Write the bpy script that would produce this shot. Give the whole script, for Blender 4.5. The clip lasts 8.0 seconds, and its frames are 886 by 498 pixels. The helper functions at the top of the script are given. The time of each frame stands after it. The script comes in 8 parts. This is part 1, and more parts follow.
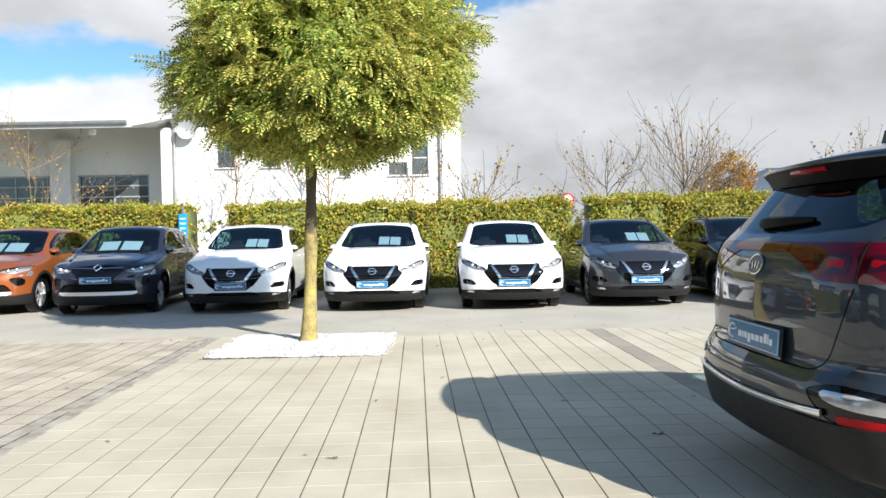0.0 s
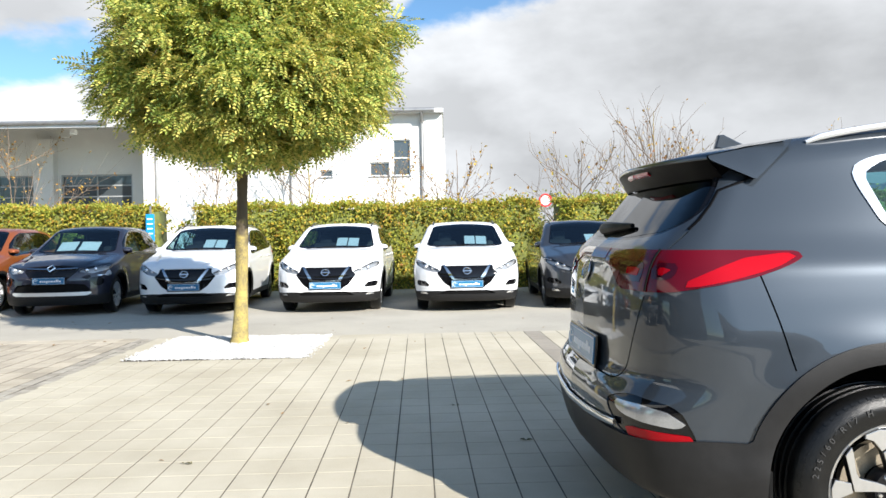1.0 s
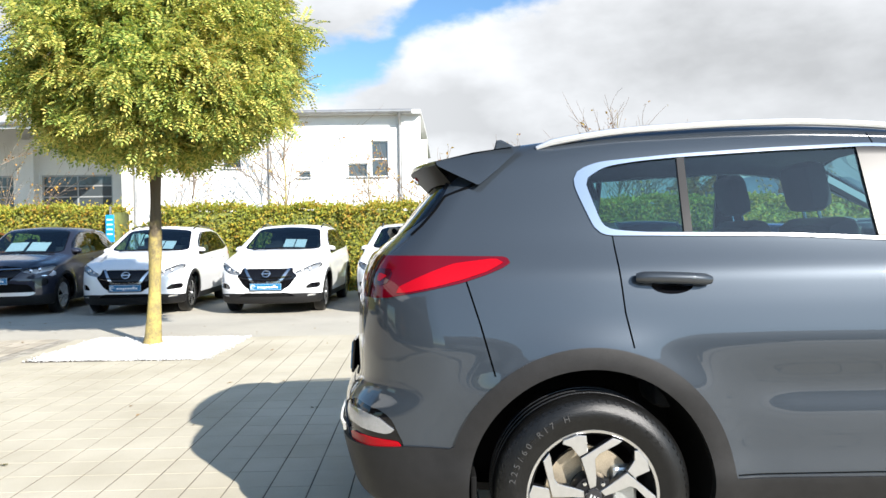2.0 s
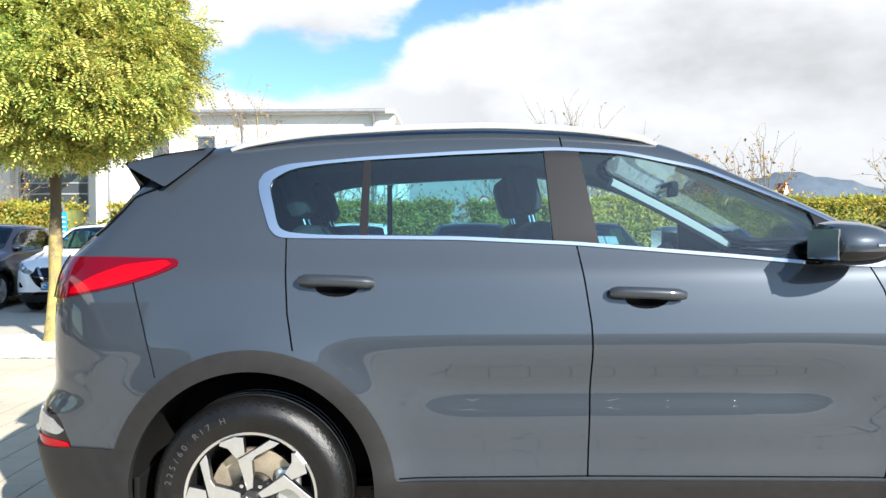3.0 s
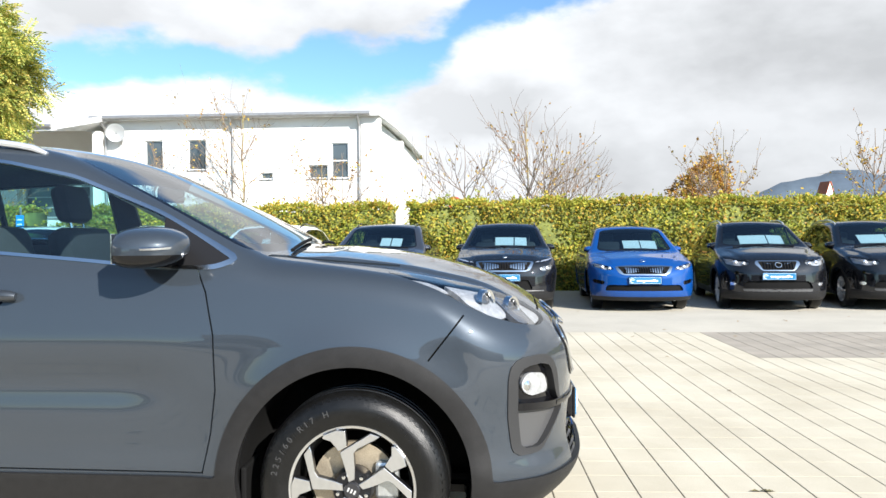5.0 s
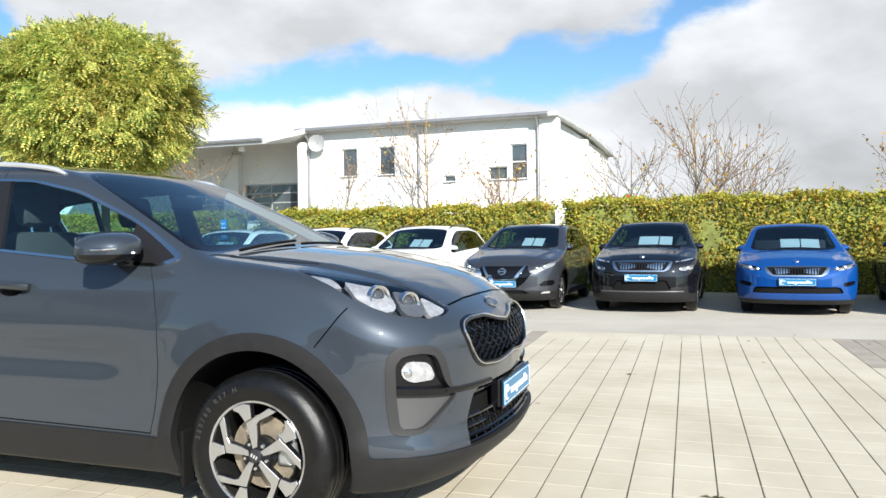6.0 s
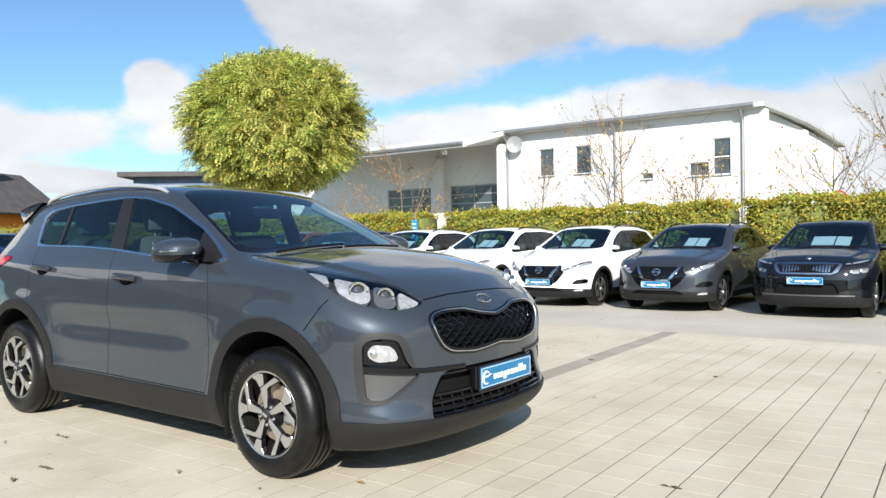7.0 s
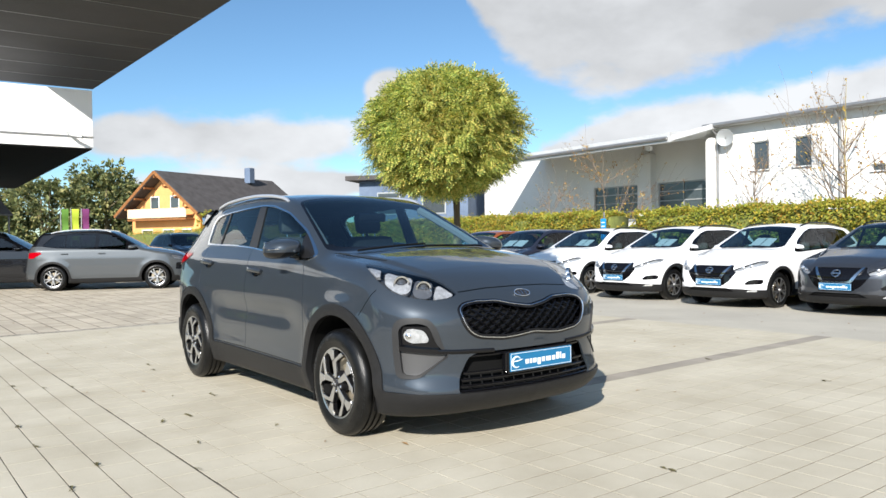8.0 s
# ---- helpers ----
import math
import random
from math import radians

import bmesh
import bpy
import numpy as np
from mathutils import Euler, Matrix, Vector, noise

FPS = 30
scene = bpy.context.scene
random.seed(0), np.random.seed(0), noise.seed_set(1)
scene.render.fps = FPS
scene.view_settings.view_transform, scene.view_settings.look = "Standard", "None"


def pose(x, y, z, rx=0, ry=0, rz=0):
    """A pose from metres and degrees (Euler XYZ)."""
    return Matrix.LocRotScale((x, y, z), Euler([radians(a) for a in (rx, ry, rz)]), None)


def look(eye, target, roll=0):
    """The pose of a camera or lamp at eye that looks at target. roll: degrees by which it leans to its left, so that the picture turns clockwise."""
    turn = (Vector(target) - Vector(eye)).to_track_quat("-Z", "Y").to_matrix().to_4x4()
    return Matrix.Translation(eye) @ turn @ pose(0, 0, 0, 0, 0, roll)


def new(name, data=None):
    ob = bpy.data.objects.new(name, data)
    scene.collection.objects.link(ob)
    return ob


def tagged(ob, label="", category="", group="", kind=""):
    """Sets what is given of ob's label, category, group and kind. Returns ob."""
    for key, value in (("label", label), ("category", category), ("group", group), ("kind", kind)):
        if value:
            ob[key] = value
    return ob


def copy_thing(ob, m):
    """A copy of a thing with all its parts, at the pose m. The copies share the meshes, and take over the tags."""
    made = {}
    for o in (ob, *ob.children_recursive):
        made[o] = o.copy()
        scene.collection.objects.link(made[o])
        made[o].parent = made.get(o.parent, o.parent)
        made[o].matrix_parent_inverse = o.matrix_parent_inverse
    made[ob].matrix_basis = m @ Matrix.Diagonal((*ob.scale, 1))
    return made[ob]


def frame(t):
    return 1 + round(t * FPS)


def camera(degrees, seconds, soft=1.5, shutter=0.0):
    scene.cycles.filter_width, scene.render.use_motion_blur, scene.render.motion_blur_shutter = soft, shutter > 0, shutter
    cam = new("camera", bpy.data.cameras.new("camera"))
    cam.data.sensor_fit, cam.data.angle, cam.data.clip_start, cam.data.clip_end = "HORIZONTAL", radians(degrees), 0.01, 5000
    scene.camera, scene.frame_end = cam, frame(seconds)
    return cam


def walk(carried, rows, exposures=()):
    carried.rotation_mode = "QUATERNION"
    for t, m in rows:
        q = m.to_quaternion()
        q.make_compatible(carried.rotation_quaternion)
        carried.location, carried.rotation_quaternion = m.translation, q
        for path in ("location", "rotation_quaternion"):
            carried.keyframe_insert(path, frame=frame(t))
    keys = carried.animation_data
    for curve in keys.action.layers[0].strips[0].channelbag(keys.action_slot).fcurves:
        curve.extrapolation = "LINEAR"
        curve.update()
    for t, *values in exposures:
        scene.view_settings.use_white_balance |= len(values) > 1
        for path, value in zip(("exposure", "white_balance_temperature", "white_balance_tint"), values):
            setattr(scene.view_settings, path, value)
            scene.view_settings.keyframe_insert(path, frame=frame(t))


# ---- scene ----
# camera and its walk: seconds, place, turn
cam = camera(61.23, 8.0)
ROWS = [
    (0.0, 0.0002, 0.0007, 1.1962, 88.752, 0.981, -0.01),
    (0.5, 0.3425, 0.0061, 1.1973, 88.768, 0.931, 0.003),
    (1.0, 0.7772, 0.0259, 1.2089, 88.73, 0.885, 0.109),
    (2.5, 2.335, 0.0111, 1.2112, 88.815, 0.583, 0.497),
    (3.0, 2.9215, 0.0206, 1.2107, 88.777, 0.269, 0.526),
    (3.5, 3.5312, 0.0243, 1.2136, 88.783, 0.281, 0.716),
    (4.0, 4.1602, 0.0249, 1.2142, 88.793, 0.184, 0.774),
    (4.5, 4.802, 0.0172, 1.2135, 88.818, 0.199, 0.937),
    (6.0, 6.6737, -0.0109, 1.2037, 88.994, 0.819, 20.133),
    (6.5, 7.3106, -0.011, 1.2148, 89.03, 0.733, 28.568),
    (7.0, 7.9448, 0.0506, 1.2221, 89.087, 0.826, 37.048),
    (7.5, 8.5499, 0.1728, 1.2232, 89.152, 0.839, 45.576),
    (8.0, 9.1189, 0.346, 1.2275, 89.169, 0.868, 54.116),
]
walk(cam, [(t, pose(x, y, z, rx, ry, rz)) for t, x, y, z, rx, ry, rz in ROWS],
     [(0.0, 1.01), (1.0, 1.10), (2.5, 1.33), (3.5, 1.49), (4.5, 1.40), (6.0, 1.06), (7.0, 0.91), (8.0, 0.80)])
# ---- light ----
SUN_EL, SUN_AZ = radians(29), math.atan2(-0.785, 0.62)
world = bpy.data.worlds.new("sky")
scene.world = world
world.use_nodes = True
wn = world.node_tree
bg = wn.nodes["Background"]
sky = wn.nodes.new("ShaderNodeTexSky")
sky.sky_type, sky.sun_disc, sky.sun_elevation = "NISHITA", False, SUN_EL
sky.sun_rotation = radians(90) - SUN_AZ
sky.air_density, sky.dust_density, sky.ozone_density = 0.85, 0.1, 3.0
bg.inputs[1].default_value = 0.10


def world_node(kind):
    return wn.nodes.new(kind)


def sums(op, a, b):
    n = world_node("ShaderNodeMath")
    n.operation = op
    for i, q in enumerate((a, b)):
        if isinstance(q, (int, float)):
            n.inputs[i].default_value = q
        else:
            wn.links.new(q, n.inputs[i])
    return n.outputs[0]


# the field that frays the clouds
tex = world_node("ShaderNodeTexCoord")
sep = world_node("ShaderNodeSeparateXYZ")
wn.links.new(tex.outputs["Generated"], sep.inputs[0])
comb = world_node("ShaderNodeCombineXYZ")
wn.links.new(sep.outputs[0], comb.inputs[0])
wn.links.new(sep.outputs[1], comb.inputs[1])
wn.links.new(sums("MULTIPLY", sep.outputs[2], 1.9), comb.inputs[2])
big = world_node("ShaderNodeTexNoise")
big.inputs["Scale"].default_value, big.inputs["Detail"].default_value, big.inputs["Roughness"].default_value = 3.4, 10.0, 0.56
wn.links.new(comb.outputs[0], big.inputs["Vector"])
curl = world_node("ShaderNodeTexNoise")
curl.inputs["Scale"].default_value, curl.inputs["Detail"].default_value, curl.inputs["Roughness"].default_value = 11.0, 8.0, 0.55
wn.links.new(comb.outputs[0], curl.inputs["Vector"])
# the same field a little higher up: where it thins upwards a cloud's top is lit
over = world_node("ShaderNodeVectorMath")
over.operation, over.inputs[1].default_value = "ADD", (0.03, -0.03, 0.12)
wn.links.new(comb.outputs[0], over.inputs[0])
soft = world_node("ShaderNodeTexNoise")
soft.inputs["Scale"].default_value, soft.inputs["Detail"].default_value, soft.inputs["Roughness"].default_value = 3.4, 5.0, 0.5
wn.links.new(over.outputs[0], soft.inputs["Vector"])


def ramp(q, a, b):
    """0 at a, 1 at b, smooth between."""
    n = world_node("ShaderNodeMapRange")
    n.interpolation_type = "SMOOTHSTEP"
    n.inputs["From Min"].default_value, n.inputs["From Max"].default_value = a, b
    wn.links.new(q, n.inputs["Value"])
    return n.outputs["Result"]


def bell(q, mid, width):
    d = sums("DIVIDE", sums("SUBTRACT", q, mid), width)
    return sums("POWER", 2.718, sums("MULTIPLY", sums("MULTIPLY", d, d), -1.0))


def profile(q, keys):
    """The sine of a height, by bearing: (bearing, height) in degrees, straight between the keys."""
    n = world_node("ShaderNodeMapRange")
    n.inputs["From Min"].default_value, n.inputs["From Max"].default_value = -math.pi, math.pi
    wn.links.new(q, n.inputs["Value"])
    r = world_node("ShaderNodeValToRGB")
    els = r.color_ramp.elements
    while len(els) < len(keys):
        els.new(0.5)
    for e, (a, h) in zip(els, keys):
        e.position = a / 360 + 0.5
        e.color = (*[math.sin(radians(h))] * 3, 1)
    wn.links.new(n.outputs["Result"], r.inputs[0])
    return r.outputs[0]


def fence(q):
    return sums("MINIMUM", sums("MAXIMUM", q, -1.0), 1.0)


# a low bank to the north and east, a higher sheet above it with a blue rift between, clear blue west with cumulus, clear and hazy south and overhead
az, el = sums("ARCTAN2", sep.outputs[0], sep.outputs[1]), sep.outputs[2]
bank_top = profile(az, [(-60, 0), (-50, 3), (-46, 8), (-38, 9.2), (-28, 10.8), (-25, 11.6), (-18, 12), (-14, 11.3), (-10.5, 10.7), (-7, 11.1), (-4.6, 12), (-2.8, 13.6), (0, 14.5), (3.2, 15.4), (8.3, 17), (12, 20), (20, 27), (70, 30), (110, 0)])
sheet_base = profile(az, [(-75, 70), (-56, 40), (-52, 17), (-50, 14), (-47, 12), (-43, 10.6), (-38, 11.2), (-32, 11.9), (-26, 12.7), (-16, 13), (-14.5, 14.7), (-9, 14.6), (-5, 15.2), (-3, 17), (0, 21), (6, 30), (30, 60)])
low = fence(sums("MULTIPLY", sums("SUBTRACT", bank_top, el), 24.0))
high = fence(sums("MULTIPLY", sums("SUBTRACT", el, sheet_base), 24.0))
high = sums("MINIMUM", high, fence(sums("MULTIPLY", sums("SUBTRACT", 0.40, el), 9.0)))
heap = sums("MULTIPLY", bell(az, -1.178, 0.125), bell(el, 0.128, 0.034))
for a, w, h, k in ((-1.344, 0.07, 0.130, 0.038), (-0.985, 0.045, 0.17, 0.050), (-1.02, 0.03, 0.19, 0.03), (-1.13, 0.22, 0.072, 0.018)):
    heap = sums("ADD", heap, sums("MULTIPLY", bell(az, a, w), bell(el, h, k)))
heap = sums("SUBTRACT", sums("MULTIPLY", heap, 1.9), 0.90)
cover = sums("MAXIMUM", sums("MAXIMUM", low, high), heap)
cover = sums("ADD", cover, sums("MULTIPLY", sums("SUBTRACT", big.outputs["Fac"], 0.5), 2.4))
cover = sums("ADD", cover, sums("MULTIPLY", sums("SUBTRACT", curl.outputs["Fac"], 0.5), 2.0))
mask = world_node("ShaderNodeMapRange")
mask.interpolation_type = "SMOOTHSTEP"
mask.inputs["From Min"].default_value, mask.inputs["From Max"].default_value = -0.25, 0.50
wn.links.new(cover, mask.inputs["Value"])
shade = world_node("ShaderNodeMapRange")
shade.inputs["From Min"].default_value, shade.inputs["From Max"].default_value = -0.16, 0.16
shade.inputs["To Min"].default_value, shade.inputs["To Max"].default_value = 3.3, 4.85
wn.links.new(sums("SUBTRACT", big.outputs["Fac"], soft.outputs["Fac"]), shade.inputs["Value"])
# cloud and haze are brightest round the sun
to_sun = world_node("ShaderNodeVectorMath")
to_sun.operation = "DOT_PRODUCT"
to_sun.inputs[1].default_value = (math.cos(SUN_AZ) * math.cos(SUN_EL), math.sin(SUN_AZ) * math.cos(SUN_EL), math.sin(SUN_EL))
wn.links.new(tex.outputs["Generated"], to_sun.inputs[0])
glow = sums("POWER", sums("MAXIMUM", to_sun.outputs["Value"], 0.0), 2.5)
faced = ramp(to_sun.outputs["Value"], -0.35, -0.85)
lit = sums("MULTIPLY", shade.outputs["Result"], sums("ADD", 1.0, sums("ADD", sums("MULTIPLY", glow, 2.4), sums("MULTIPLY", faced, 0.15))))
# the high sheet is grey underneath
under = sums("MULTIPLY", ramp(sums("SUBTRACT", el, sheet_base), 0.11, 0.02), ramp(sums("SUBTRACT", el, sheet_base), -0.03, 0.0))
lit = sums("MULTIPLY", lit, sums("SUBTRACT", 1.0, sums("MULTIPLY", under, 0.12)))
# the low bank is thick and grey
lit = sums("MULTIPLY", lit, sums("SUBTRACT", 1.0, sums("MULTIPLY", sums("MULTIPLY", ramp(el, 0.42, 0.05), ramp(az, -0.2, 0.30)), 0.27)))
tint = world_node("ShaderNodeCombineColor")
wn.links.new(sums("MULTIPLY", lit, 0.97), tint.inputs[0])
wn.links.new(lit, tint.inputs[1])
wn.links.new(sums("MULTIPLY", lit, 1.04), tint.inputs[2])
mix = world_node("ShaderNodeMix")
mix.data_type = "RGBA"
wn.links.new(mask.outputs["Result"], mix.inputs["Factor"])
dim = world_node("ShaderNodeVectorMath")
dim.operation = "MULTIPLY"
dim.inputs[1].default_value = (0.70, 0.84, 0.86)
wn.links.new(sky.outputs[0], dim.inputs[0])
# haze whitens the clear sky on the sun's side
haze = world_node("ShaderNodeVectorMath")
haze.operation = "ADD"
veil = world_node("ShaderNodeCombineXYZ")
for k, q in enumerate((3.0, 3.6, 4.2)):
    wn.links.new(sums("MULTIPLY", glow, q), veil.inputs[k])
wn.links.new(dim.outputs[0], haze.inputs[0])
wn.links.new(veil.outputs[0], haze.inputs[1])
wn.links.new(haze.outputs[0], mix.inputs["A"])
wn.links.new(tint.outputs[0], mix.inputs["B"])
wn.links.new(mix.outputs["Result"], bg.inputs[0])
sun = new("sun", bpy.data.lights.new("sun", "SUN"))
sun.data.energy, sun.data.angle, sun.data.color = 5.0, radians(0.6), (1, 0.955, 0.89)
sun.matrix_world = look((0, 0, 0), (-math.cos(SUN_AZ) * math.cos(SUN_EL), -math.sin(SUN_AZ) * math.cos(SUN_EL), -math.sin(SUN_EL)))
# ---- mesh tools ----
def mk(name, verts, faces, mat, parent=None, label="", smooth=True, normals=None):
    """One mesh object from vertices and faces."""
    me = bpy.data.meshes.new(name)
    me.from_pydata([tuple(map(float, v)) for v in verts], [], [tuple(map(int, f)) for f in faces])
    me.materials.append(mat)
    if smooth:
        me.polygons.foreach_set("use_smooth", [True] * len(me.polygons))
    if normals is not None:
        me.normals_split_custom_set_from_vertices([tuple(map(float, n)) for n in normals])
    me.update()
    ob = new(name, me)
    if parent:
        ob.parent = parent
    if label:
        tagged(ob, label)
    return ob


def part(name, bm, mat, parent, label="", smooth=False):
    """Links a bmesh as one mesh object under a thing or a part."""
    me = bpy.data.meshes.new(name)
    bm.to_mesh(me)
    bm.free()
    me.materials.append(mat)
    if smooth:
        me.polygons.foreach_set("use_smooth", [True] * len(me.polygons))
        me.set_sharp_from_angle(angle=radians(40))
    ob = new(name, me)
    if parent:
        ob.parent = parent
    if label:
        tagged(ob, label)
    return ob


def thing(name, m, label, category, group="", kind=""):
    ob = new(name)
    ob.empty_display_size = 0.2
    ob.matrix_basis = m
    return tagged(ob, label, category, group, kind)


def add_box(bm, c, s, r=0.0, m=None, seg=2):
    """A box of size s round c in bm, its edges rounded by r."""
    t = (m or Matrix()) @ Matrix.Translation(c) @ Matrix.Diagonal((*s, 1))
    vs = bmesh.ops.create_cube(bm, size=1, matrix=t)["verts"]
    if r > 0:
        es = list({e for v in vs for e in v.link_edges})
        bmesh.ops.bevel(bm, geom=es, offset=r, segments=seg, affect="EDGES", profile=0.5)
    return vs


def box(c, s, r=0.0, m=None, seg=2):
    bm = bmesh.new()
    add_box(bm, c, s, r, m, seg)
    return bm


def add_lathe(bm, prof, n, m=None, close=False):
    """Turns the profile (radius, along) about the local y axis."""
    m = m or Matrix()
    rings = []
    for i in range(n):
        a = 2 * math.pi * i / n
        rings.append([bm.verts.new(m @ Vector((r * math.cos(a), h, r * math.sin(a)))) for r, h in prof])
    k = len(prof)
    for i in range(n):
        p, q = rings[i], rings[(i + 1) % n]
        for j in range(k if close else k - 1):
            try:
                bm.faces.new((p[j], q[j], q[(j + 1) % k], p[(j + 1) % k]))
            except ValueError:
                pass
    bmesh.ops.remove_doubles(bm, verts=bm.verts[:], dist=1e-5)
    bmesh.ops.recalc_face_normals(bm, faces=bm.faces[:])


def lathe(prof, n, m=None, close=False):
    bm = bmesh.new()
    add_lathe(bm, prof, n, m, close)
    return bm


def add_prism(bm, poly, d, m=None, r=0.0):
    """The polygon (x, z) pushed from y = 0 to y = d, its edges rounded by r."""
    m = m or Matrix()
    a = [bm.verts.new(m @ Vector((x, 0, z))) for x, z in poly]
    b = [bm.verts.new(m @ Vector((x, d, z))) for x, z in poly]
    n = len(poly)
    fs = [bm.faces.new(a), bm.faces.new(b[::-1])]
    for i in range(n):
        fs.append(bm.faces.new((a[i], b[i], b[(i + 1) % n], a[(i + 1) % n])))
    bmesh.ops.recalc_face_normals(bm, faces=fs)
    if r > 0:
        es = [e for e in fs[0].edges] + [e for e in fs[1].edges]
        bmesh.ops.bevel(bm, geom=es, offset=r, segments=1, affect="EDGES")


def prism(poly, d, m=None, r=0.0):
    bm = bmesh.new()
    add_prism(bm, poly, d, m, r)
    return bm


def add_tube(bm, pts, rad, n=8, closed=False, flat=1.0, up=None):
    """A tube along points; rad is one radius or one for each point; flat squeezes it across `up`."""
    pts = [Vector(p) for p in pts]
    k = len(pts)
    rads = [rad] * k if isinstance(rad, (int, float)) else [float(q) for q in rad]
    rings, ref = [], Vector(up) if up else None
    for i in range(k):
        a = pts[i - 1] if (i > 0 or closed) else pts[i]
        b = pts[(i + 1) % k] if (i < k - 1 or closed) else pts[i]
        t = (b - a).normalized() if (b - a).length > 1e-9 else Vector((0, 0, 1))
        if ref is None:
            ref = Vector((0, 0, 1)) if abs(t.z) < 0.9 else Vector((1, 0, 0))
        u = ref - t * ref.dot(t)
        if u.length < 1e-6:
            u = t.orthogonal()
        u.normalize()
        if up is None:
            ref = u
        v = t.cross(u)
        rings.append([bm.verts.new(pts[i] + rads[i] * (math.cos(2 * math.pi * j / n) * u * flat + math.sin(2 * math.pi * j / n) * v)) for j in range(n)])
    for i in range(k if closed else k - 1):
        p, q = rings[i], rings[(i + 1) % k]
        for j in range(n):
            bm.faces.new((p[j], p[(j + 1) % n], q[(j + 1) % n], q[j]))
    if not closed:
        bm.faces.new(rings[0][::-1])
        bm.faces.new(rings[-1])


def tube(pts, rad, n=8, closed=False, flat=1.0, up=None):
    bm = bmesh.new()
    add_tube(bm, pts, rad, n, closed, flat, up)
    return bm


def curve(keys, soft=0.0):
    """A smooth function through (x, value) keys, its corners rounded over `soft` metres."""
    xs, ys = np.array([k[0] for k in keys], float), np.array([k[1] for k in keys], float)
    if soft <= 0:
        return lambda q: np.interp(q, xs, ys)
    pad = 4 * soft
    g = np.linspace(xs[0] - pad, xs[-1] + pad, 1200)
    v = np.interp(g, xs, ys)
    s0, s1 = (ys[1] - ys[0]) / (xs[1] - xs[0]), (ys[-1] - ys[-2]) / (xs[-1] - xs[-2])
    v = np.where(g < xs[0], ys[0] + s0 * (g - xs[0]), np.where(g > xs[-1], ys[-1] + s1 * (g - xs[-1]), v))
    h = g[1] - g[0]
    n = max(1, int(4 * soft / h))
    w = np.exp(-0.5 * (np.arange(-n, n + 1) * h / soft) ** 2)
    v = np.convolve(np.pad(v, n, mode="edge"), w / w.sum(), mode="valid")
    return lambda q: np.interp(q, g, v)


def smooth_poly(pts, r=0.02, n=5):
    """A closed outline with its corners rounded by about r."""
    out, k = [], len(pts)
    for i in range(k):
        p, a, b = (np.array(pts[j % k], float) for j in (i, i - 1, i + 1))
        da, db = a - p, b - p
        la, lb = np.linalg.norm(da), np.linalg.norm(db)
        q0, q1 = p + da / la * min(r, la * 0.45), p + db / lb * min(r, lb * 0.45)
        for j in range(n):
            t = j / (n - 1)
            out.append((1 - t) ** 2 * q0 + 2 * t * (1 - t) * p + t * t * q1)
    return np.array(out)


def dist_poly(poly, x, z):
    """Signed distance to a closed outline, inside negative."""
    p = np.stack([np.asarray(x, float), np.asarray(z, float)], -1)
    best, inside = np.full(p.shape[0], 1e9), np.zeros(p.shape[0], bool)
    k = len(poly)
    for i in range(k):
        a, b = poly[i], poly[(i + 1) % k]
        e = b - a
        l2 = float(e @ e)
        if l2 < 1e-14:
            continue
        w = p - a
        t = np.clip((w @ e) / l2, 0, 1)
        best = np.minimum(best, np.linalg.norm(w - t[:, None] * e, axis=1))
        hit = (a[1] > p[:, 1]) != (b[1] > p[:, 1])
        if hit.any():
            xi = a[0] + (p[:, 1] - a[1]) / (e[1] if abs(e[1]) > 1e-12 else 1e-12) * e[0]
            inside ^= hit & (p[:, 0] < xi)
    return np.where(inside, -best, best)


def dist_line(pts, x, z):
    """Distance to an open line."""
    p = np.stack([np.asarray(x, float), np.asarray(z, float)], -1)
    best = np.full(p.shape[0], 1e9)
    pts = np.array(pts, float)
    for a, b in zip(pts[:-1], pts[1:]):
        e = b - a
        w = p - a
        t = np.clip((w @ e) / float(e @ e), 0, 1)
        best = np.minimum(best, np.linalg.norm(w - t[:, None] * e, axis=1))
    return best


class Skin:
    """Vertices with faces, which can be split along the zero of any function of place."""

    def __init__(self, verts, faces):
        self.v, self.f = verts, faces

    def split(self, d):
        """The faces where d < 0, and the rest."""
        d = np.where(np.abs(d) < 1e-7, 1e-7, d)
        neg = d < 0
        extra, seen, base = [], {}, len(self.v)

        def mid(a, b):
            key = (a, b) if a < b else (b, a)
            if key not in seen:
                t = d[key[0]] / (d[key[0]] - d[key[1]])
                seen[key] = base + len(extra)
                extra.append(self.v[key[0]] * (1 - t) + self.v[key[1]] * t)
            return seen[key]

        inside, outside = [], []
        for f in self.f:
            s = [neg[i] for i in f]
            if all(s):
                inside.append(f)
            elif not any(s):
                outside.append(f)
            else:
                fi, fo = [], []
                k = len(f)
                for j in range(k):
                    a, b = f[j], f[(j + 1) % k]
                    (fi if neg[a] else fo).append(a)
                    if neg[a] != neg[b]:
                        c = mid(a, b)
                        fi.append(c)
                        fo.append(c)
                if len(fi) > 2:
                    inside.append(fi)
                if len(fo) > 2:
                    outside.append(fo)
        v = np.vstack([self.v, np.array(extra)]) if extra else self.v
        return Skin(v, inside), Skin(v, outside)

    def trimmed(self):
        used = sorted({i for f in self.f for i in f})
        at = {o: n for n, o in enumerate(used)}
        return self.v[used], [[at[i] for i in f] for f in self.f]
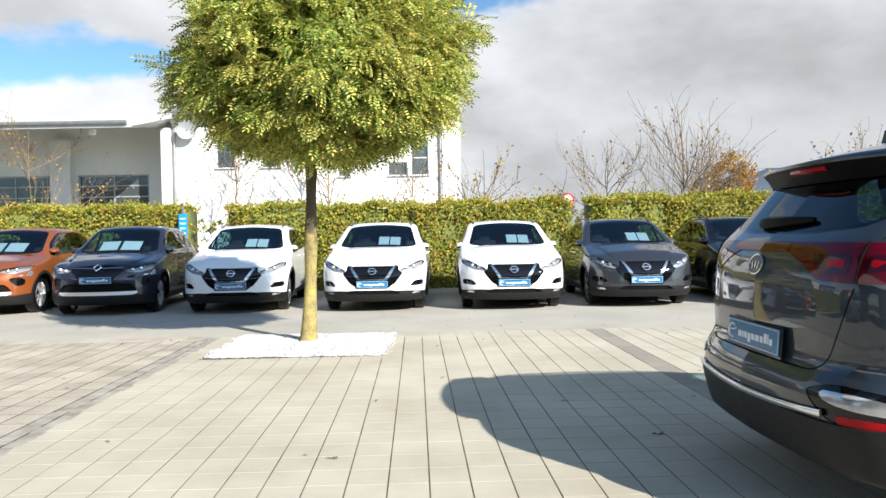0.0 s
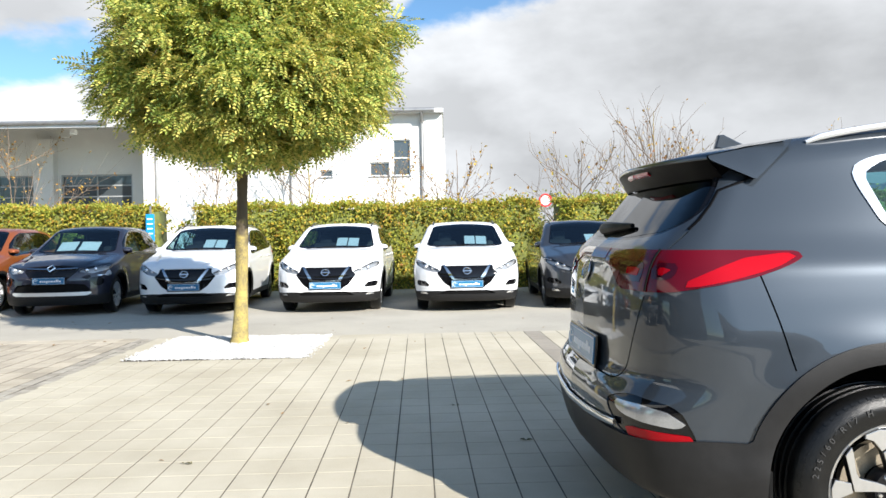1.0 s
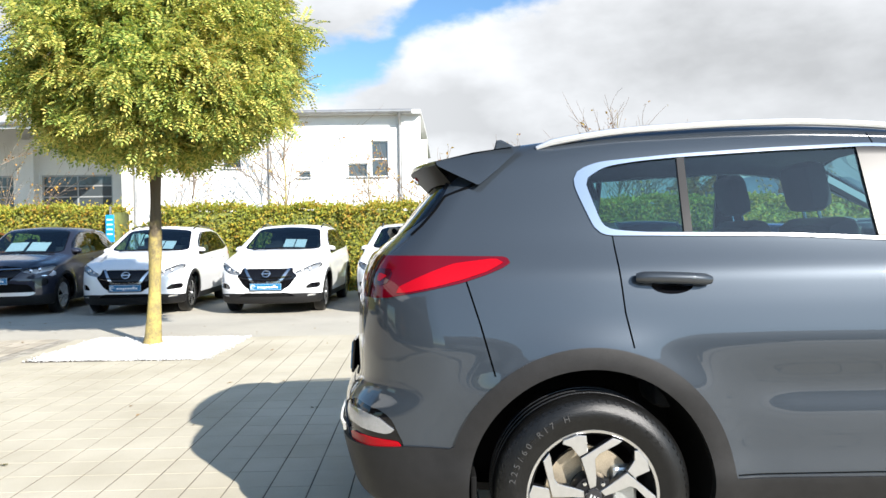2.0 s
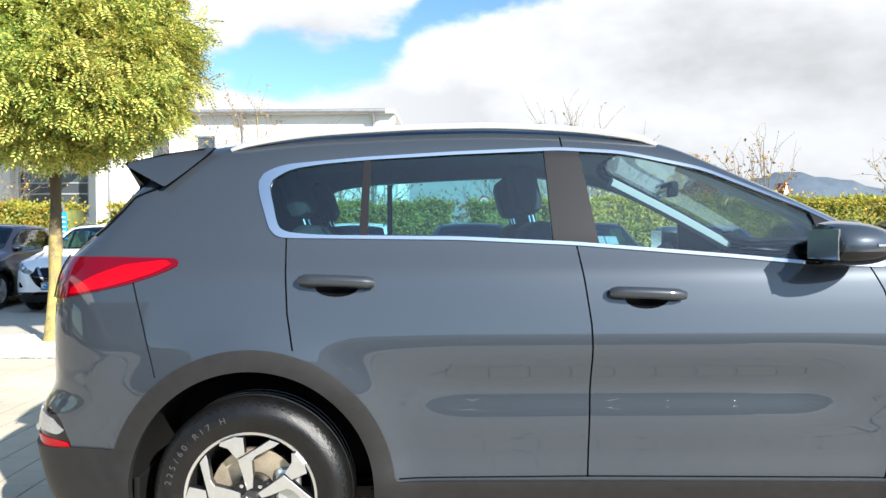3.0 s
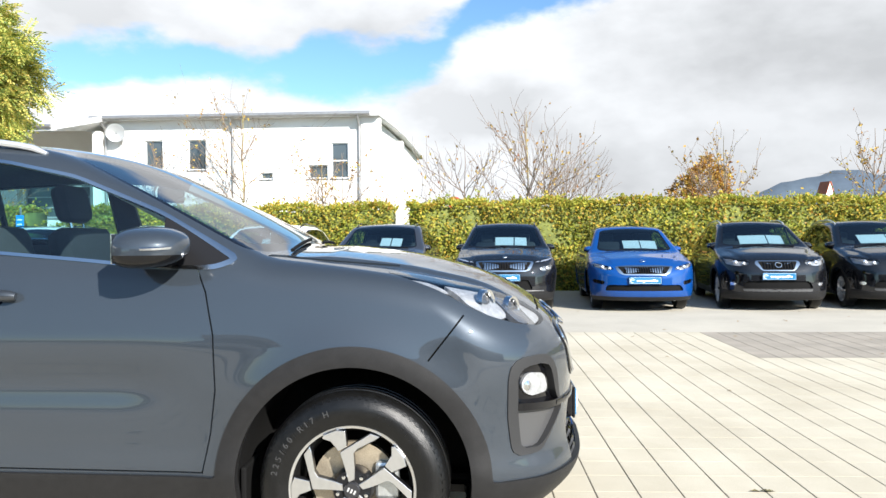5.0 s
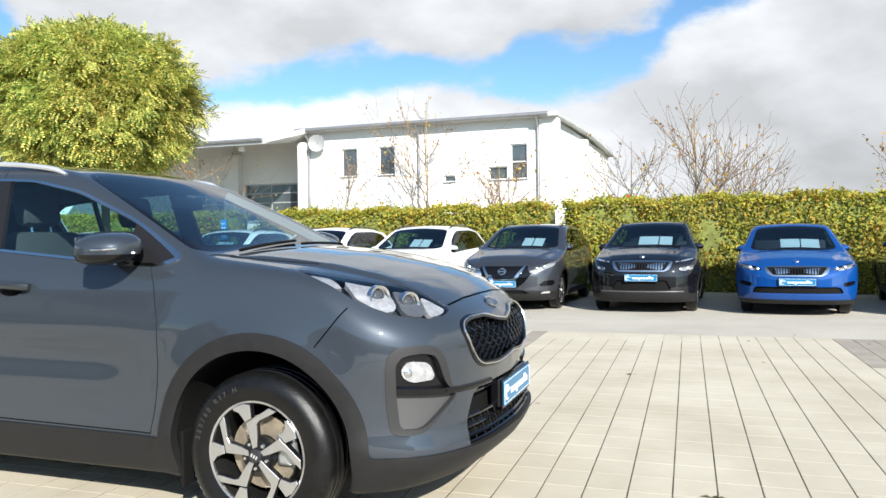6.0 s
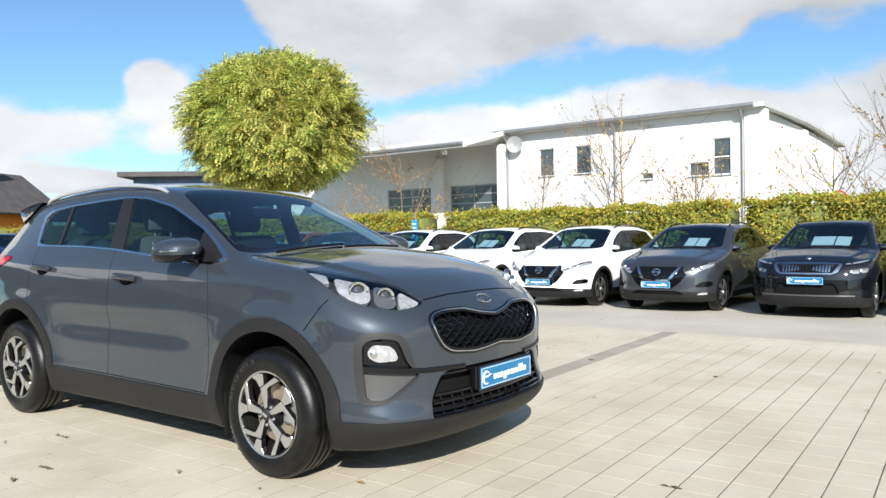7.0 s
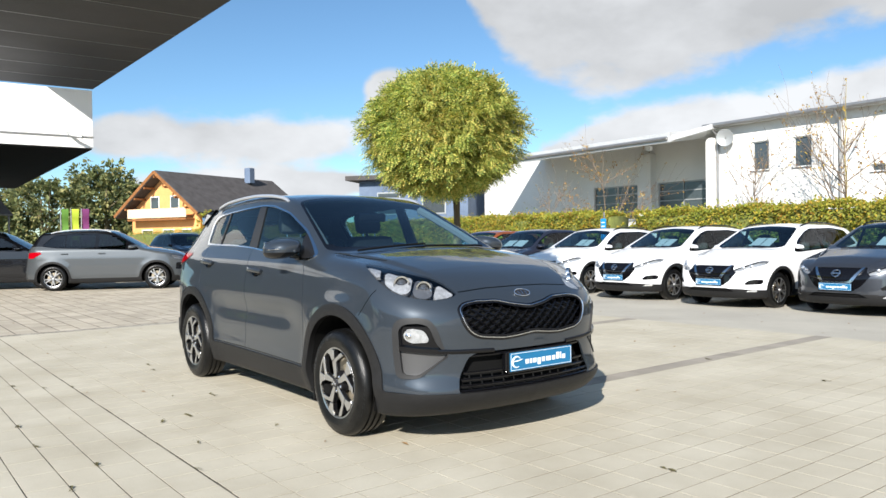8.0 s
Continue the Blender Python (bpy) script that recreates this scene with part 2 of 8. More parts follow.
# ---- materials ----
def plain(name, c, rough=0.5, metal=0.0, vary=0.0, scale=8.0, bump=0.0, bscale=60.0, coat=0.0, spec=0.5, c2=None):
    """A surface with a colour that varies at two scales, and a fine relief."""
    m = bpy.data.materials.new(name)
    m.use_nodes = True
    nt = m.node_tree
    b = nt.nodes["Principled BSDF"]
    b.inputs["Base Color"].default_value = (*c, 1)
    b.inputs["Roughness"].default_value = rough
    b.inputs["Metallic"].default_value = metal
    b.inputs["Specular IOR Level"].default_value = spec
    b.inputs["Coat Weight"].default_value = coat
    b.inputs["Coat Roughness"].default_value = 0.02
    if vary or bump:
        tc = nt.nodes.new("ShaderNodeTexCoord")
    if vary:
        n1, n2 = nt.nodes.new("ShaderNodeTexNoise"), nt.nodes.new("ShaderNodeTexNoise")
        n1.inputs["Scale"].default_value, n1.inputs["Detail"].default_value = scale, 6
        n2.inputs["Scale"].default_value, n2.inputs["Detail"].default_value = scale * 9, 4
        add = nt.nodes.new("ShaderNodeMath")
        add.operation = "ADD"
        ramp = nt.nodes.new("ShaderNodeValToRGB")
        for n in (n1, n2):
            nt.links.new(tc.outputs["Object"], n.inputs["Vector"])
        nt.links.new(n1.outputs["Fac"], add.inputs[0])
        nt.links.new(n2.outputs["Fac"], add.inputs[1])
        half = nt.nodes.new("ShaderNodeMath")
        half.operation, half.inputs[1].default_value = "MULTIPLY", 0.5
        nt.links.new(add.outputs[0], half.inputs[0])
        nt.links.new(half.outputs[0], ramp.inputs[0])
        lo = c2 or tuple(x * (1 - vary) for x in c)
        hi = c if c2 else tuple(min(1, x * (1 + vary)) for x in c)
        ramp.color_ramp.elements[0].position, ramp.color_ramp.elements[0].color = 0.36, (*lo, 1)
        ramp.color_ramp.elements[1].position, ramp.color_ramp.elements[1].color = 0.64, (*hi, 1)
        nt.links.new(ramp.outputs[0], b.inputs["Base Color"])
    if bump:
        n3, bp = nt.nodes.new("ShaderNodeTexNoise"), nt.nodes.new("ShaderNodeBump")
        n3.inputs["Scale"].default_value, n3.inputs["Detail"].default_value = bscale, 5
        bp.inputs["Strength"].default_value, bp.inputs["Distance"].default_value = bump, 0.01
        nt.links.new(tc.outputs["Object"], n3.inputs["Vector"])
        nt.links.new(n3.outputs["Fac"], bp.inputs["Height"])
        nt.links.new(bp.outputs[0], b.inputs["Normal"])
    return m


def paint(name, c, metal=0.1, rough=0.55):
    """Car paint: flakes under clear lacquer, with a trace of dust."""
    m = plain(name, c, rough, metal, coat=1.0, spec=0.08)
    nt = m.node_tree
    b = nt.nodes["Principled BSDF"]
    b.inputs["Coat IOR"].default_value = 1.55
    tc, fl, mix = nt.nodes.new("ShaderNodeTexCoord"), nt.nodes.new("ShaderNodeTexNoise"), nt.nodes.new("ShaderNodeMix")
    fl.inputs["Scale"].default_value, fl.inputs["Detail"].default_value = 900, 2
    mix.data_type = "RGBA"
    mix.inputs["A"].default_value = (*[x * 0.85 for x in c], 1)
    mix.inputs["B"].default_value = (*[min(1, x * 1.2) for x in c], 1)
    nt.links.new(tc.outputs["Object"], fl.inputs["Vector"])
    nt.links.new(fl.outputs["Fac"], mix.inputs["Factor"])
    nt.links.new(mix.outputs["Result"], b.inputs["Base Color"])
    du, rp = nt.nodes.new("ShaderNodeTexNoise"), nt.nodes.new("ShaderNodeMapRange")
    du.inputs["Scale"].default_value, du.inputs["Detail"].default_value = 3.5, 8
    rp.inputs["To Min"].default_value, rp.inputs["To Max"].default_value = 0.0, 0.012
    nt.links.new(tc.outputs["Object"], du.inputs["Vector"])
    nt.links.new(du.outputs["Fac"], rp.inputs["Value"])
    nt.links.new(rp.outputs["Result"], b.inputs["Coat Roughness"])
    return m


def glass(name, tint=(0.8, 0.9, 0.88), clear=0.8, f0=0.07):
    """A thin car pane: tinted light passes straight through, the face mirrors by Fresnel."""
    m = bpy.data.materials.new(name)
    m.use_nodes = True
    nt = m.node_tree
    nt.nodes.remove(nt.nodes["Principled BSDF"])
    tr, gl, mix, fr = (nt.nodes.new(k) for k in ("ShaderNodeBsdfTransparent", "ShaderNodeBsdfGlossy", "ShaderNodeMixShader", "ShaderNodeLayerWeight"))
    tr.inputs[0].default_value = (*[t * clear for t in tint], 1)
    gl.inputs["Roughness"].default_value = 0.0
    fr.inputs["Blend"].default_value = 0.5
    pw, ma = nt.nodes.new("ShaderNodeMath"), nt.nodes.new("ShaderNodeMath")
    pw.operation, pw.inputs[1].default_value = "POWER", 5.0
    ma.operation, ma.inputs[1].default_value, ma.inputs[2].default_value = "MULTIPLY_ADD", 0.99 - f0, f0
    nt.links.new(fr.outputs["Facing"], pw.inputs[0])
    nt.links.new(pw.outputs[0], ma.inputs[0])
    nt.links.new(ma.outputs[0], mix.inputs[0])
    nt.links.new(tr.outputs[0], mix.inputs[1])
    nt.links.new(gl.outputs[0], mix.inputs[2])
    nt.links.new(mix.outputs[0], nt.nodes["Material Output"].inputs[0])
    return m


M = {}
M["hero"] = paint("graphite_metallic_paint", (0.0295, 0.0368, 0.046), 0.25, 0.38)
M["white"] = paint("white_paint", (0.76, 0.765, 0.77), 0.0, 0.3)
M["pearl"] = paint("pale_blue_white_paint", (0.62, 0.66, 0.68), 0.1, 0.3)
M["gunmetal"] = paint("gunmetal_paint", (0.042, 0.046, 0.054), 0.5, 0.36)
M["navy"] = paint("dark_blue_grey_paint", (0.021, 0.023, 0.035), 0.3, 0.40)
M["orange"] = paint("copper_orange_paint", (0.22, 0.062, 0.018), 0.2, 0.42)
M["blackp"] = paint("black_paint", (0.004, 0.0045, 0.006), 0.1, 0.5)
M["blue"] = paint("bright_blue_paint", (0.001, 0.042, 0.185), 0.1, 0.5)
M["silver"] = paint("silver_grey_paint", (0.075, 0.082, 0.087), 0.35, 0.42)
M["plastic"] = plain("grey_black_trim_plastic", (0.014, 0.0138, 0.014), 0.48, spec=0.20, vary=0.15, scale=30, bump=0.12, bscale=900)
M["gloss"] = plain("gloss_black_plastic", (0.004, 0.004, 0.005), 0.05, spec=0.4)
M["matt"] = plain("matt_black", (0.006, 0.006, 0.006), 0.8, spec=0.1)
M["visor"] = plain("black_visor_plastic", (0.0025, 0.0025, 0.003), 0.4, spec=0.05)
M["pillar"] = plain("pillar_film", (0.011, 0.011, 0.012), 0.32, spec=0.2)
M["chrome"] = plain("bright_chrome", (0.72, 0.73, 0.74), 0.16, 1.0)
M["satin"] = plain("satin_silver", (0.72, 0.73, 0.74), 0.35, 0.7)
M["rim"] = plain("machined_alloy", (0.62, 0.62, 0.62), 0.28, 0.95, vary=0.05, scale=60)
M["rimdark"] = plain("dark_rim_lacquer", (0.008, 0.008, 0.009), 0.3, spec=0.25)
M["tyre"] = plain("tyre_rubber", (0.005, 0.005, 0.005), 0.32, spec=0.30, vary=0.45, scale=20, bump=0.15, bscale=400)
M["tyre_mark"] = plain("raised_tyre_marking", (0.030, 0.030, 0.030), 0.6)
M["brake"] = plain("brake_disc", (0.42, 0.36, 0.27), 0.4, 0.7, vary=0.2, scale=25)
M["caliper"] = plain("caliper_metal", (0.5, 0.52, 0.52), 0.35, 0.8, vary=0.15, scale=30)
M["side_glass"] = glass("tinted_rear_glass", (0.48, 0.80, 0.85), 0.85, 0.08)
M["clear_glass"] = glass("green_side_glass", (0.80, 1.0, 1.0), 0.97, 0.08)
M["screen_glass"] = glass("windscreen_glass", (0.70, 0.92, 1.0), 0.62, 0.12)
M["rear_glass"] = glass("dark_rear_screen_glass", (0.28, 0.42, 0.46), 0.35)
M["lens"] = glass("clear_lamp_lens", (1, 1, 1), 0.95)
M["lamp_bowl"] = plain("lamp_reflector", (0.85, 0.86, 0.88), 0.16, 0.85)
M["red"] = plain("red_lamp_lens", (0.31, 0.001, 0.006), 0.05, spec=0.22, coat=0.0)
M["darkred"] = plain("dark_red_lamp_lens", (0.090, 0.001, 0.006), 0.04, spec=0.32, coat=0.0)
M["smoke"] = plain("smoked_red_lens", (0.035, 0.001, 0.006), 0.04, spec=0.4)
M["plateblue"] = plain("blue_plate", (0.003, 0.128, 0.275), 0.35, coat=0.3)
M["ink"] = plain("white_print", (0.72, 0.74, 0.75), 0.5)
M["grip"] = paint("dark_handle_paint", (0.026, 0.030, 0.035), 0.3, 0.4)
M["seat"] = plain("dark_seat_cloth", (0.022, 0.023, 0.026), 0.85, vary=0.25, scale=40, bump=0.2, bscale=300)
M["trim_pale"] = plain("pale_cabin_trim", (0.38, 0.38, 0.375), 0.7)
M["lining"] = plain("cabin_lining", (0.16, 0.16, 0.165), 0.8, vary=0.1)
M["dash"] = plain("dash_plastic", (0.018, 0.018, 0.02), 0.6, spec=0.2, bump=0.1, bscale=500)
M["paper"] = plain("white_paper", (0.85, 0.85, 0.84), 0.7)
M["under"] = plain("underbody", (0.006, 0.006, 0.006), 0.85, spec=0.1)
M["emblem"] = plain("dark_emblem", (0.02, 0.02, 0.022), 0.2)
# ---- ground ----
def ground_z(y):
    """The yard is level to the lane, which falls gently towards the hedge."""
    return -0.085 * float(np.clip((y - 8.9) / 3.9, 0, 1))


def surface(name, c, c2, rough=0.85, scale=2.0, fine=120.0, bump=0.25, island=False, one=False, spread=0.16, spots=None):
    """Stone, concrete or earth: broad stains, fine grain and a tone of its own for each piece."""
    m = bpy.data.materials.new(name)
    m.use_nodes = True
    nt = m.node_tree
    b = nt.nodes["Principled BSDF"]
    b.inputs["Roughness"].default_value = rough
    b.inputs["Specular IOR Level"].default_value = 0.3
    geo = nt.nodes.new("ShaderNodeNewGeometry")
    n1, n2 = nt.nodes.new("ShaderNodeTexNoise"), nt.nodes.new("ShaderNodeTexNoise")
    n1.inputs["Scale"].default_value, n1.inputs["Detail"].default_value, n1.inputs["Roughness"].default_value = scale, 7, 0.6
    n2.inputs["Scale"].default_value, n2.inputs["Detail"].default_value = fine, 4
    nt.links.new(geo.outputs["Position"], n1.inputs["Vector"])
    nt.links.new(geo.outputs["Position"], n2.inputs["Vector"])
    ramp = nt.nodes.new("ShaderNodeValToRGB")
    ramp.color_ramp.elements[0].position, ramp.color_ramp.elements[0].color = 0.35, (*c2, 1)
    ramp.color_ramp.elements[1].position, ramp.color_ramp.elements[1].color = 0.62, (*c, 1)
    nt.links.new(n1.outputs["Fac"], ramp.inputs[0])
    hsv = nt.nodes.new("ShaderNodeHueSaturation")
    mr = nt.nodes.new("ShaderNodeMapRange")
    mr.inputs["To Min"].default_value, mr.inputs["To Max"].default_value = 1 - spread, 1 + spread
    grain = nt.nodes.new("ShaderNodeMapRange")
    grain.inputs["From Min"].default_value, grain.inputs["From Max"].default_value = 0.3, 0.7
    grain.inputs["To Min"].default_value, grain.inputs["To Max"].default_value = 0.88, 1.10
    nt.links.new(n2.outputs["Fac"], grain.inputs["Value"])
    if island:
        nt.links.new(geo.outputs["Random Per Island"], mr.inputs["Value"])
    elif one:
        oi = nt.nodes.new("ShaderNodeObjectInfo")
        nt.links.new(oi.outputs["Random"], mr.inputs["Value"])
    else:
        mr.inputs["Value"].default_value = 0.5
    mul = nt.nodes.new("ShaderNodeMath")
    mul.operation = "MULTIPLY"
    nt.links.new(mr.outputs["Result"], mul.inputs[0])
    nt.links.new(grain.outputs["Result"], mul.inputs[1])
    nt.links.new(mul.outputs[0], hsv.inputs["Value"])
    nt.links.new(ramp.outputs[0], hsv.inputs["Color"])
    nt.links.new(hsv.outputs[0], b.inputs["Base Color"])
    bp = nt.nodes.new("ShaderNodeBump")
    bp.inputs["Strength"].default_value, bp.inputs["Distance"].default_value = bump, 0.006
    nt.links.new(n2.outputs["Fac"], bp.inputs["Height"])
    nt.links.new(bp.outputs[0], b.inputs["Normal"])
    return m


M["lane"] = surface("pale_worn_asphalt", (0.43, 0.40, 0.335), (0.365, 0.338, 0.285), scale=0.7, fine=160, bump=0.35)
M["earth"] = surface("far_ground", (0.10, 0.12, 0.05), (0.08, 0.08, 0.04), scale=0.05, fine=3)
M["joint"] = surface("joint_sand", (0.15, 0.13, 0.10), (0.035, 0.030, 0.024), scale=3.2, fine=200)
M["paver"] = surface("beige_concrete_paver", (0.475, 0.435, 0.345), (0.392, 0.352, 0.270), island=True, spread=0.022, scale=1.1, fine=220)
M["paver_one"] = surface("beige_concrete_paver_single", (0.475, 0.435, 0.345), (0.392, 0.352, 0.270), one=True, spread=0.022, scale=1.1, fine=220)
M["paver_dark"] = surface("dark_paver_band", (0.30, 0.268, 0.222), (0.25, 0.225, 0.188), island=True, spread=0.08, scale=2, fine=220)
M["paver_brown"] = surface("weathered_brown_paver", (0.45, 0.40, 0.32), (0.34, 0.30, 0.235), island=True, spread=0.12, scale=1.6, fine=160)
M["sett"] = surface("grey_granite_sett", (0.36, 0.335, 0.285), (0.25, 0.225, 0.185), island=True, spread=0.12, scale=5, fine=260)
M["gravel"] = surface("white_gravel", (0.62, 0.62, 0.61), (0.44, 0.44, 0.435), island=True, spread=0.14, scale=6, fine=200)

# one sheet from the yard to the horizon
gy = [-2500, -300, -60, -12, -3.2, 0, 4, 8.6, 9.2, 9.9, 10.6, 11.3, 12.0, 12.7, 13.4, 18, 28, 60, 300, 2500]
gx = [-2500, -300, -60, -30, -19, -6, 0, 6, 15.5, 30, 60, 300, 2500]
gv = [(x, y, ground_z(y) - 0.0024 * (y < 9.0)) for y in gy for x in gx]
gn = len(gx)
gf = [[j * gn + i, j * gn + i + 1, (j + 1) * gn + i + 1, (j + 1) * gn + i] for j in range(len(gy) - 1) for i in range(gn - 1)]
gob = mk("ground", gv, gf, M["joint"], None, "", False)
tagged(gob, "pale sand bed and soil under the paving, level to the horizon", "ground", kind="structure")
gob.data.materials.append(M["lane"])
gob.data.materials.append(M["earth"])
for p in gob.data.polygons:
    c = p.center
    p.material_index = 2 if (abs(c.x) > 45 or c.y > 29 or c.y < -30) else (1 if c.y > 8.9 or c.y < -3.2 or not -19 < c.x < 15.5 else 0)

PAVE = pose(0, 0, 0, 0, 0, 2.0)


def paver_mesh(w, l, h=0.02, c=0.0003):
    """Verts and faces of a paver with worn edges, its top at 0."""
    a, b = w / 2, l / 2
    v = [(-a, -b, -h), (a, -b, -h), (a, b, -h), (-a, b, -h), (-a, -b, -c), (a, -b, -c), (a, b, -c), (-a, b, -c), (-a + c, -b + c, 0), (a - c, -b + c, 0), (a - c, b - c, 0), (-a + c, b - c, 0)]
    f = [(0, 1, 5, 4), (1, 2, 6, 5), (2, 3, 7, 6), (3, 0, 4, 7), (4, 5, 9, 8), (5, 6, 10, 9), (6, 7, 11, 10), (7, 4, 8, 11), (8, 9, 10, 11)]
    return v, f


def lay(cells, rng, rise=0.0007):
    """Joined pavers: cells of (x, y, width, length)."""
    vs, fs = [], []
    for x, y, w, l in cells:
        v, f = paver_mesh(w, l)
        dz, tx, ty = rng.uniform(-rise, 0), rng.uniform(-0.0015, 0.0015), rng.uniform(-0.001, 0.001)
        k = len(vs)
        gz = ground_z(y)
        vs += [PAVE @ Vector((x + q[0], y + q[1], q[2] + dz + gz + tx * q[0] + ty * q[1])) for q in v]
        fs += [tuple(i + k for i in q) for q in f]
    return vs, fs


pave_root = thing("pavement", Matrix(), "beige concrete block paving with dark sand joints", "paving", kind="structure")
rng = random.Random(3)
main_cells, near_cells, dark_cells = [], [], []
PW = 0.1985
for i in range(-12, 78):
    x = i * PW - 0.059
    off = rng.uniform(-0.02, 0.02)
    for j in range(0, 32):
        y = 1.552 + j * 0.236 + abs(off) * 0.3
        if y > 8.98:
            continue
        w, l = PW - 0.0074, 0.236 - 0.0048
        bed = -2.13 < x < -0.10 and 7.27 < y < 9.1
        if bed or x < -2.32:
            continue
        band = any(abs(x - bx) < 0.10 and y > by for bx, by in ((2.19, 4.6), (4.95, 4.6))) or (x > 8.2 and 7.1 < y < 9.1)
        if band:
            dark_cells.append((x, y, w, l))
        elif 5.15 < x < 8.0 and 1.5 < y < 6.0 and len(near_cells) < 290:
            near_cells.append((x, y, w, l))
        else:
            main_cells.append((x, y, w, l))
for j in range(0, 22):
    y = 1.331 - j * 0.198
    off = rng.uniform(0, 0.3)
    for i in range(-9, 60):
        x = i * 0.297 + off - 2.0
        if x > -2.2:
            main_cells.append((x, y, 0.297 - 0.0052, 0.198 - 0.0074))
v, f = lay(main_cells, rng)
tagged(mk("paver_field", v, f, M["paver"], pave_root, "beige concrete pavers", False), kind="stuff")
v, f = lay(dark_cells, rng)
tagged(mk("dark_paver_band", v, f, M["paver_dark"], pave_root, "darker grey paver bands", False), kind="stuff")
# weathered paving beyond a row of granite setts
brown = [(-2.545 - 0.2 * i - 0.1, 1.0 + 0.272 * j, 0.2 - 0.016, 0.272 - 0.018) for i in range(0, 80) for j in range(-8, 30) if 1.0 + 0.272 * j < 9.2]
v, f = lay(brown, rng, 0.001)
tagged(mk("weathered_paver_field", v, f, M["paver_brown"], pave_root, "weathered brown pavers with mossy joints", False), kind="stuff")
setts = []
for k in range(2):
    y = 0.2
    while y < 8.9:
        l = rng.uniform(0.09, 0.15)
        setts.append((-2.37 - 0.115 * k + rng.uniform(-0.008, 0.008), y + l / 2, 0.10, l - 0.012))
        y += l
v, f = lay(setts, rng, 0.001)
tagged(mk("granite_sett_row", v, f, M["sett"], pave_root, "uneven grey granite setts", False), kind="stuff")
# kerb of pale slabs along the planting bed
for x, y, w in ((-0.265, 8.1, 0.20), (-0.472, 8.1, 0.20)):
    v, f = lay([(x, y - 0.85 + 0.34 * q + 0.17, w, 0.33) for q in range(5)], rng)
    mk("edging_slab", v, f, M["paver"], pave_root, "pale edging slabs", False)
# white gravel round the tree
bed = thing("gravel_bed", Matrix(), "white crushed stone round the tree trunk", "gravel", kind="stuff")
gvs, gfs = [], []
oct_v = [Vector(q) for q in ((1, 0, 0), (-1, 0, 0), (0, 1, 0), (0, -1, 0), (0, 0, 1), (0, 0, -1))]
oct_f = [(0, 2, 4), (2, 1, 4), (1, 3, 4), (3, 0, 4), (2, 0, 5), (1, 2, 5), (3, 1, 5), (0, 3, 5)]
for i in range(14000):
    u, w = rng.random(), rng.random()
    x, y = -2.40 + 1.82 * u + rng.gauss(0, 0.02), 7.28 + 1.66 * w + rng.gauss(0, 0.02)
    if x < -2.30 and y < 7.6 and rng.random() < 0.5:
        continue
    s = rng.uniform(0.005, 0.010)
    z = 0.006 + 0.02 * math.sin(math.pi * u) * math.sin(math.pi * w) + rng.uniform(0, 0.01)
    m = pose(x, y, z, rng.uniform(0, 360), rng.uniform(0, 360), rng.uniform(0, 360)) @ Matrix.Diagonal((s, s * rng.uniform(0.6, 1), s * rng.uniform(0.4, 0.7), 1))
    k = len(gvs)
    gvs += [m @ q for q in oct_v]
    gfs += [tuple(a + k for a in q) for q in oct_f]
tagged(mk("gravel", gvs, gfs, M["gravel"], bed, "white crushed stone", False), kind="stuff")
hv = [(-2.37 + 1.74 * i / 12, 7.34 + 1.56 * j / 12, (0.004 + 0.019 * math.sin(math.pi * i / 12) * math.sin(math.pi * j / 12))) for j in range(13) for i in range(13)]
mk("gravel_heap", hv, [[j * 13 + i, j * 13 + i + 1, (j + 1) * 13 + i + 1, (j + 1) * 13 + i] for j in range(12) for i in range(12)], M["gravel"], bed)
# dry leaves and weeds in the joints
M["dryleaf"] = plain("dry_leaf", (0.22, 0.13, 0.05), 0.8, vary=0.4, scale=30)
litter = thing("leaf_litter", Matrix(), "scattered dry leaves on the paving", "leaves", kind="stuff")
lv, lf = [], []
for i in range(260):
    x, y = rng.uniform(-6, 12), rng.uniform(1.0, 12.0)
    if rng.random() < 0.45:
        x, y = rng.uniform(-4, 12), rng.uniform(12.2, 16.5)
    m = pose(x, y, ground_z(y) + 0.006, rng.uniform(-15, 15), rng.uniform(-15, 15), rng.uniform(0, 360))
    s = rng.uniform(0.012, 0.028)
    k = len(lv)
    lv += [m @ Vector(q) for q in ((-s, 0, 0), (0, -s * 0.5, 0.004), (s * 1.1, 0, 0), (0, s * 0.5, 0.004))]
    lf += [(k, k + 1, k + 2), (k, k + 2, k + 3)]
tagged(mk("dry_leaf", lv, lf, M["dryleaf"], litter, "brown dry leaves", False), kind="stuff")
M["weed"] = plain("dry_weed", (0.085, 0.075, 0.03), 0.85, vary=0.4, scale=30)
weeds = thing("joint_weeds", Matrix(), "small withered weeds in the paving joints", "weeds", kind="stuff")
wv, wf = [], []
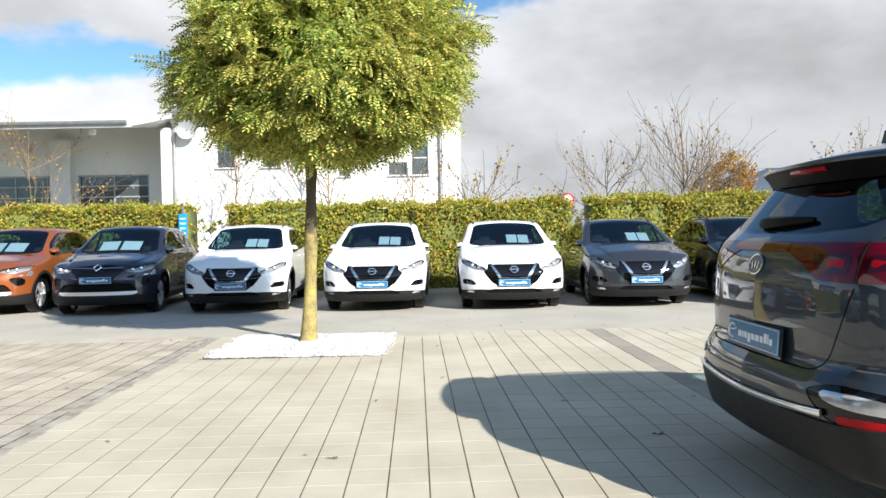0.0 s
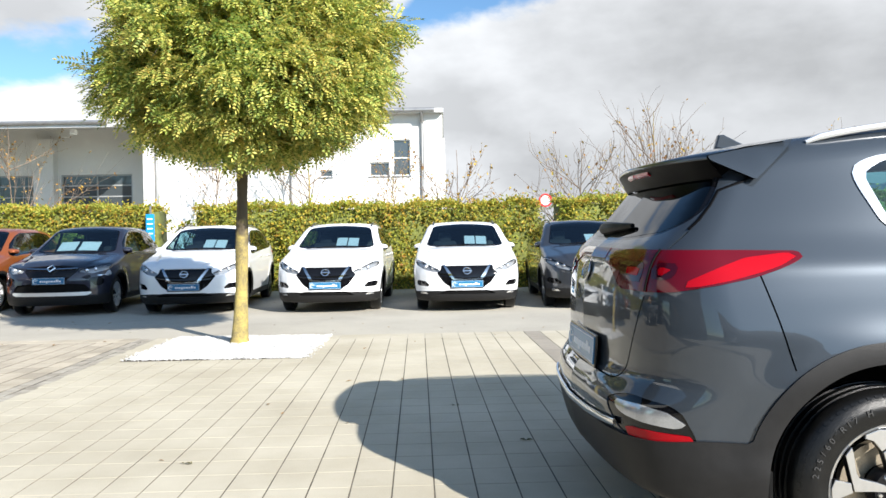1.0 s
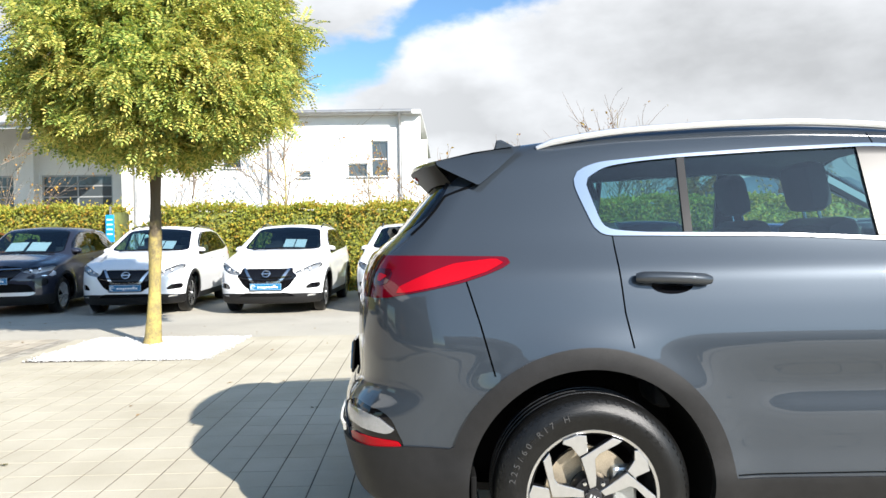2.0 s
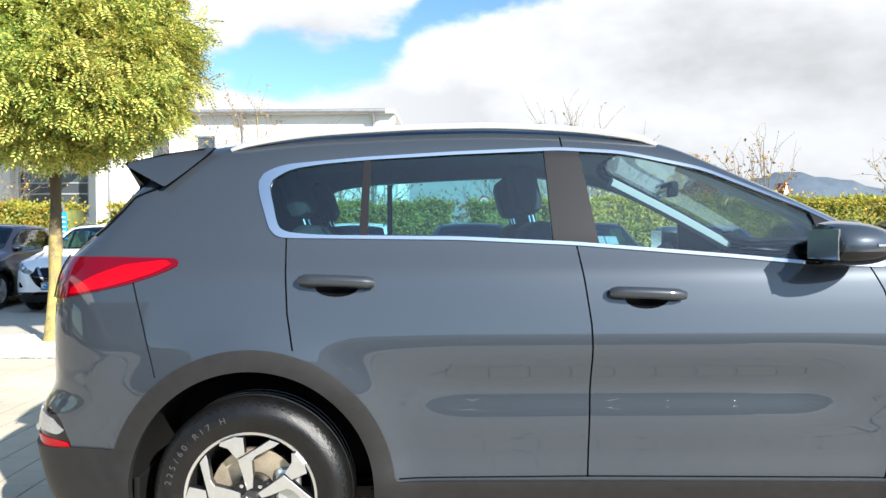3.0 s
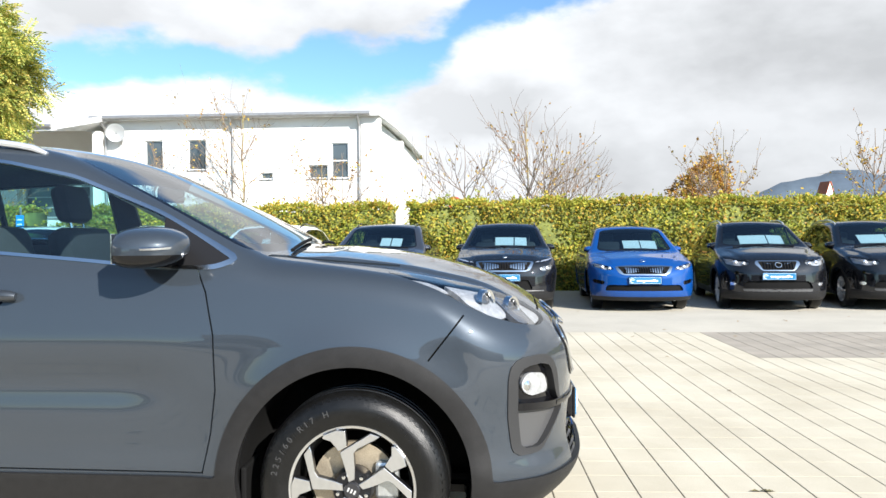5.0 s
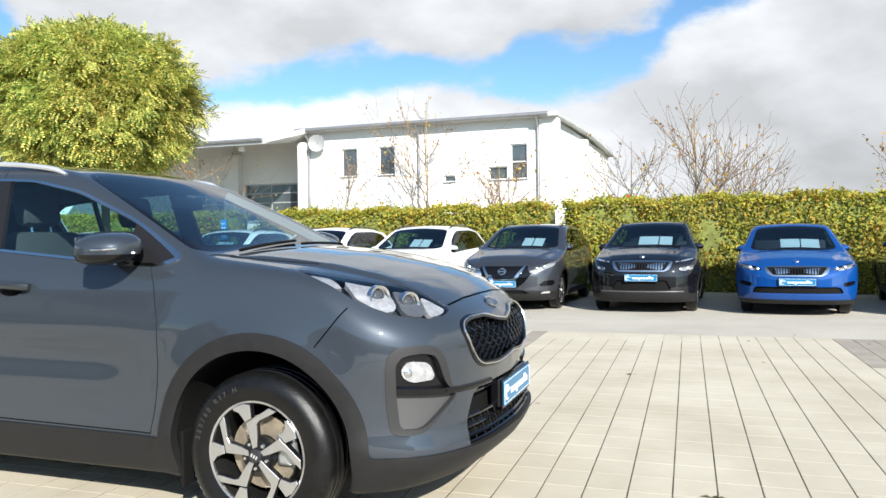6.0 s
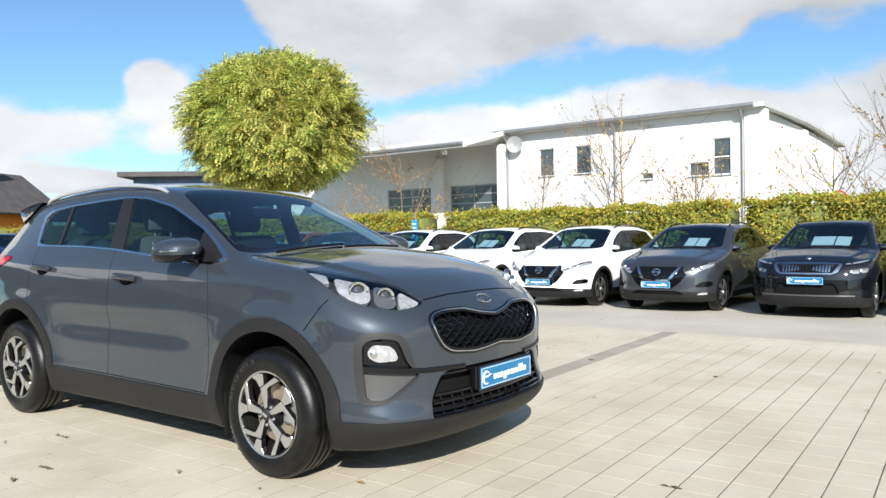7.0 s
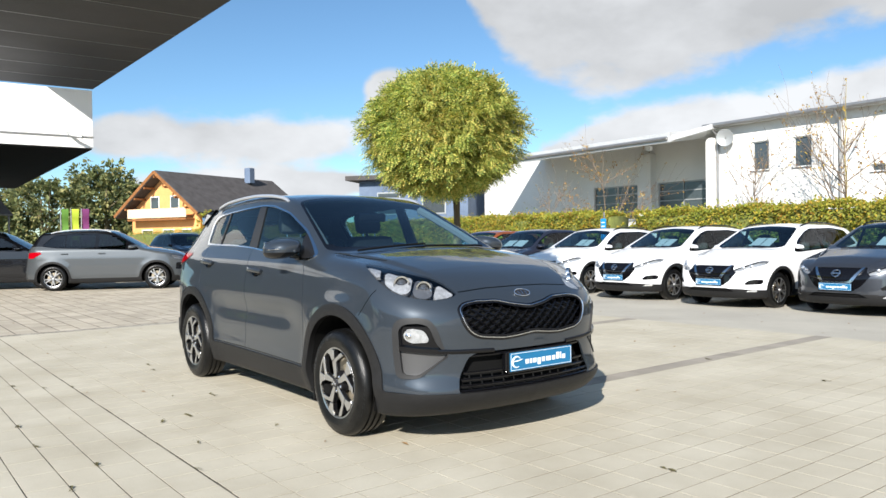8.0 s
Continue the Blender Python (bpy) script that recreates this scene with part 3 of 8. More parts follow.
for i in range(46):
    x, y = rng.uniform(1.5, 8.6), 1.331 + 0.099 - 0.198 * rng.randint(-4, 5)
    if i % 3 == 0:
        x, y = rng.uniform(-0.5, 9.0), rng.uniform(0.6, 7.0)
    for q in range(rng.randint(4, 8)):
        a, l = rng.uniform(0, 2 * math.pi), rng.uniform(0.018, 0.055)
        dx, dy, o = math.cos(a) * l, math.sin(a) * l * 0.6, rng.uniform(-0.03, 0.03)
        k = len(wv)
        wv += [PAVE @ Vector(w) for w in ((x + o, y, 0.002), (x + o + dx * 0.5 - dy * 0.2, y + dy * 0.5 + dx * 0.2, 0.012), (x + o + dx, y + dy, 0.006), (x + o + dx * 0.5 + dy * 0.2, y + dy * 0.5 - dx * 0.2, 0.012))]
        wf.append((k, k + 1, k + 2, k + 3))
tagged(mk("weed_blade", wv, wf, M["weed"], weeds, "withered weed blades", False), kind="stuff")
# ---- cars ----
def smax(a, b, r):
    return np.maximum(a, b) + np.maximum(r - np.abs(a - b), 0) ** 2 / (4 * r)


class Shape:
    """The outer form of a car as one smooth field: side, top, nose and tail surfaces blended. x forward, y to its left, the ground at 0."""

    def __init__(self, sec, plan, house, top, crown, nose, nplan, tail, tplan, floor, axles, hub, arch, r_top=0.10, r_end=0.10, flare=0.012, crease=0.0, hollow=0.0):
        self.sec, self.plan, self.house, self.top, self.crown = curve(sec, 0.022), curve(plan, 0.12), curve(house, 0.12), curve(top, 0.05), curve(crown, 0.12)
        self.nose, self.nplan, self.tail, self.tplan, self.floor = curve(nose, 0.03), curve(nplan, 0.05), curve(tail, 0.03), curve(tplan, 0.05), curve(floor, 0.08)
        self.axles, self.hub, self.arch, self.r_top, self.r_end, self.flare = axles, hub, arch, r_top, r_end, flare
        self.crease, self.hollow = crease, hollow
        self.ends = (tail[0][1], nose[0][1])

    def f(self, p):
        x, y, z = p[..., 0], p[..., 1], p[..., 2]
        a = np.abs(y)
        up = np.clip((z - 1.05) / 0.45, 0, 1)
        w = self.sec(z) - self.plan(x) - self.house(x) * up * up * (3 - 2 * up)
        for ax in self.axles:
            w = w + self.flare * np.exp(-(((np.hypot(x - ax, z - self.hub) - self.arch - 0.03) / 0.09) ** 2))
        if self.hollow:
            # a long hollow in the lower doors that runs out towards the wheels
            k = np.clip((x + 1.0) / 0.4, 0, 1) * np.clip((0.88 - x) / 0.4, 0, 1)
            w = w - self.hollow * k * k * (3 - 2 * k) * np.exp(-(((z - 0.685) / 0.082) ** 2))
        side = a - w
        top = (z - self.top(x) + self.crown(x) * a * a) * 0.9
        if self.crease:
            # a raised middle of the bonnet between two creases
            k = np.clip((0.70 - 0.20 * (x - 1.0) - a) / 0.05 + 0.5, 0, 1)
            top = top - self.crease * k * k * (3 - 2 * k) * np.clip((x - 1.05) / 0.15, 0, 1) * np.clip((2.02 - x) / 0.25, 0, 1)
        front = x - self.nose(z) + self.nplan(a)
        back = self.tail(z) + self.tplan(a) - x
        low = self.floor(x) - z
        out = smax(side, top, self.r_top)
        out = smax(out, smax(front, back, 0.02), self.r_end)
        return smax(out, low, 0.03)

    def normal(self, p):
        e = 0.004
        g = np.stack([self.f(p + e * np.eye(3)[i]) - self.f(p - e * np.eye(3)[i]) for i in range(3)], -1)
        return g / np.maximum(np.linalg.norm(g, axis=-1, keepdims=True), 1e-9)

    def cast(self, o, d, far=3.0):
        """Where rays from inside leave the form."""
        lo, hi = np.zeros(len(o)), np.full(len(o), far)
        for _ in range(26):
            m = 0.5 * (lo + hi)
            ins = self.f(o + m[:, None] * d) < 0
            lo, hi = np.where(ins, m, lo), np.where(ins, hi, m)
        return o + (0.5 * (lo + hi))[:, None] * d

    def settle(self, p, off=0.0):
        """Moves places near the form onto it (or off above it)."""
        for _ in range(5):
            p = p - (self.f(p) - off)[:, None] * self.normal(p) * 0.9
        return p

    def skin(self, step=0.02):
        x0, x1, zc = self.axles[0] - 0.55, self.axles[1] + 0.45, 0.66
        nx, nt, ne = int((x1 - x0) / step), int(5.0 / step), int(1.0 / step)
        th = np.linspace(0, 2 * np.pi, nt, endpoint=False)
        rad = np.stack([np.zeros(nt), np.sin(th), -np.cos(th) * 0.8], -1)
        rows = []
        for j in range(ne, 0, -1):
            ph = 0.5 * np.pi * j / ne * 0.995
            rows.append((np.array([x0, 0, zc]), rad * np.cos(ph) + np.array([-np.sin(ph), 0, 0])))
        for i in range(nx + 1):
            rows.append((np.array([x0 + (x1 - x0) * i / nx, 0, zc]), rad))
        for j in range(1, ne + 1):
            ph = 0.5 * np.pi * j / ne * 0.995
            rows.append((np.array([x1, 0, zc]), rad * np.cos(ph) + np.array([np.sin(ph), 0, 0])))
        o = np.concatenate([np.tile(r[0], (nt, 1)) for r in rows])
        d = np.concatenate([r[1] for r in rows])
        d /= np.linalg.norm(d, axis=1, keepdims=True)
        v = self.cast(o, d)
        k = len(rows)
        faces = [[i * nt + j, i * nt + (j + 1) % nt, (i + 1) * nt + (j + 1) % nt, (i + 1) * nt + j] for i in range(k - 1) for j in range(nt)]
        faces += [[j for j in range(nt)][::-1], [(k - 1) * nt + j for j in range(nt)]]
        return Skin(v, faces)

    def at_side(self, x, z, sgn=-1, off=0.0):
        """Places on the side with these x and z."""
        x, z = np.atleast_1d(np.asarray(x, float)), np.atleast_1d(np.asarray(z, float))
        o = np.stack([x, np.zeros_like(x), z], -1)
        p = self.cast(o, np.tile(np.array([0, sgn, 0.0]), (len(x), 1)))
        return p + off * self.normal(p)

    def at_end(self, y, z, sgn=1, off=0.0):
        y, z = np.atleast_1d(np.asarray(y, float)), np.atleast_1d(np.asarray(z, float))
        o = np.stack([np.full_like(y, 0.6 * sgn), y, z], -1)
        p = self.cast(o, np.tile(np.array([sgn, 0, 0.0]), (len(y), 1)))
        return p + off * self.normal(p)

    def at_corner(self, s, z, ysgn=-1, xsgn=1, off=0.0):
        """Places on a corner of the car, seen along its diagonal; s = (|x| - |y|) / sqrt 2."""
        s, z = np.atleast_1d(np.asarray(s, float)), np.atleast_1d(np.asarray(z, float))
        h = 0.7071
        o = np.stack([xsgn * (s * h + 0.35), ysgn * (-s * h + 0.35), z], -1)
        p = self.cast(o, np.tile(np.array([xsgn * h, ysgn * h, 0.0]), (len(s), 1)))
        return p + off * self.normal(p)

    def at_top(self, x, y, off=0.0):
        x, y = np.atleast_1d(np.asarray(x, float)), np.atleast_1d(np.asarray(y, float))
        o = np.stack([x, y, np.full_like(x, 0.5)], -1)
        p = self.cast(o, np.tile(np.array([0, 0, 1.0]), (len(x), 1)))
        return p + off * self.normal(p)


def panel(sh, skin, name, mat, parent, label="", off=0.0, thick=0.012):
    """A panel of the car's skin, with its edges folded inwards."""
    if not skin.f:
        return None
    v, f = skin.trimmed()
    n = sh.normal(v)
    v = v + off * n
    count = {}
    for q in f:
        for a, b in zip(q, q[1:] + q[:1]):
            key = (a, b) if a < b else (b, a)
            count[key] = None if key in count else (a, b)
    rim = [e for e in count.values() if e]
    if rim and thick > 0:
        ids, up, dn = {}, [], []
        base = len(v)
        for e in rim:
            for i in e:
                if i not in ids:
                    ids[i] = len(ids)
                    up.append(v[i])
                    dn.append(v[i] - thick * n[i])
        m = len(ids)
        # the fold has vertices of its own, so that the outer face keeps its shading
        v2 = np.vstack([v, np.array(up), np.array(dn)])
        f = f + [[base + ids[b], base + ids[a], base + m + ids[a], base + m + ids[b]] for a, b in rim]
        fold = np.zeros((m, 3))
        for a, b in rim:
            t = np.cross(v[b] - v[a], n[a])
            t /= max(np.linalg.norm(t), 1e-9)
            fold[ids[a]] += t
            fold[ids[b]] += t
        fold /= np.maximum(np.linalg.norm(fold, axis=1, keepdims=True), 1e-9)
        n = np.vstack([n, fold, fold])
        v = v2
    return mk(name, v, f, mat, parent, label, True, n)


def resample(poly, step=0.02, closed=True):
    out = []
    pts = np.array(poly, float)
    k = len(pts)
    for i in range(k if closed else k - 1):
        a, b = pts[i], pts[(i + 1) % k]
        n = max(1, int(np.linalg.norm(b - a) / step))
        out += [a + (b - a) * j / n for j in range(n)]
    if not closed:
        out.append(pts[-1])
    return np.array(out)


def strip(sh, pts3, width, thick, name, mat, parent, closed=False, label=""):
    """A flat moulding that lies along points of the skin."""
    p = np.array(pts3)
    n = sh.normal(p)
    nxt = np.roll(p, -1, 0) - np.roll(p, 1, 0)
    if not closed:
        nxt[0], nxt[-1] = p[1] - p[0], p[-1] - p[-2]
    t = nxt / np.maximum(np.linalg.norm(nxt, axis=1, keepdims=True), 1e-9)
    s = np.cross(n, t)
    w = (np.full(len(p), width) if isinstance(width, float) else np.array(width))[:, None] * 0.5
    prof = [(-1.0, -0.004), (-1.0, thick * 0.6), (-0.6, thick), (0.6, thick), (1.0, thick * 0.6), (1.0, -0.004)]
    v = np.concatenate([p + a * w * s + h * n for a, h in prof])
    k, m = len(p), len(prof)
    f = [[j * k + i, j * k + (i + 1) % k, (j + 1) * k + (i + 1) % k, (j + 1) * k + i] for j in range(m - 1) for i in range(k if closed else k - 1)]
    if not closed:
        f += [[j * k for j in range(m)], [j * k + k - 1 for j in range(m)][::-1]]
    bm = bmesh.new()
    vs = [bm.verts.new(q) for q in v]
    for q in f:
        bm.faces.new([vs[i] for i in q])
    bmesh.ops.recalc_face_normals(bm, faces=bm.faces[:])
    return part(name, bm, mat, parent, label, True)


def write(text, size, mat, parent, m, name="lettering", bold=0.0, depth=0.0015, shear=0.0, squeeze=1.0):
    """Words in the built-in font as a mesh, centred, in the local xz plane facing -y."""
    cu = bpy.data.curves.new(name, "FONT")
    cu.body, cu.size, cu.align_x, cu.align_y, cu.extrude, cu.offset, cu.shear = text, size, "CENTER", "CENTER", depth, bold, shear
    tmp = bpy.data.objects.new(name, cu)
    scene.collection.objects.link(tmp)
    dg = bpy.context.evaluated_depsgraph_get()
    dg.update()
    me = bpy.data.meshes.new_from_object(tmp.evaluated_get(dg))
    bpy.data.objects.remove(tmp)
    me.transform(m @ pose(0, 0, 0, 90) @ Matrix.Diagonal((squeeze, 1, 1, 1)))
    me.materials.clear()
    me.materials.append(mat)
    ob = new(name, me)
    ob.parent = parent
    return ob


def dealer_plate(parent, m, size=(0.52, 0.112), words=True):
    """The blue dealer plate in its black holder; faces -y of m."""
    w, h = size
    pl = part("number_plate", box((0, 0.004, 0), (w + 0.02, 0.012, h + 0.022), 0.004, m), M["gloss"], parent, "blue dealer plate in a black holder")
    part("plate_face", box((0, -0.0045, 0.002), (w, 0.006, h), 0.002, m), M["plateblue"], pl, "bright blue plate face")
    bm = bmesh.new()
    for dz in (-1, 1):
        add_box(bm, (0, -0.0078, 0.002 + dz * (h / 2 - 0.007)), (w - 0.014, 0.0015, 0.0025), 0, m)
    for dx in (-1, 1):
        add_box(bm, (dx * (w / 2 - 0.007), -0.0078, 0.002), (0.0025, 0.0015, h - 0.016), 0, m)
    part("border_line", bm, M["ink"], pl, "thin white border line")
    # a plain swoosh and bars stand for the dealer's mark
    bm = bmesh.new()
    pts = [(-0.40 * w + 0.034 * math.cos(a), -0.008, 0.034 * math.sin(a) * 0.95) for a in np.linspace(0.6, 5.2, 16)]
    add_tube(bm, [m @ Vector(p) for p in pts], [0.002 + 0.005 * math.sin(math.pi * i / 15) for i in range(16)], 6)
    add_tube(bm, [m @ Vector(p) for p in [(-0.46 * w, -0.008, 0.004), (-0.38 * w, -0.008, 0.006), (-0.31 * w, -0.008, 0.014)]], [0.002, 0.004, 0.002], 6)
    part("mark", bm, M["ink"], pl)
    xs, bm = -0.27 * w, bmesh.new()
    for wd, ht, dz in ((0.035, 0.034, 0), (0.022, 0.034, 0), (0.035, 0.034, 0), (0.034, 0.05, -0.008), (0.033, 0.034, 0), (0.05, 0.034, 0), (0.034, 0.034, 0), (0.034, 0.052, 0.009), (0.011, 0.052, 0.009), (0.034, 0.034, 0)):
        wd *= w / 0.52 * 0.96
        ht *= h / 0.112
        add_box(bm, (xs + wd / 2, -0.008, dz * h / 0.112 - 0.004), (wd * 0.82, 0.002, ht * 0.8), 0, m)
        xs += wd + 0.004
    part("print", bm, M["ink"], pl)
    return pl


def wheel(parent, m, radius=0.35, rimr=0.222, width=0.225, style="hero", fine=True):
    """A wheel under a car; m puts its outer face towards -y."""
    w, n = width, 64 if fine else 28
    wh = new("wheel")
    wh.parent = parent
    wh.matrix_basis = m
    R, r = radius, rimr
    prof = [(r - 0.004, w * 0.86), (r + 0.02, w * 0.97), (r + 0.06, w), (R - 0.035, w * 0.97), (R - 0.008, w * 0.9), (R, w * 0.8)]
    if fine:
        for c in (0.68, 0.5, 0.32):
            prof += [(R, w * c + 0.009), (R - 0.009, w * c + 0.007), (R - 0.009, w * c - 0.007), (R, w * c - 0.009)]
    prof += [(R, w * 0.24), (R - 0.007, w * 0.14), (R - 0.022, w * 0.07), (R - 0.042, w * 0.025), (r + 0.065, 0.002), (r + 0.04, 0.0), (r + 0.03, 0.006), (r + 0.014, 0.006), (r - 0.002, 0.016)]
    bm = lathe(prof, n)
    if fine:
        # shoulder blocks and raised marks on the side wall
        for i in range(72):
            a = 360 * i / 72
            add_box(bm, (0, 0, 0), (0.012, 0.004, 0.012), 0.0, pose(0, 0, 0, 0, a, 0) @ pose(R - 0.019, w * 0.085, 0, 0, 0, 42))
        for k, (a0, a1) in enumerate(((20, 60), (118, 165), (200, 236), (290, 330))):
            for i in range(9):
                if (i * 7 + k) % 5 != 4:
                    add_box(bm, (r + 0.055, 0.001, 0), (0.020, 0.002, 0.008), 0, pose(0, 0, 0, 0, a0 + (a1 - a0) * i / 8, 0))
    part("tyre", bm, M["tyre"], wh, "black rubber tyre", True)
    if fine and style == "hero":
        for i, ch in enumerate("225/60 R17 H"):
            if ch != " ":
                a = 12 + 5.4 * i
                ty = write(ch, 0.030, M["tyre_mark"], wh, pose(0, 0, 0, 0, a, 0) @ pose(-(r + 0.058), -0.0005, 0, 0, 0, 0) @ pose(0, 0, 0, 0, -90, 0), "size_marking", 0.0, 0.0012)
    part("rim_barrel", lathe([(r, 0.012), (r + 0.010, 0.010), (r + 0.012, 0.018), (r - 0.008, 0.024), (r - 0.02, 0.05), (r - 0.03, w * 0.5), (r - 0.012, w * 0.93), (r + 0.008, w * 0.95)], n), M["matt"] if style != "silver" else M["satin"], wh, "", True)
    part("rim_lip", lathe([(r - 0.004, 0.012), (r + 0.005, 0.009), (r + 0.007, 0.014), (r - 0.004, 0.022)], n, close=True), M["rim"], wh, "bright machined rim edge", True)
    face_mat = M["satin"] if style == "silver" else M["rim"]
    for i in range(5):
        a = 360 / 5 * i - 90 if style == "hero" else 360 / 5 * i + 17
        mm = pose(0, 0.004, 0, 0, a, 0)
        if style == "hero":
            kk = r / 352
            main = [(45, 18), (110, 35), (212, 66), (240, 20), (318, 106 * -1), (300, -158), (282, -132), (232, -32), (205, -10), (110, -16), (60, -14)]
            fork = [(219, 74), (244, 28), (332, 36), (336, 85), (308, 160), (288, 165), (273, 118)]
            main, fork = ([(u * kk, w * kk) for u, w in q] for q in (main, fork))
        else:
            main = [(0.040, -0.022), (0.10, -0.026), (r - 0.006, -0.060), (r - 0.002, -0.034), (0.12, -0.002), (0.040, 0.006)]
            fork = [(0.040, 0.0), (0.12, 0.002), (r - 0.002, 0.034), (r - 0.006, 0.060), (0.10, 0.026), (0.040, 0.022)]
        part("spoke_core", prism(main, 0.028, mm @ Matrix.Translation((0, 0.003, 0))), M["rimdark"] if style != "silver" else M["satin"], wh)
        for q in (main, fork):
            part("spoke", prism(q, 0.012, mm, 0.0012 if fine else 0.0), face_mat, wh, "machined silver spoke")
        if fine:
            part("spoke_core", prism(fork, 0.028, mm @ Matrix.Translation((0, 0.003, 0))), M["rimdark"], wh)
    part("hub", lathe([(0.0001, 0.008), (0.066, 0.012), (0.074, 0.03), (0.074, 0.06), (0.0001, 0.06)], 24), M["rimdark"], wh, "dark wheel hub", True)
    part("hub_cap", lathe([(0.0001, -0.004), (0.026, -0.003), (0.030, 0.004), (0.030, 0.012), (0.0001, 0.012)], 20), M["emblem"] if style == "hero" else M["satin"], wh, "", True)
    if fine:
        bm = bmesh.new()
        for dx in (-0.012, 0.0, 0.012):
            add_box(bm, (dx, -0.0045, 0), (0.006, 0.002, 0.014), 0, pose(0, 0, 0, 0, 25, 0))
        part("cap_mark", bm, M["satin"], wh)
        for i in range(5):
            a = 2 * math.pi * i / 5 + 0.9
            part("wheel_nut", lathe([(0.0001, 0.004), (0.007, 0.005), (0.010, 0.010), (0.010, 0.03), (0.0001, 0.03)], 6, Matrix.Translation((0.052 * math.cos(a), 0, 0.052 * math.sin(a)))), M["chrome"], wh)
    part("brake_disc", lathe([(0.07, 0.075), (0.15, 0.075), (0.15, 0.10), (0.07, 0.10)], 36 if fine else 16, close=True), M["brake"], wh, "tan worn brake disc")
    if fine:
        part("brake_caliper", box((0.115, 0.075, 0.02), (0.085, 0.05, 0.13), 0.012), M["caliper"], wh, "bare metal brake caliper")
    return wh


def wheel_housing(parent, m, r, depth):
    """The dark liner over a wheel, open below."""
    bm = lathe([(r, 0.0), (r, depth), (0.0001, depth)], 40)
    bmesh.ops.bisect_plane(bm, geom=bm.verts[:] + bm.edges[:] + bm.faces[:], plane_co=(0, 0, -0.13), plane_no=(0, 0, -1), clear_outer=True)
    bmesh.ops.transform(bm, matrix=m, verts=bm.verts[:])
    part("wheel_housing", bm, M["under"], parent, "", True)

def cut(skin, fn):
    """Splits a skin by a function of its vertices: where it is negative, and the rest."""
    return skin.split(fn(skin.v))


def headrest_seat(parent, x, y, mat, recline=-14):
    """A front seat with cushion, back and headrest."""
    st = new("seat")
    st.parent = parent
    st.matrix_basis = pose(x, y, 0.0)
    part("cushion", box((0.06, 0, 0.62), (0.50, 0.48, 0.16), 0.05), mat, st, "", True)
    bk = pose(-0.18, 0, 0.66, 0, recline, 0)
    part("backrest", box((0, 0, 0.30), (0.15, 0.46, 0.62), 0.06, bk), mat, st, "", True)
    part("headrest", box((0.0, 0, 0.74), (0.10, 0.25, 0.20), 0.045, bk), mat, st, "", True)
    part("headrest_post", tube([bk @ Vector((0, -0.06, 0.58)), bk @ Vector((0, -0.06, 0.70))], 0.007), M["chrome"], st)
    part("headrest_post", tube([bk @ Vector((0, 0.06, 0.58)), bk @ Vector((0, 0.06, 0.70))], 0.007), M["chrome"], st)


def door_mirror(parent, x, y, z, sgn, mat, size=1.0):
    mi = new("door_mirror")
    mi.parent = parent
    mi.matrix_basis = pose(x, y, z)
    bm = bmesh.new()
    bmesh.ops.create_icosphere(bm, subdivisions=4, radius=1)
    for v in bm.verts:
        # a fat wedge: flat glass at the back, round to the front
        c = v.co
        c.x = (max(c.x, -0.55) + 0.1) * (0.152 if c.x > 0 else 0.105)
        c.y = sgn * (abs(c.y) ** 0.8 * math.copysign(1, c.y)) * 0.128
        c.z = (abs(c.z) ** 0.75 * math.copysign(1, c.z)) * 0.070 - 0.014 * c.y * sgn / 0.128
    bmesh.ops.scale(bm, vec=(size,) * 3, verts=bm.verts[:])
    lo = bm.copy()
    bmesh.ops.bisect_plane(bm, geom=bm.verts[:] + bm.edges[:] + bm.faces[:], plane_co=(0, 0, -0.026 * size), plane_no=(0, 0, -1), clear_outer=True)
    bmesh.ops.bisect_plane(lo, geom=lo.verts[:] + lo.edges[:] + lo.faces[:], plane_co=(0, 0, -0.026 * size), plane_no=(0, 0, 1), clear_outer=True)
    part("mirror_cap", bm, mat, mi, "", True)
    part("mirror_base", lo, M["gloss"], mi, "gloss black lower shell", True)
    part("mirror_glass", box((-0.050 * size, 0, -0.004), (0.006, 0.20 * size, 0.100 * size), 0.002), M["chrome"], mi, "mirror glass")
    pts = [(0.022 + 0.136 * math.cos(a) ** 0.7, sgn * 0.124 * math.sin(a), 0.004 - 0.010 * math.sin(a)) for a in np.linspace(0.05, 1.42, 16)]
    part("indicator", tube([Vector(p) * size for p in pts], 0.0065 * size, 6), M["chrome"], mi, "bright indicator strip")
    part("mirror_arm", tube([(0.02 * size, -sgn * 0.06, -0.05 * size), (0.05, -sgn * 0.12, -0.062 * size), (0.07, -sgn * 0.19, -0.066 * size)], [0.026 * size, 0.022, 0.03], 10, flat=0.75, up=(0, 0, 1)), M["gloss"], mi, "", True)
    return mi


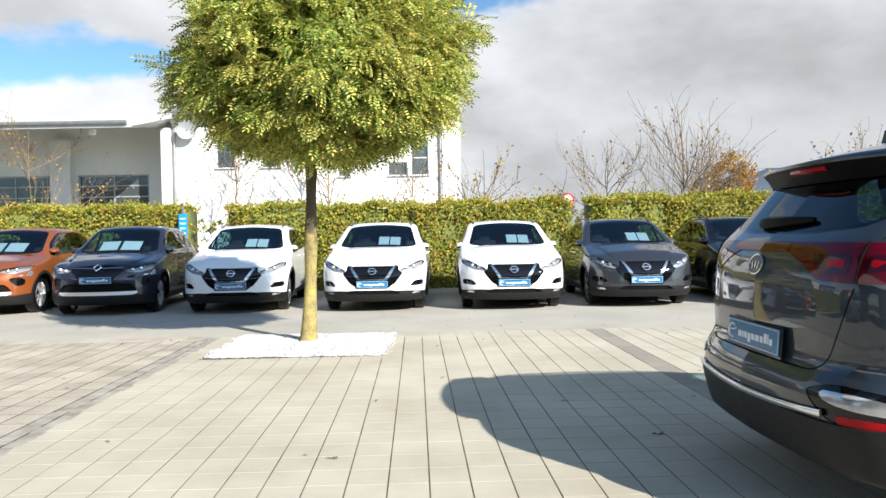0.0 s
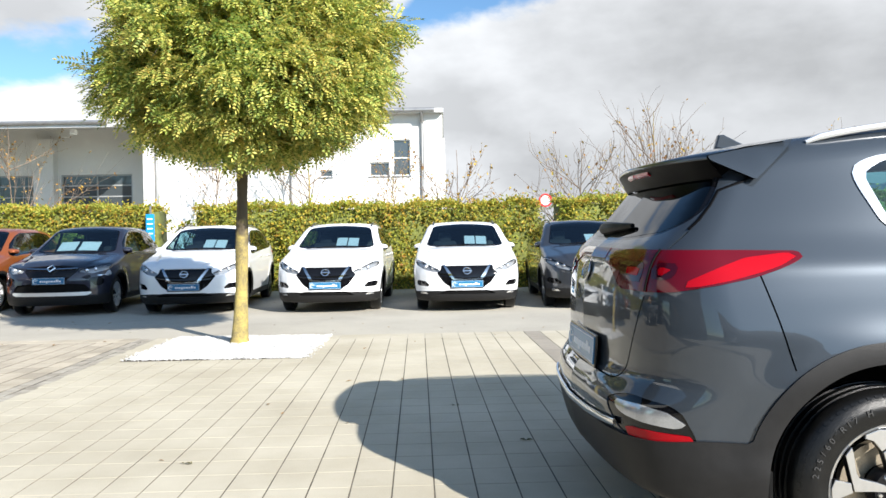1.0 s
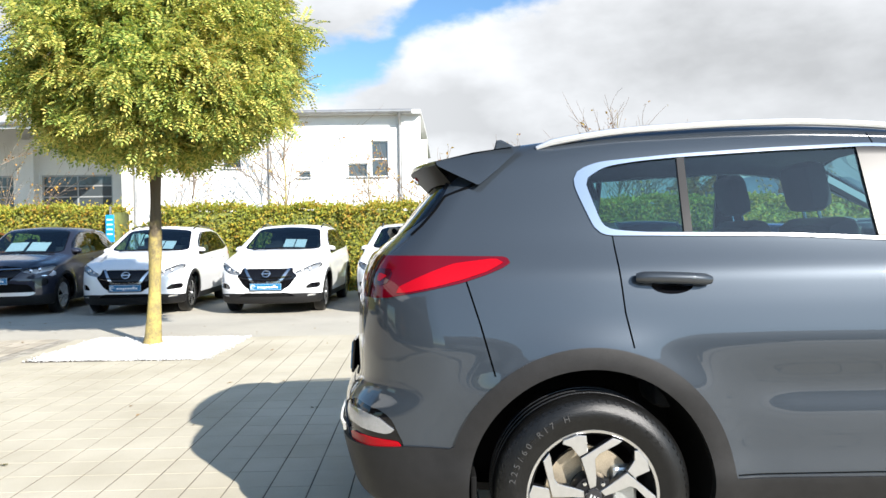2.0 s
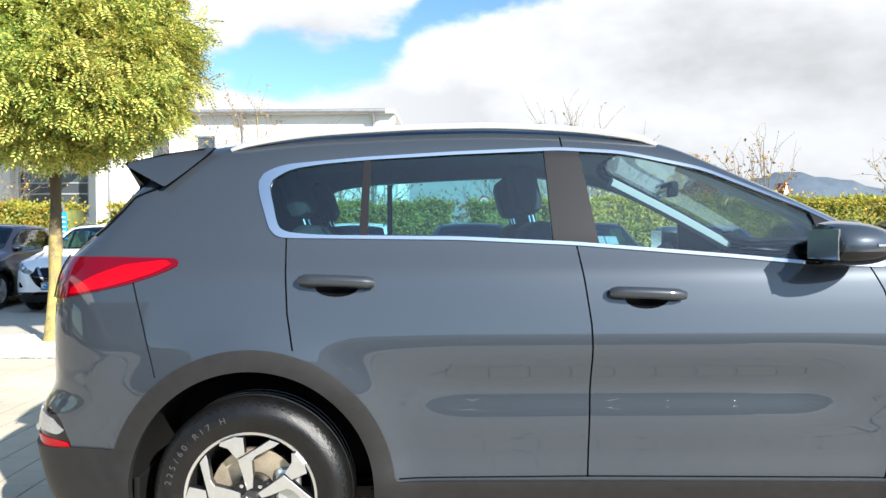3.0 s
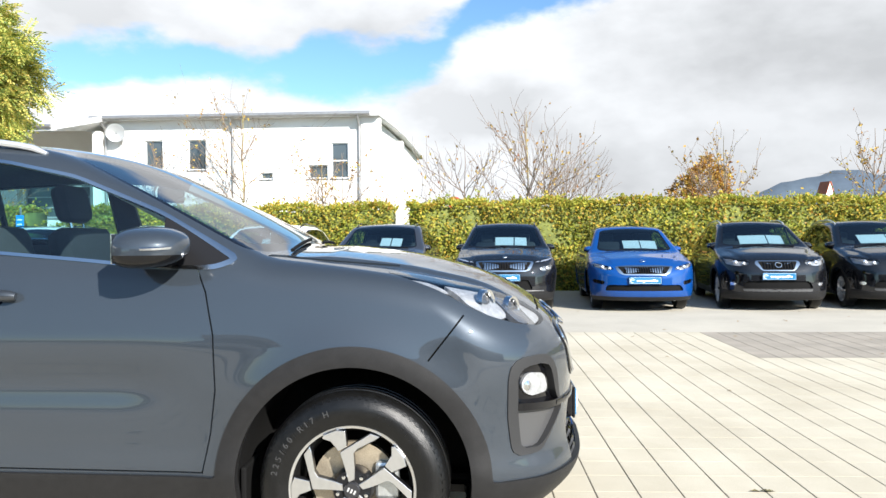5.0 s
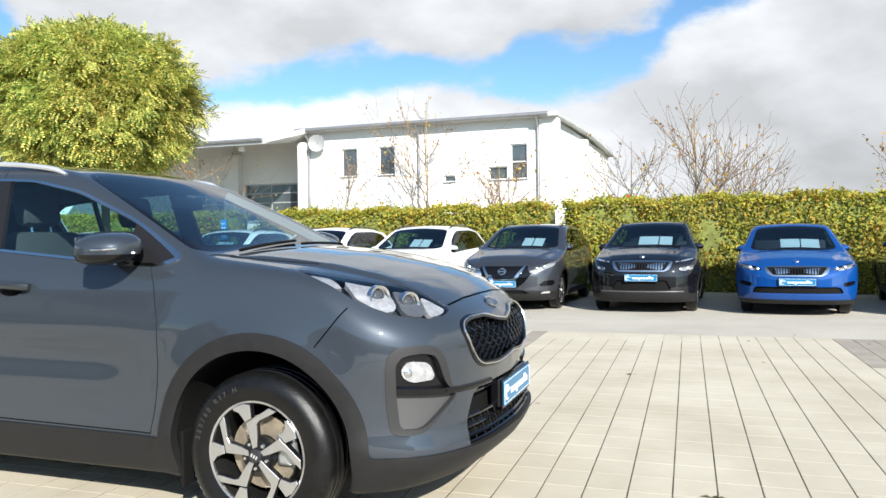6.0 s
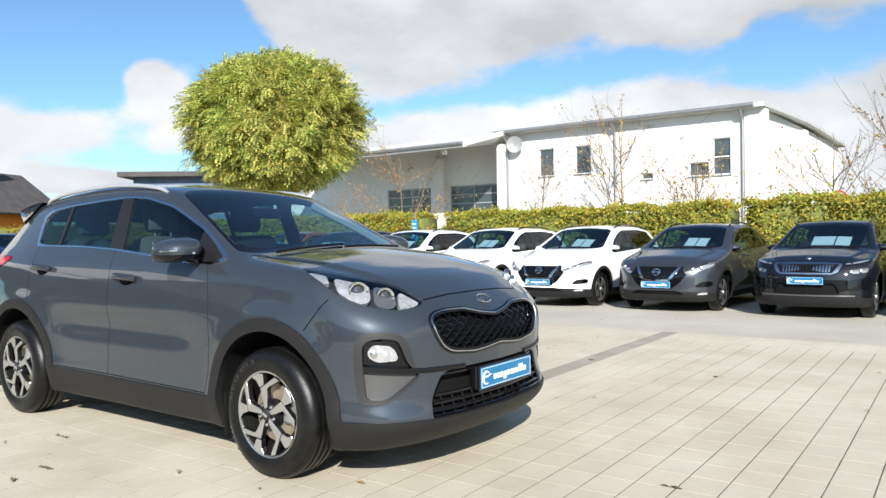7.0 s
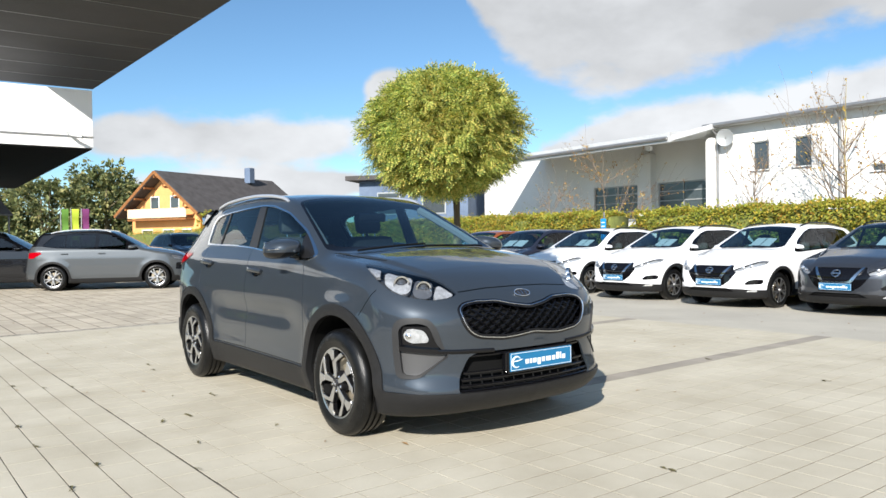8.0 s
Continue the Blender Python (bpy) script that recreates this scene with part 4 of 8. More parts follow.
SPORT = Shape(
    sec=[(0.18, 0.83), (0.28, 0.86), (0.37, 0.884), (0.46, 0.876), (0.56, 0.880), (0.68, 0.893), (0.84, 0.892), (0.97, 0.868), (1.07, 0.845), (1.13, 0.812), (1.18, 0.788), (1.52, 0.672), (1.62, 0.63)],
    plan=[(-2.25, 0.11), (-2.0, 0.05), (-1.7, 0.015), (-1.34, 0.0), (-0.9, 0.008), (-0.2, 0.012), (0.6, 0.006), (1.34, 0.0), (1.6, 0.010), (1.9, 0.034), (2.1, 0.075), (2.25, 0.13)],
    house=[(-2.1, 0.12), (-1.7, 0.07), (-1.2, 0.025), (-0.5, 0.0), (0.1, 0.0), (0.6, 0.02), (1.0, 0.05)],
    top=[(-2.3, 1.44), (-1.8, 1.525), (-1.5, 1.57), (-1.15, 1.608), (-0.8, 1.628), (-0.5, 1.63), (-0.2, 1.617), (0.05, 1.59), (0.19, 1.552), (0.60, 1.362), (0.99, 1.165), (1.07, 1.158), (1.27, 1.137), (1.47, 1.11), (1.7, 1.057), (1.9, 0.995), (2.03, 0.935), (2.12, 0.87), (2.3, 0.70)],
    crown=[(-2.2, 0.10), (0.2, 0.085), (1.0, 0.07), (1.5, 0.075), (2.2, 0.08)],
    nose=[(0.16, 2.03), (0.24, 2.14), (0.30, 2.20), (0.36, 2.205), (0.42, 2.170), (0.56, 2.168), (0.70, 2.178), (0.79, 2.170), (0.86, 2.125), (0.92, 2.06), (1.0, 1.96)],
    nplan=[(0, 0), (0.2, 0.01), (0.4, 0.032), (0.55, 0.070), (0.7, 0.145), (0.8, 0.235), (0.9, 0.38)],
    tail=[(0.16, -2.12), (0.24, -2.17), (0.34, -2.205), (0.46, -2.235), (0.55, -2.24), (0.61, -2.225), (0.655, -2.175), (0.82, -2.18), (0.97, -2.172), (1.08, -2.146), (1.135, -2.115), (1.20, -2.035), (1.40, -1.865), (1.52, -1.77)],
    tplan=[(0, 0), (0.3, 0.013), (0.5, 0.033), (0.65, 0.068), (0.78, 0.15), (0.9, 0.33)],
    floor=[(-2.3, 0.30), (-1.9, 0.25), (-1.3, 0.2), (1.5, 0.2), (1.9, 0.2), (2.3, 0.23)],
    axles=(-1.335, 1.335), hub=0.345, arch=0.40, r_top=0.09, r_end=0.09, flare=0.02, crease=0.013, hollow=0.026)


def hero_car(m):
    sh = SPORT
    car = thing("car", m, "dark graphite metallic SUV with chrome window trim on beige pavers", "car")
    P = M["hero"]
    X, Y, Z = (lambda v: v[:, 0]), (lambda v: np.abs(v[:, 1])), (lambda v: v[:, 2])
    S = sh.skin(0.019)

    def ring(v, r):
        return np.maximum(np.minimum(np.hypot(X(v) + 1.335, Z(v) - 0.345), np.hypot(X(v) - 1.335, Z(v) - 0.345)) - r, 0.5 - Y(v))

    _, S = cut(S, lambda v: ring(v, 0.412))
    # --- unpainted lower band: sills, wheel arches and bumper bottoms
    low = curve([(-2.3, 0.47), (-2.1, 0.47), (-1.95, 0.488), (-1.79, 0.486), (-1.72, 0.42), (-1.6, 0.38), (-0.6, 0.375), (0.7, 0.365), (1.7, 0.345), (1.9, 0.345), (2.1, 0.338), (2.3, 0.33)], 0.012)
    C, S = cut(S, lambda v: np.minimum(ring(v, 0.480), Z(v) - low(X(v))))
    for nm, lo, hi, lab in (("rear_bumper_skirt", -9, -1.62, "grey-black plastic lower bumper"), ("sill_cladding", -1.62, 1.62, "grey-black plastic sill and arch cladding"), ("front_bumper_lip", 1.62, 9, "grey-black plastic lower bumper")):
        q, _ = cut(C, lambda v: np.maximum(lo - X(v), X(v) - hi))
        if nm == "sill_cladding":
            for s in (-1, 1):
                h, _ = cut(q, lambda v: s * v[:, 1])
                panel(sh, h, nm, M["plastic"], car, lab, 0.012, 0.045)
        else:
            panel(sh, q, nm, M["plastic"], car, lab, 0.012, 0.03)
    # --- side windows
    DLO = smooth_poly([(-1.352, 1.375), (-1.345, 1.425), (-1.265, 1.460), (-0.97, 1.486), (-0.65, 1.504), (-0.27, 1.519), (-0.04, 1.505), (0.25, 1.443), (0.60, 1.30), (0.93, 1.122), (0.84, 1.085), (0.58, 1.094), (0.33, 1.118), (-0.23, 1.165), (-0.63, 1.185), (-1.285, 1.195)], 0.05, 5)
    dlo = lambda v: np.maximum(dist_poly(DLO, X(v), Z(v)), 0.4 - Y(v))
    W, S = cut(S, dlo)
    body_w = curve([(-1.5, 0.050), (-1.31, 0.046), (-1.24, 0.020), (-1.12, 0.012), (0.7, 0.012), (0.8, 0.016), (1.0, 0.026)], 0.03)
    G, T = cut(W, lambda v: dlo(v) + body_w(X(v)))
    for s in (-1, 1):
        h, _ = cut(T, lambda v: s * v[:, 1])
        panel(sh, h, "window_trim", M["chrome"], car, "bright chrome window surround", 0.005, 0.012)
    bp = smooth_poly([(-0.325, 1.56), (-0.205, 1.56), (-0.135, 1.10), (-0.30, 1.10)], 0.004, 2)
    qd = smooth_poly([(-0.972, 1.56), (-0.946, 1.56), (-0.955, 1.10), (-0.985, 1.10)], 0.003, 2)
    sail = smooth_poly([(0.60, 1.36), (0.66, 1.02), (1.1, 1.02), (1.1, 1.36)], 0.004, 2)
    for nm, q in (("window_pillar", bp), ("window_divider", qd), ("mirror_sail", sail)):
        B, G = cut(G, lambda v: dist_poly(q, X(v), Z(v)))
        for s in (-1, 1):
            h, _ = cut(B, lambda v: s * v[:, 1])
            panel(sh, h, nm, M["pillar"], car, "dark pillar cover", 0.003, 0.02)
    for s in (-1, 1):
        g, _ = cut(G, lambda v: s * v[:, 1])
        a, g = cut(g, lambda v: X(v) + 0.96)
        panel(sh, a, "quarter_window", M["side_glass"], car, "dark tinted glass", -0.004, 0.0)
        a, g = cut(g, lambda v: X(v) + 0.25)
        panel(sh, a, "rear_door_window", M["side_glass"], car, "dark tinted glass", -0.004, 0.0)
        panel(sh, g, "front_door_window", M["clear_glass"], car, "green-tinted clear glass", -0.004, 0.0)
    # --- windscreen and rear screen
    WS = smooth_poly([(0.985, -0.64), (1.035, -0.35), (1.045, 0), (1.035, 0.35), (0.985, 0.64), (0.93, 0.735), (0.60, 0.665), (0.20, 0.575), (0.145, 0.50), (0.10, 0.25), (0.095, 0), (0.10, -0.25), (0.145, -0.50), (0.20, -0.575), (0.60, -0.665), (0.93, -0.735)], 0.05, 4)
    ws = lambda v: np.maximum(dist_poly(WS, X(v), v[:, 1]), 1.0 - Z(v))
    g, S = cut(S, ws)
    f, g = cut(g, lambda v: -ws(v) - np.where(X(v) > 0.86, 0.075, 0.022))
    panel(sh, f, "screen_border", M["gloss"], car, "black windscreen border", 0.0, 0.01)
    panel(sh, g, "windscreen", M["screen_glass"], car, "windscreen glass", 0.0, 0.0)
    RS = smooth_poly([(-0.30, 1.165), (0.30, 1.165), (0.56, 1.187), (0.64, 1.225), (0.655, 1.27), (0.61, 1.37), (0.55, 1.45), (-0.55, 1.45), (-0.61, 1.37), (-0.655, 1.27), (-0.64, 1.225), (-0.56, 1.187)], 0.03, 4)
    rs = lambda v: np.maximum(dist_poly(RS, v[:, 1], Z(v)), X(v) + 1.5)
    g, S = cut(S, rs)
    f, g = cut(g, lambda v: -rs(v) - 0.014)
    panel(sh, f, "rear_screen_border", M["gloss"], car, "black rear screen edge", -0.003, 0.012)
    panel(sh, g, "rear_screen", M["rear_glass"], car, "dark tinted rear glass", -0.002, 0.01)
    # --- lamps
    h2 = 0.70711
    HL = smooth_poly([(0.485, 1.078), (0.647, 1.052), (0.79, 1.023), (0.911, 0.995), (1.0, 0.961), (1.067, 0.920), (1.10, 0.893), (1.05, 0.874), (0.964, 0.867), (0.829, 0.886), (0.727, 0.916), (0.653, 0.957), (0.587, 1.01)], 0.02, 4)
    hl = lambda v: np.maximum(dist_poly(HL, (X(v) - Y(v)) * h2, Z(v)), 1.2 - X(v))
    L, S = cut(S, hl)
    for s in (-1, 1):
        q, _ = cut(L, lambda v: s * v[:, 1])
        lamp = panel(sh, q, "headlight", M["lens"], car, "clear headlight lens", 0.002, 0.004)
        panel(sh, q, "lamp_housing", M["lamp_shell"], lamp, "dark chromed lamp housing", -0.055, 0.0)
        # white reflectors between black webs: rear wedge, two bowls, front tip
        for cell in ([(0.508, 1.066), (0.622, 1.043), (0.634, 0.984), (0.575, 1.028)], [(0.655, 1.033), (0.74, 1.014), (0.828, 0.996), (0.832, 0.93), (0.80, 0.902), (0.73, 0.928), (0.670, 0.965)], [(0.850, 0.988), (0.948, 0.968), (0.960, 0.90), (0.94, 0.882), (0.87, 0.890), (0.845, 0.92)], [(0.975, 0.957), (1.02, 0.937), (1.085, 0.897), (1.04, 0.884), (0.968, 0.878)]):
            pq = smooth_poly(cell, 0.010, 3)
            r, _ = cut(q, lambda v: dist_poly(pq, (X(v) - Y(v)) * h2, Z(v)))
            panel(sh, r, "reflector", M["lamp_inner"] if cell[0][0] == 0.850 else M["lamp_white"], lamp, "bright white reflector", -0.012, 0.020)
        for sc, zc, rr in ((0.772, 0.968, 0.040), (0.905, 0.940, 0.037)):
            c = sh.at_corner(sc, zc, s, 1)[0]
            n = Vector((0.86, s * 0.5, 0.05)).normalized()
            mm = Matrix.Translation(Vector(c) - Vector(sh.normal(np.array([c]))[0]) * 0.014) @ (-n).to_track_quat("Y", "Z").to_matrix().to_4x4()
            part("projector_ring", lathe([(rr * 1.0, -0.008), (rr * 1.25, -0.012), (rr * 1.3, 0.012), (rr * 0.9, 0.02)], 24, mm), M["chrome"], lamp, "", True)
            part("projector", lathe([(0.0001, -0.010), (rr * 0.5, -0.006), (rr * 0.85, 0.004), (rr * 0.95, 0.014)], 24, mm), M["eye"], lamp, "", True)
    TL = smooth_poly([(0.548, 1.103), (0.568, 1.127), (0.77, 1.132), (1.05, 1.132), (1.37, 1.130), (1.335, 1.088), (1.25, 1.046), (1.17, 0.986), (1.0, 0.983), (0.89, 0.988), (0.75, 1.015), (0.66, 1.04), (0.595, 1.07)], 0.014, 3)
    tl = lambda v: np.maximum(np.minimum(dist_poly(TL, (-X(v) - Y(v)) * h2, Z(v)), np.maximum(np.abs(Z(v) - 1.110) - 0.021, X(v) + 1.95)), 1.2 + X(v))
    L, S = cut(S, tl)
    bar, L = cut(L, lambda v: np.maximum(Y(v) - 0.23, 1.06 - Z(v)))
    panel(sh, bar, "light_bar", M["darkred"], car, "dark red light bar across the tailgate", 0.006, 0.02)
    for s in (-1, 1):
        q, _ = cut(L, lambda v: s * v[:, 1])
        tlamp = panel(sh, q, "taillight", M["darkred"], car, "red rear lamp", 0.004, 0.02)
        for nm, mt, a in (("lamp_segment", M["red"], [(0.565, 1.113), (0.60, 1.120), (0.70, 1.104), (0.80, 1.050), (0.86, 1.020), (0.865, 1.003), (0.80, 1.010), (0.72, 1.030), (0.65, 1.055), (0.60, 1.078)]), ("lamp_chamber", M["smoke"], [(0.885, 1.088), (0.99, 1.086), (0.985, 1.030), (0.915, 1.028), (0.882, 1.052)]), ("lamp_chamber", M["smoke"], [(1.03, 1.090), (1.22, 1.085), (1.16, 1.015), (1.03, 1.018)]), ("lamp_segment", M["red"], [(0.905, 1.072), (0.975, 1.070), (0.972, 1.045), (0.92, 1.043)]), ("lamp_segment", M["red"], [(1.045, 1.070), (1.15, 1.066), (1.13, 1.040), (1.045, 1.040)])):
            pq = smooth_poly(a, 0.010, 3)
            r, _ = cut(q, lambda v: dist_poly(pq, (-X(v) - Y(v)) * h2, Z(v)))
            panel(sh, r, nm, mt, tlamp, "bright red lamp segment" if nm == "lamp_segment" else "smoked lamp chamber", 0.0055 if mt == M["smoke"] else 0.007, 0.003)
        strip(sh, sh.at_end(np.full(8, s * 0.66), np.linspace(0.985, 1.132, 8), -1, 0.009), 0.006, 0.002, "lamp_seam", M["matt"], tlamp)
    # --- front openings
    half = [(0.0, 0.806), (0.127, 0.823), (0.233, 0.848), (0.386, 0.850), (0.471, 0.838), (0.512, 0.808), (0.492, 0.735), (0.455, 0.682), (0.399, 0.653), (0.234, 0.636), (0.128, 0.642), (0.0, 0.657)]
    GR = smooth_poly(half + [(-y, z) for y, z in half[-2:0:-1]], 0.03, 4)
    gd = lambda v: np.maximum(dist_poly(GR, v[:, 1], Z(v)), 1.6 - X(v))
    g, S = cut(S, gd)
    grille = panel(sh, g, "grille", M["matt"], car, "black honeycomb grille in a chrome surround", -0.045, 0.0)
    ring_pts = sh.at_end(*resample(GR, 0.02).T, 1, 0.0)
    strip(sh, ring_pts, 0.030, 0.006, "grille_frame", M["gloss"], grille, True, "black grille frame")
    strip(sh, ring_pts, 0.0075, 0.011, "grille_surround", M["chrome"], grille, True, "thin chrome grille surround")
    # cells like slanted scales: wavy bars, each row half a cell on from the last
    bm = bmesh.new()
    for i, zz in enumerate(np.arange(0.625, 0.862, 0.0265)):
        ys = np.arange(-0.54, 0.54, 0.0095)
        ph = np.arange(len(ys)) % 8
        wave = zz + 0.0085 * np.where(ph < 4, ph / 3.0 * 2 - 1, (7 - ph) / 3.0 * 2 - 1) * (1 if i % 2 else -1)
        ok = dist_poly(GR, ys, wave) < -0.006
        run = []
        for y0, z0, k in zip(ys, wave, ok):
            if k:
                run.append((y0, z0))
            if (not k or y0 >= ys[-1]) and len(run) > 2:
                pp = sh.at_end(*np.array(run).T, 1, -0.016)
                add_tube(bm, pp, 0.0062, 4, flat=0.8, up=(0, 0, 1))
                run = []
            elif not k:
                run = []
    part("grille_mesh", bm, M["gloss"], grille, "gloss black wave mesh")
    LG = smooth_poly([(-0.40, 0.562), (0.40, 0.562), (0.468, 0.536), (0.529, 0.42), (0.545, 0.35), (0.53, 0.330), (-0.53, 0.330), (-0.545, 0.35), (-0.529, 0.42), (-0.468, 0.536)], 0.02, 4)
    g, S = cut(S, lambda v: np.maximum(dist_poly(LG, v[:, 1], Z(v)), 1.6 - X(v)))
    intake = panel(sh, g, "lower_intake", M["matt"], car, "black lower air intake", -0.06, 0.0)
    for zz in (0.345, 0.375, 0.41, 0.445, 0.54):
        wide = 0.53 - max(0, (zz - 0.38)) * 0.50
        part("intake_bar", tube(sh.at_end(np.linspace(-wide, wide, 24), np.full(24, zz), 1, -0.015), 0.008, 5, flat=1.0, up=(0, 0, 1)), M["gloss"], intake)
    for yy in np.linspace(-0.46, 0.46, 13):
        part("intake_rib", tube(sh.at_end([yy, yy], [0.335, 0.44], 1, -0.02), 0.005, 4), M["matt"], intake)
    c = sh.at_end(0.02, 0.50)[0]
    part("plate_carrier", box((c[0] - 0.02, 0.05, 0.485), (0.05, 0.54, 0.13), 0.012), M["gloss"], intake)
    pm = Matrix.Translation((c[0] + 0.012, 0.055, 0.482)) @ pose(0, 0, 0, 0, 0, 90)
    dealer_plate(car, pm)
    FGc = smooth_poly([(0.738, 0.70), (0.752, 0.748), (0.79, 0.771), (0.893, 0.775), (0.959, 0.764), (0.999, 0.712), (1.021, 0.642), (1.032, 0.60), (1.067, 0.555), (0.96, 0.478), (0.895, 0.426), (0.784, 0.423), (0.758, 0.44), (0.742, 0.56)], 0.025, 4)
    FGi = smooth_poly([(0.776, 0.705), (0.806, 0.737), (0.893, 0.743), (0.951, 0.728), (0.976, 0.67), (0.994, 0.622), (1.022, 0.59), (1.060, 0.556), (0.955, 0.484), (0.89, 0.444), (0.796, 0.448), (0.782, 0.58)], 0.018, 4)
    fg = lambda v: np.maximum(dist_poly(FGc, (X(v) - Y(v)) * h2, Z(v)), 1.5 - X(v))
    g, S = cut(S, fg)
    for s in (-1, 1):
        q, _ = cut(g, lambda v: s * v[:, 1])
        inn, fr = cut(q, lambda v: dist_poly(FGi, (X(v) - Y(v)) * h2, Z(v)))
        fog = panel(sh, fr, "fog_lamp_bezel", M["bezel"], car, "grey fog lamp surround", 0.005, 0.035)
        blade_z = lambda v: np.interp((X(v) - Y(v)) * h2, [0.78, 0.97, 1.1], [0.600, 0.582, 0.574])
        hi, lo = cut(inn, lambda v: blade_z(v) + 0.012 - Z(v))
        panel(sh, hi, "fog_recess", M["gloss"], fog, "black recess", -0.022, 0.0)
        mid, lo = cut(lo, lambda v: blade_z(v) - 0.014 - Z(v))
        panel(sh, mid, "fog_blade", M["gloss"], fog, "gloss black blade", 0.008, 0.04)
        panel(sh, lo, "fog_scoop", M["satin_dark"], fog, "silver-grey scoop", -0.018, 0.0)
        FL = smooth_poly([(0.800, 0.682), (0.832, 0.714), (0.928, 0.701), (0.960, 0.632), (0.851, 0.626), (0.808, 0.648)], 0.018, 4)
        fl, _ = cut(hi, lambda v: dist_poly(FL, (X(v) - Y(v)) * h2, Z(v)))
        panel(sh, fl, "fog_reflector", M["lamp_white"], fog, "bright fog lamp", -0.010, 0.014)
        panel(sh, fl, "fog_lens", M["lens"], fog, "clear fog lens", -0.003, 0.0)
        c = sh.at_corner(0.842, 0.668, s, 1)[0]
        n = Vector((0.8, s * 0.6, 0)).normalized()
        mm = Matrix.Translation(Vector(c) - n * 0.010) @ (-n).to_track_quat("Y", "Z").to_matrix().to_4x4()
        part("fog_bulb", lathe([(0.0001, -0.004), (0.016, 0.0), (0.026, 0.006), (0.028, 0.012)], 18, mm), M["chrome"], fog, "", True)
        # blade that runs on to the number plate
        pts = np.concatenate([sh.at_corner(np.linspace(1.0, 1.07, 5), np.linspace(0.581, 0.576, 5), s, 1), sh.at_end(s * np.linspace(0.57, 0.30, 9), np.linspace(0.575, 0.566, 9), 1)])
        strip(sh, pts, 0.024, 0.010, "bumper_blade", M["gloss"], car, False, "gloss black bumper blade")
    # --- rear bumper lamp clusters and chrome strip
    RF = smooth_poly([(1.20, 0.578), (1.19, 0.545), (1.114, 0.482), (0.95, 0.430), (0.816, 0.438), (0.806, 0.49), (0.85, 0.578), (0.90, 0.602), (1.05, 0.615), (1.12, 0.605)], 0.02, 4)
    rf = lambda v: np.maximum(dist_poly(RF, (-X(v) - Y(v)) * h2, Z(v)), 1.5 + X(v))
    g, S = cut(S, rf)
    for s in (-1, 1):
        q, _ = cut(g, lambda v: s * v[:, 1])
        base = panel(sh, q, "rear_fog_unit", M["gloss"], car, "gloss black lamp unit with red reflector", -0.004, 0.01)
        for a, mt, nm, lab in (([(1.145, 0.560), (1.132, 0.585), (1.0, 0.588), (0.90, 0.575), (0.828, 0.533), (0.87, 0.521), (1.0, 0.530), (1.085, 0.540)], M["clear_grey"], "reversing_lamp", "clear reversing lamp"), ([(1.078, 0.505), (0.822, 0.500), (0.812, 0.459), (0.948, 0.447), (1.056, 0.465)], M["red"], "red_reflector", "red reflector")):
            pq = smooth_poly(a, 0.012, 3)
            r, _ = cut(q, lambda v: dist_poly(pq, (-X(v) - Y(v)) * h2, Z(v)))
            panel(sh, r, nm, mt, base, lab, 0.002, 0.006)
    strip(sh, sh.at_end(np.linspace(-0.60, 0.60, 40), 0.480 + 0.022 * (np.linspace(-1, 1, 40)) ** 2, -1, 0.012), 0.026, 0.008, "bumper_strip", M["chrome"], car, False, "chrome strip on the rear bumper")
    # --- shut lines
    lines_side = [
        [(-0.258, 1.56), (-0.225, 1.165), (-0.208, 1.05), (-0.19, 0.90), (-0.188, 0.82), (-0.205, 0.385)],
        [(-1.235, 1.20), (-1.215, 0.94), (-1.185, 0.78)],
        [(0.77, 1.10), (0.81, 1.01), (0.845, 0.86), (0.852, 0.67), (0.83, 0.51), (0.80, 0.375)],
        [(-0.84, 0.386), (-0.2, 0.386), (0.80, 0.376)],
        [(-1.745, 1.045), (-1.70, 0.90), (-1.635, 0.66)],
        [(1.72, 0.925), (1.60, 0.775)],
        [(1.0, 1.135), (1.07, 1.128), (1.27, 1.108), (1.47, 1.090)],
    ]
    gate = smooth_poly([(-0.685, 1.16), (-0.66, 0.985), (-0.612, 0.83), (-0.55, 0.686), (-0.49, 0.640), (0.49, 0.640), (0.55, 0.686), (0.612, 0.83), (0.66, 0.985), (0.685, 1.16), (0.60, 1.56), (-0.60, 1.56)], 0.05, 5)
    hood_front = [(-0.47, 0.905), (-0.25, 0.921), (0, 0.925), (0.25, 0.921), (0.47, 0.905)]

    def gaps(v):
        d = np.full(len(v), 1e9)
        for ln in lines_side:
            d = np.minimum(d, np.where(Y(v) > 0.5, dist_line(ln, X(v), Z(v)), 1e9))
        d = np.minimum(d, np.where((X(v) > 1.7), dist_line(hood_front, v[:, 1], Z(v)), 1e9))
        d = np.minimum(d, np.where((X(v) < -1.72) & (Z(v) < 1.20), np.abs(dist_poly(gate, v[:, 1], Z(v))), 1e9))
        return d

    # the lines are narrower than the cells, so the cells near them are cut finer first
    NF = 6
    near = gaps(S.v)
    fine_v, fine_f, keep = [], [], []
    base = len(S.v)
    memo = {}

    def edge_pts(a, b):
        key = (a, b) if a < b else (b, a)
        if key not in memo:
            memo[key] = base + len(fine_v)
            fine_v.extend([S.v[key[0]] * (1 - k / NF) + S.v[key[1]] * k / NF for k in range(1, NF)])
        ids = [memo[key] + k for k in range(NF - 1)]
        return ids if a < b else ids[::-1]

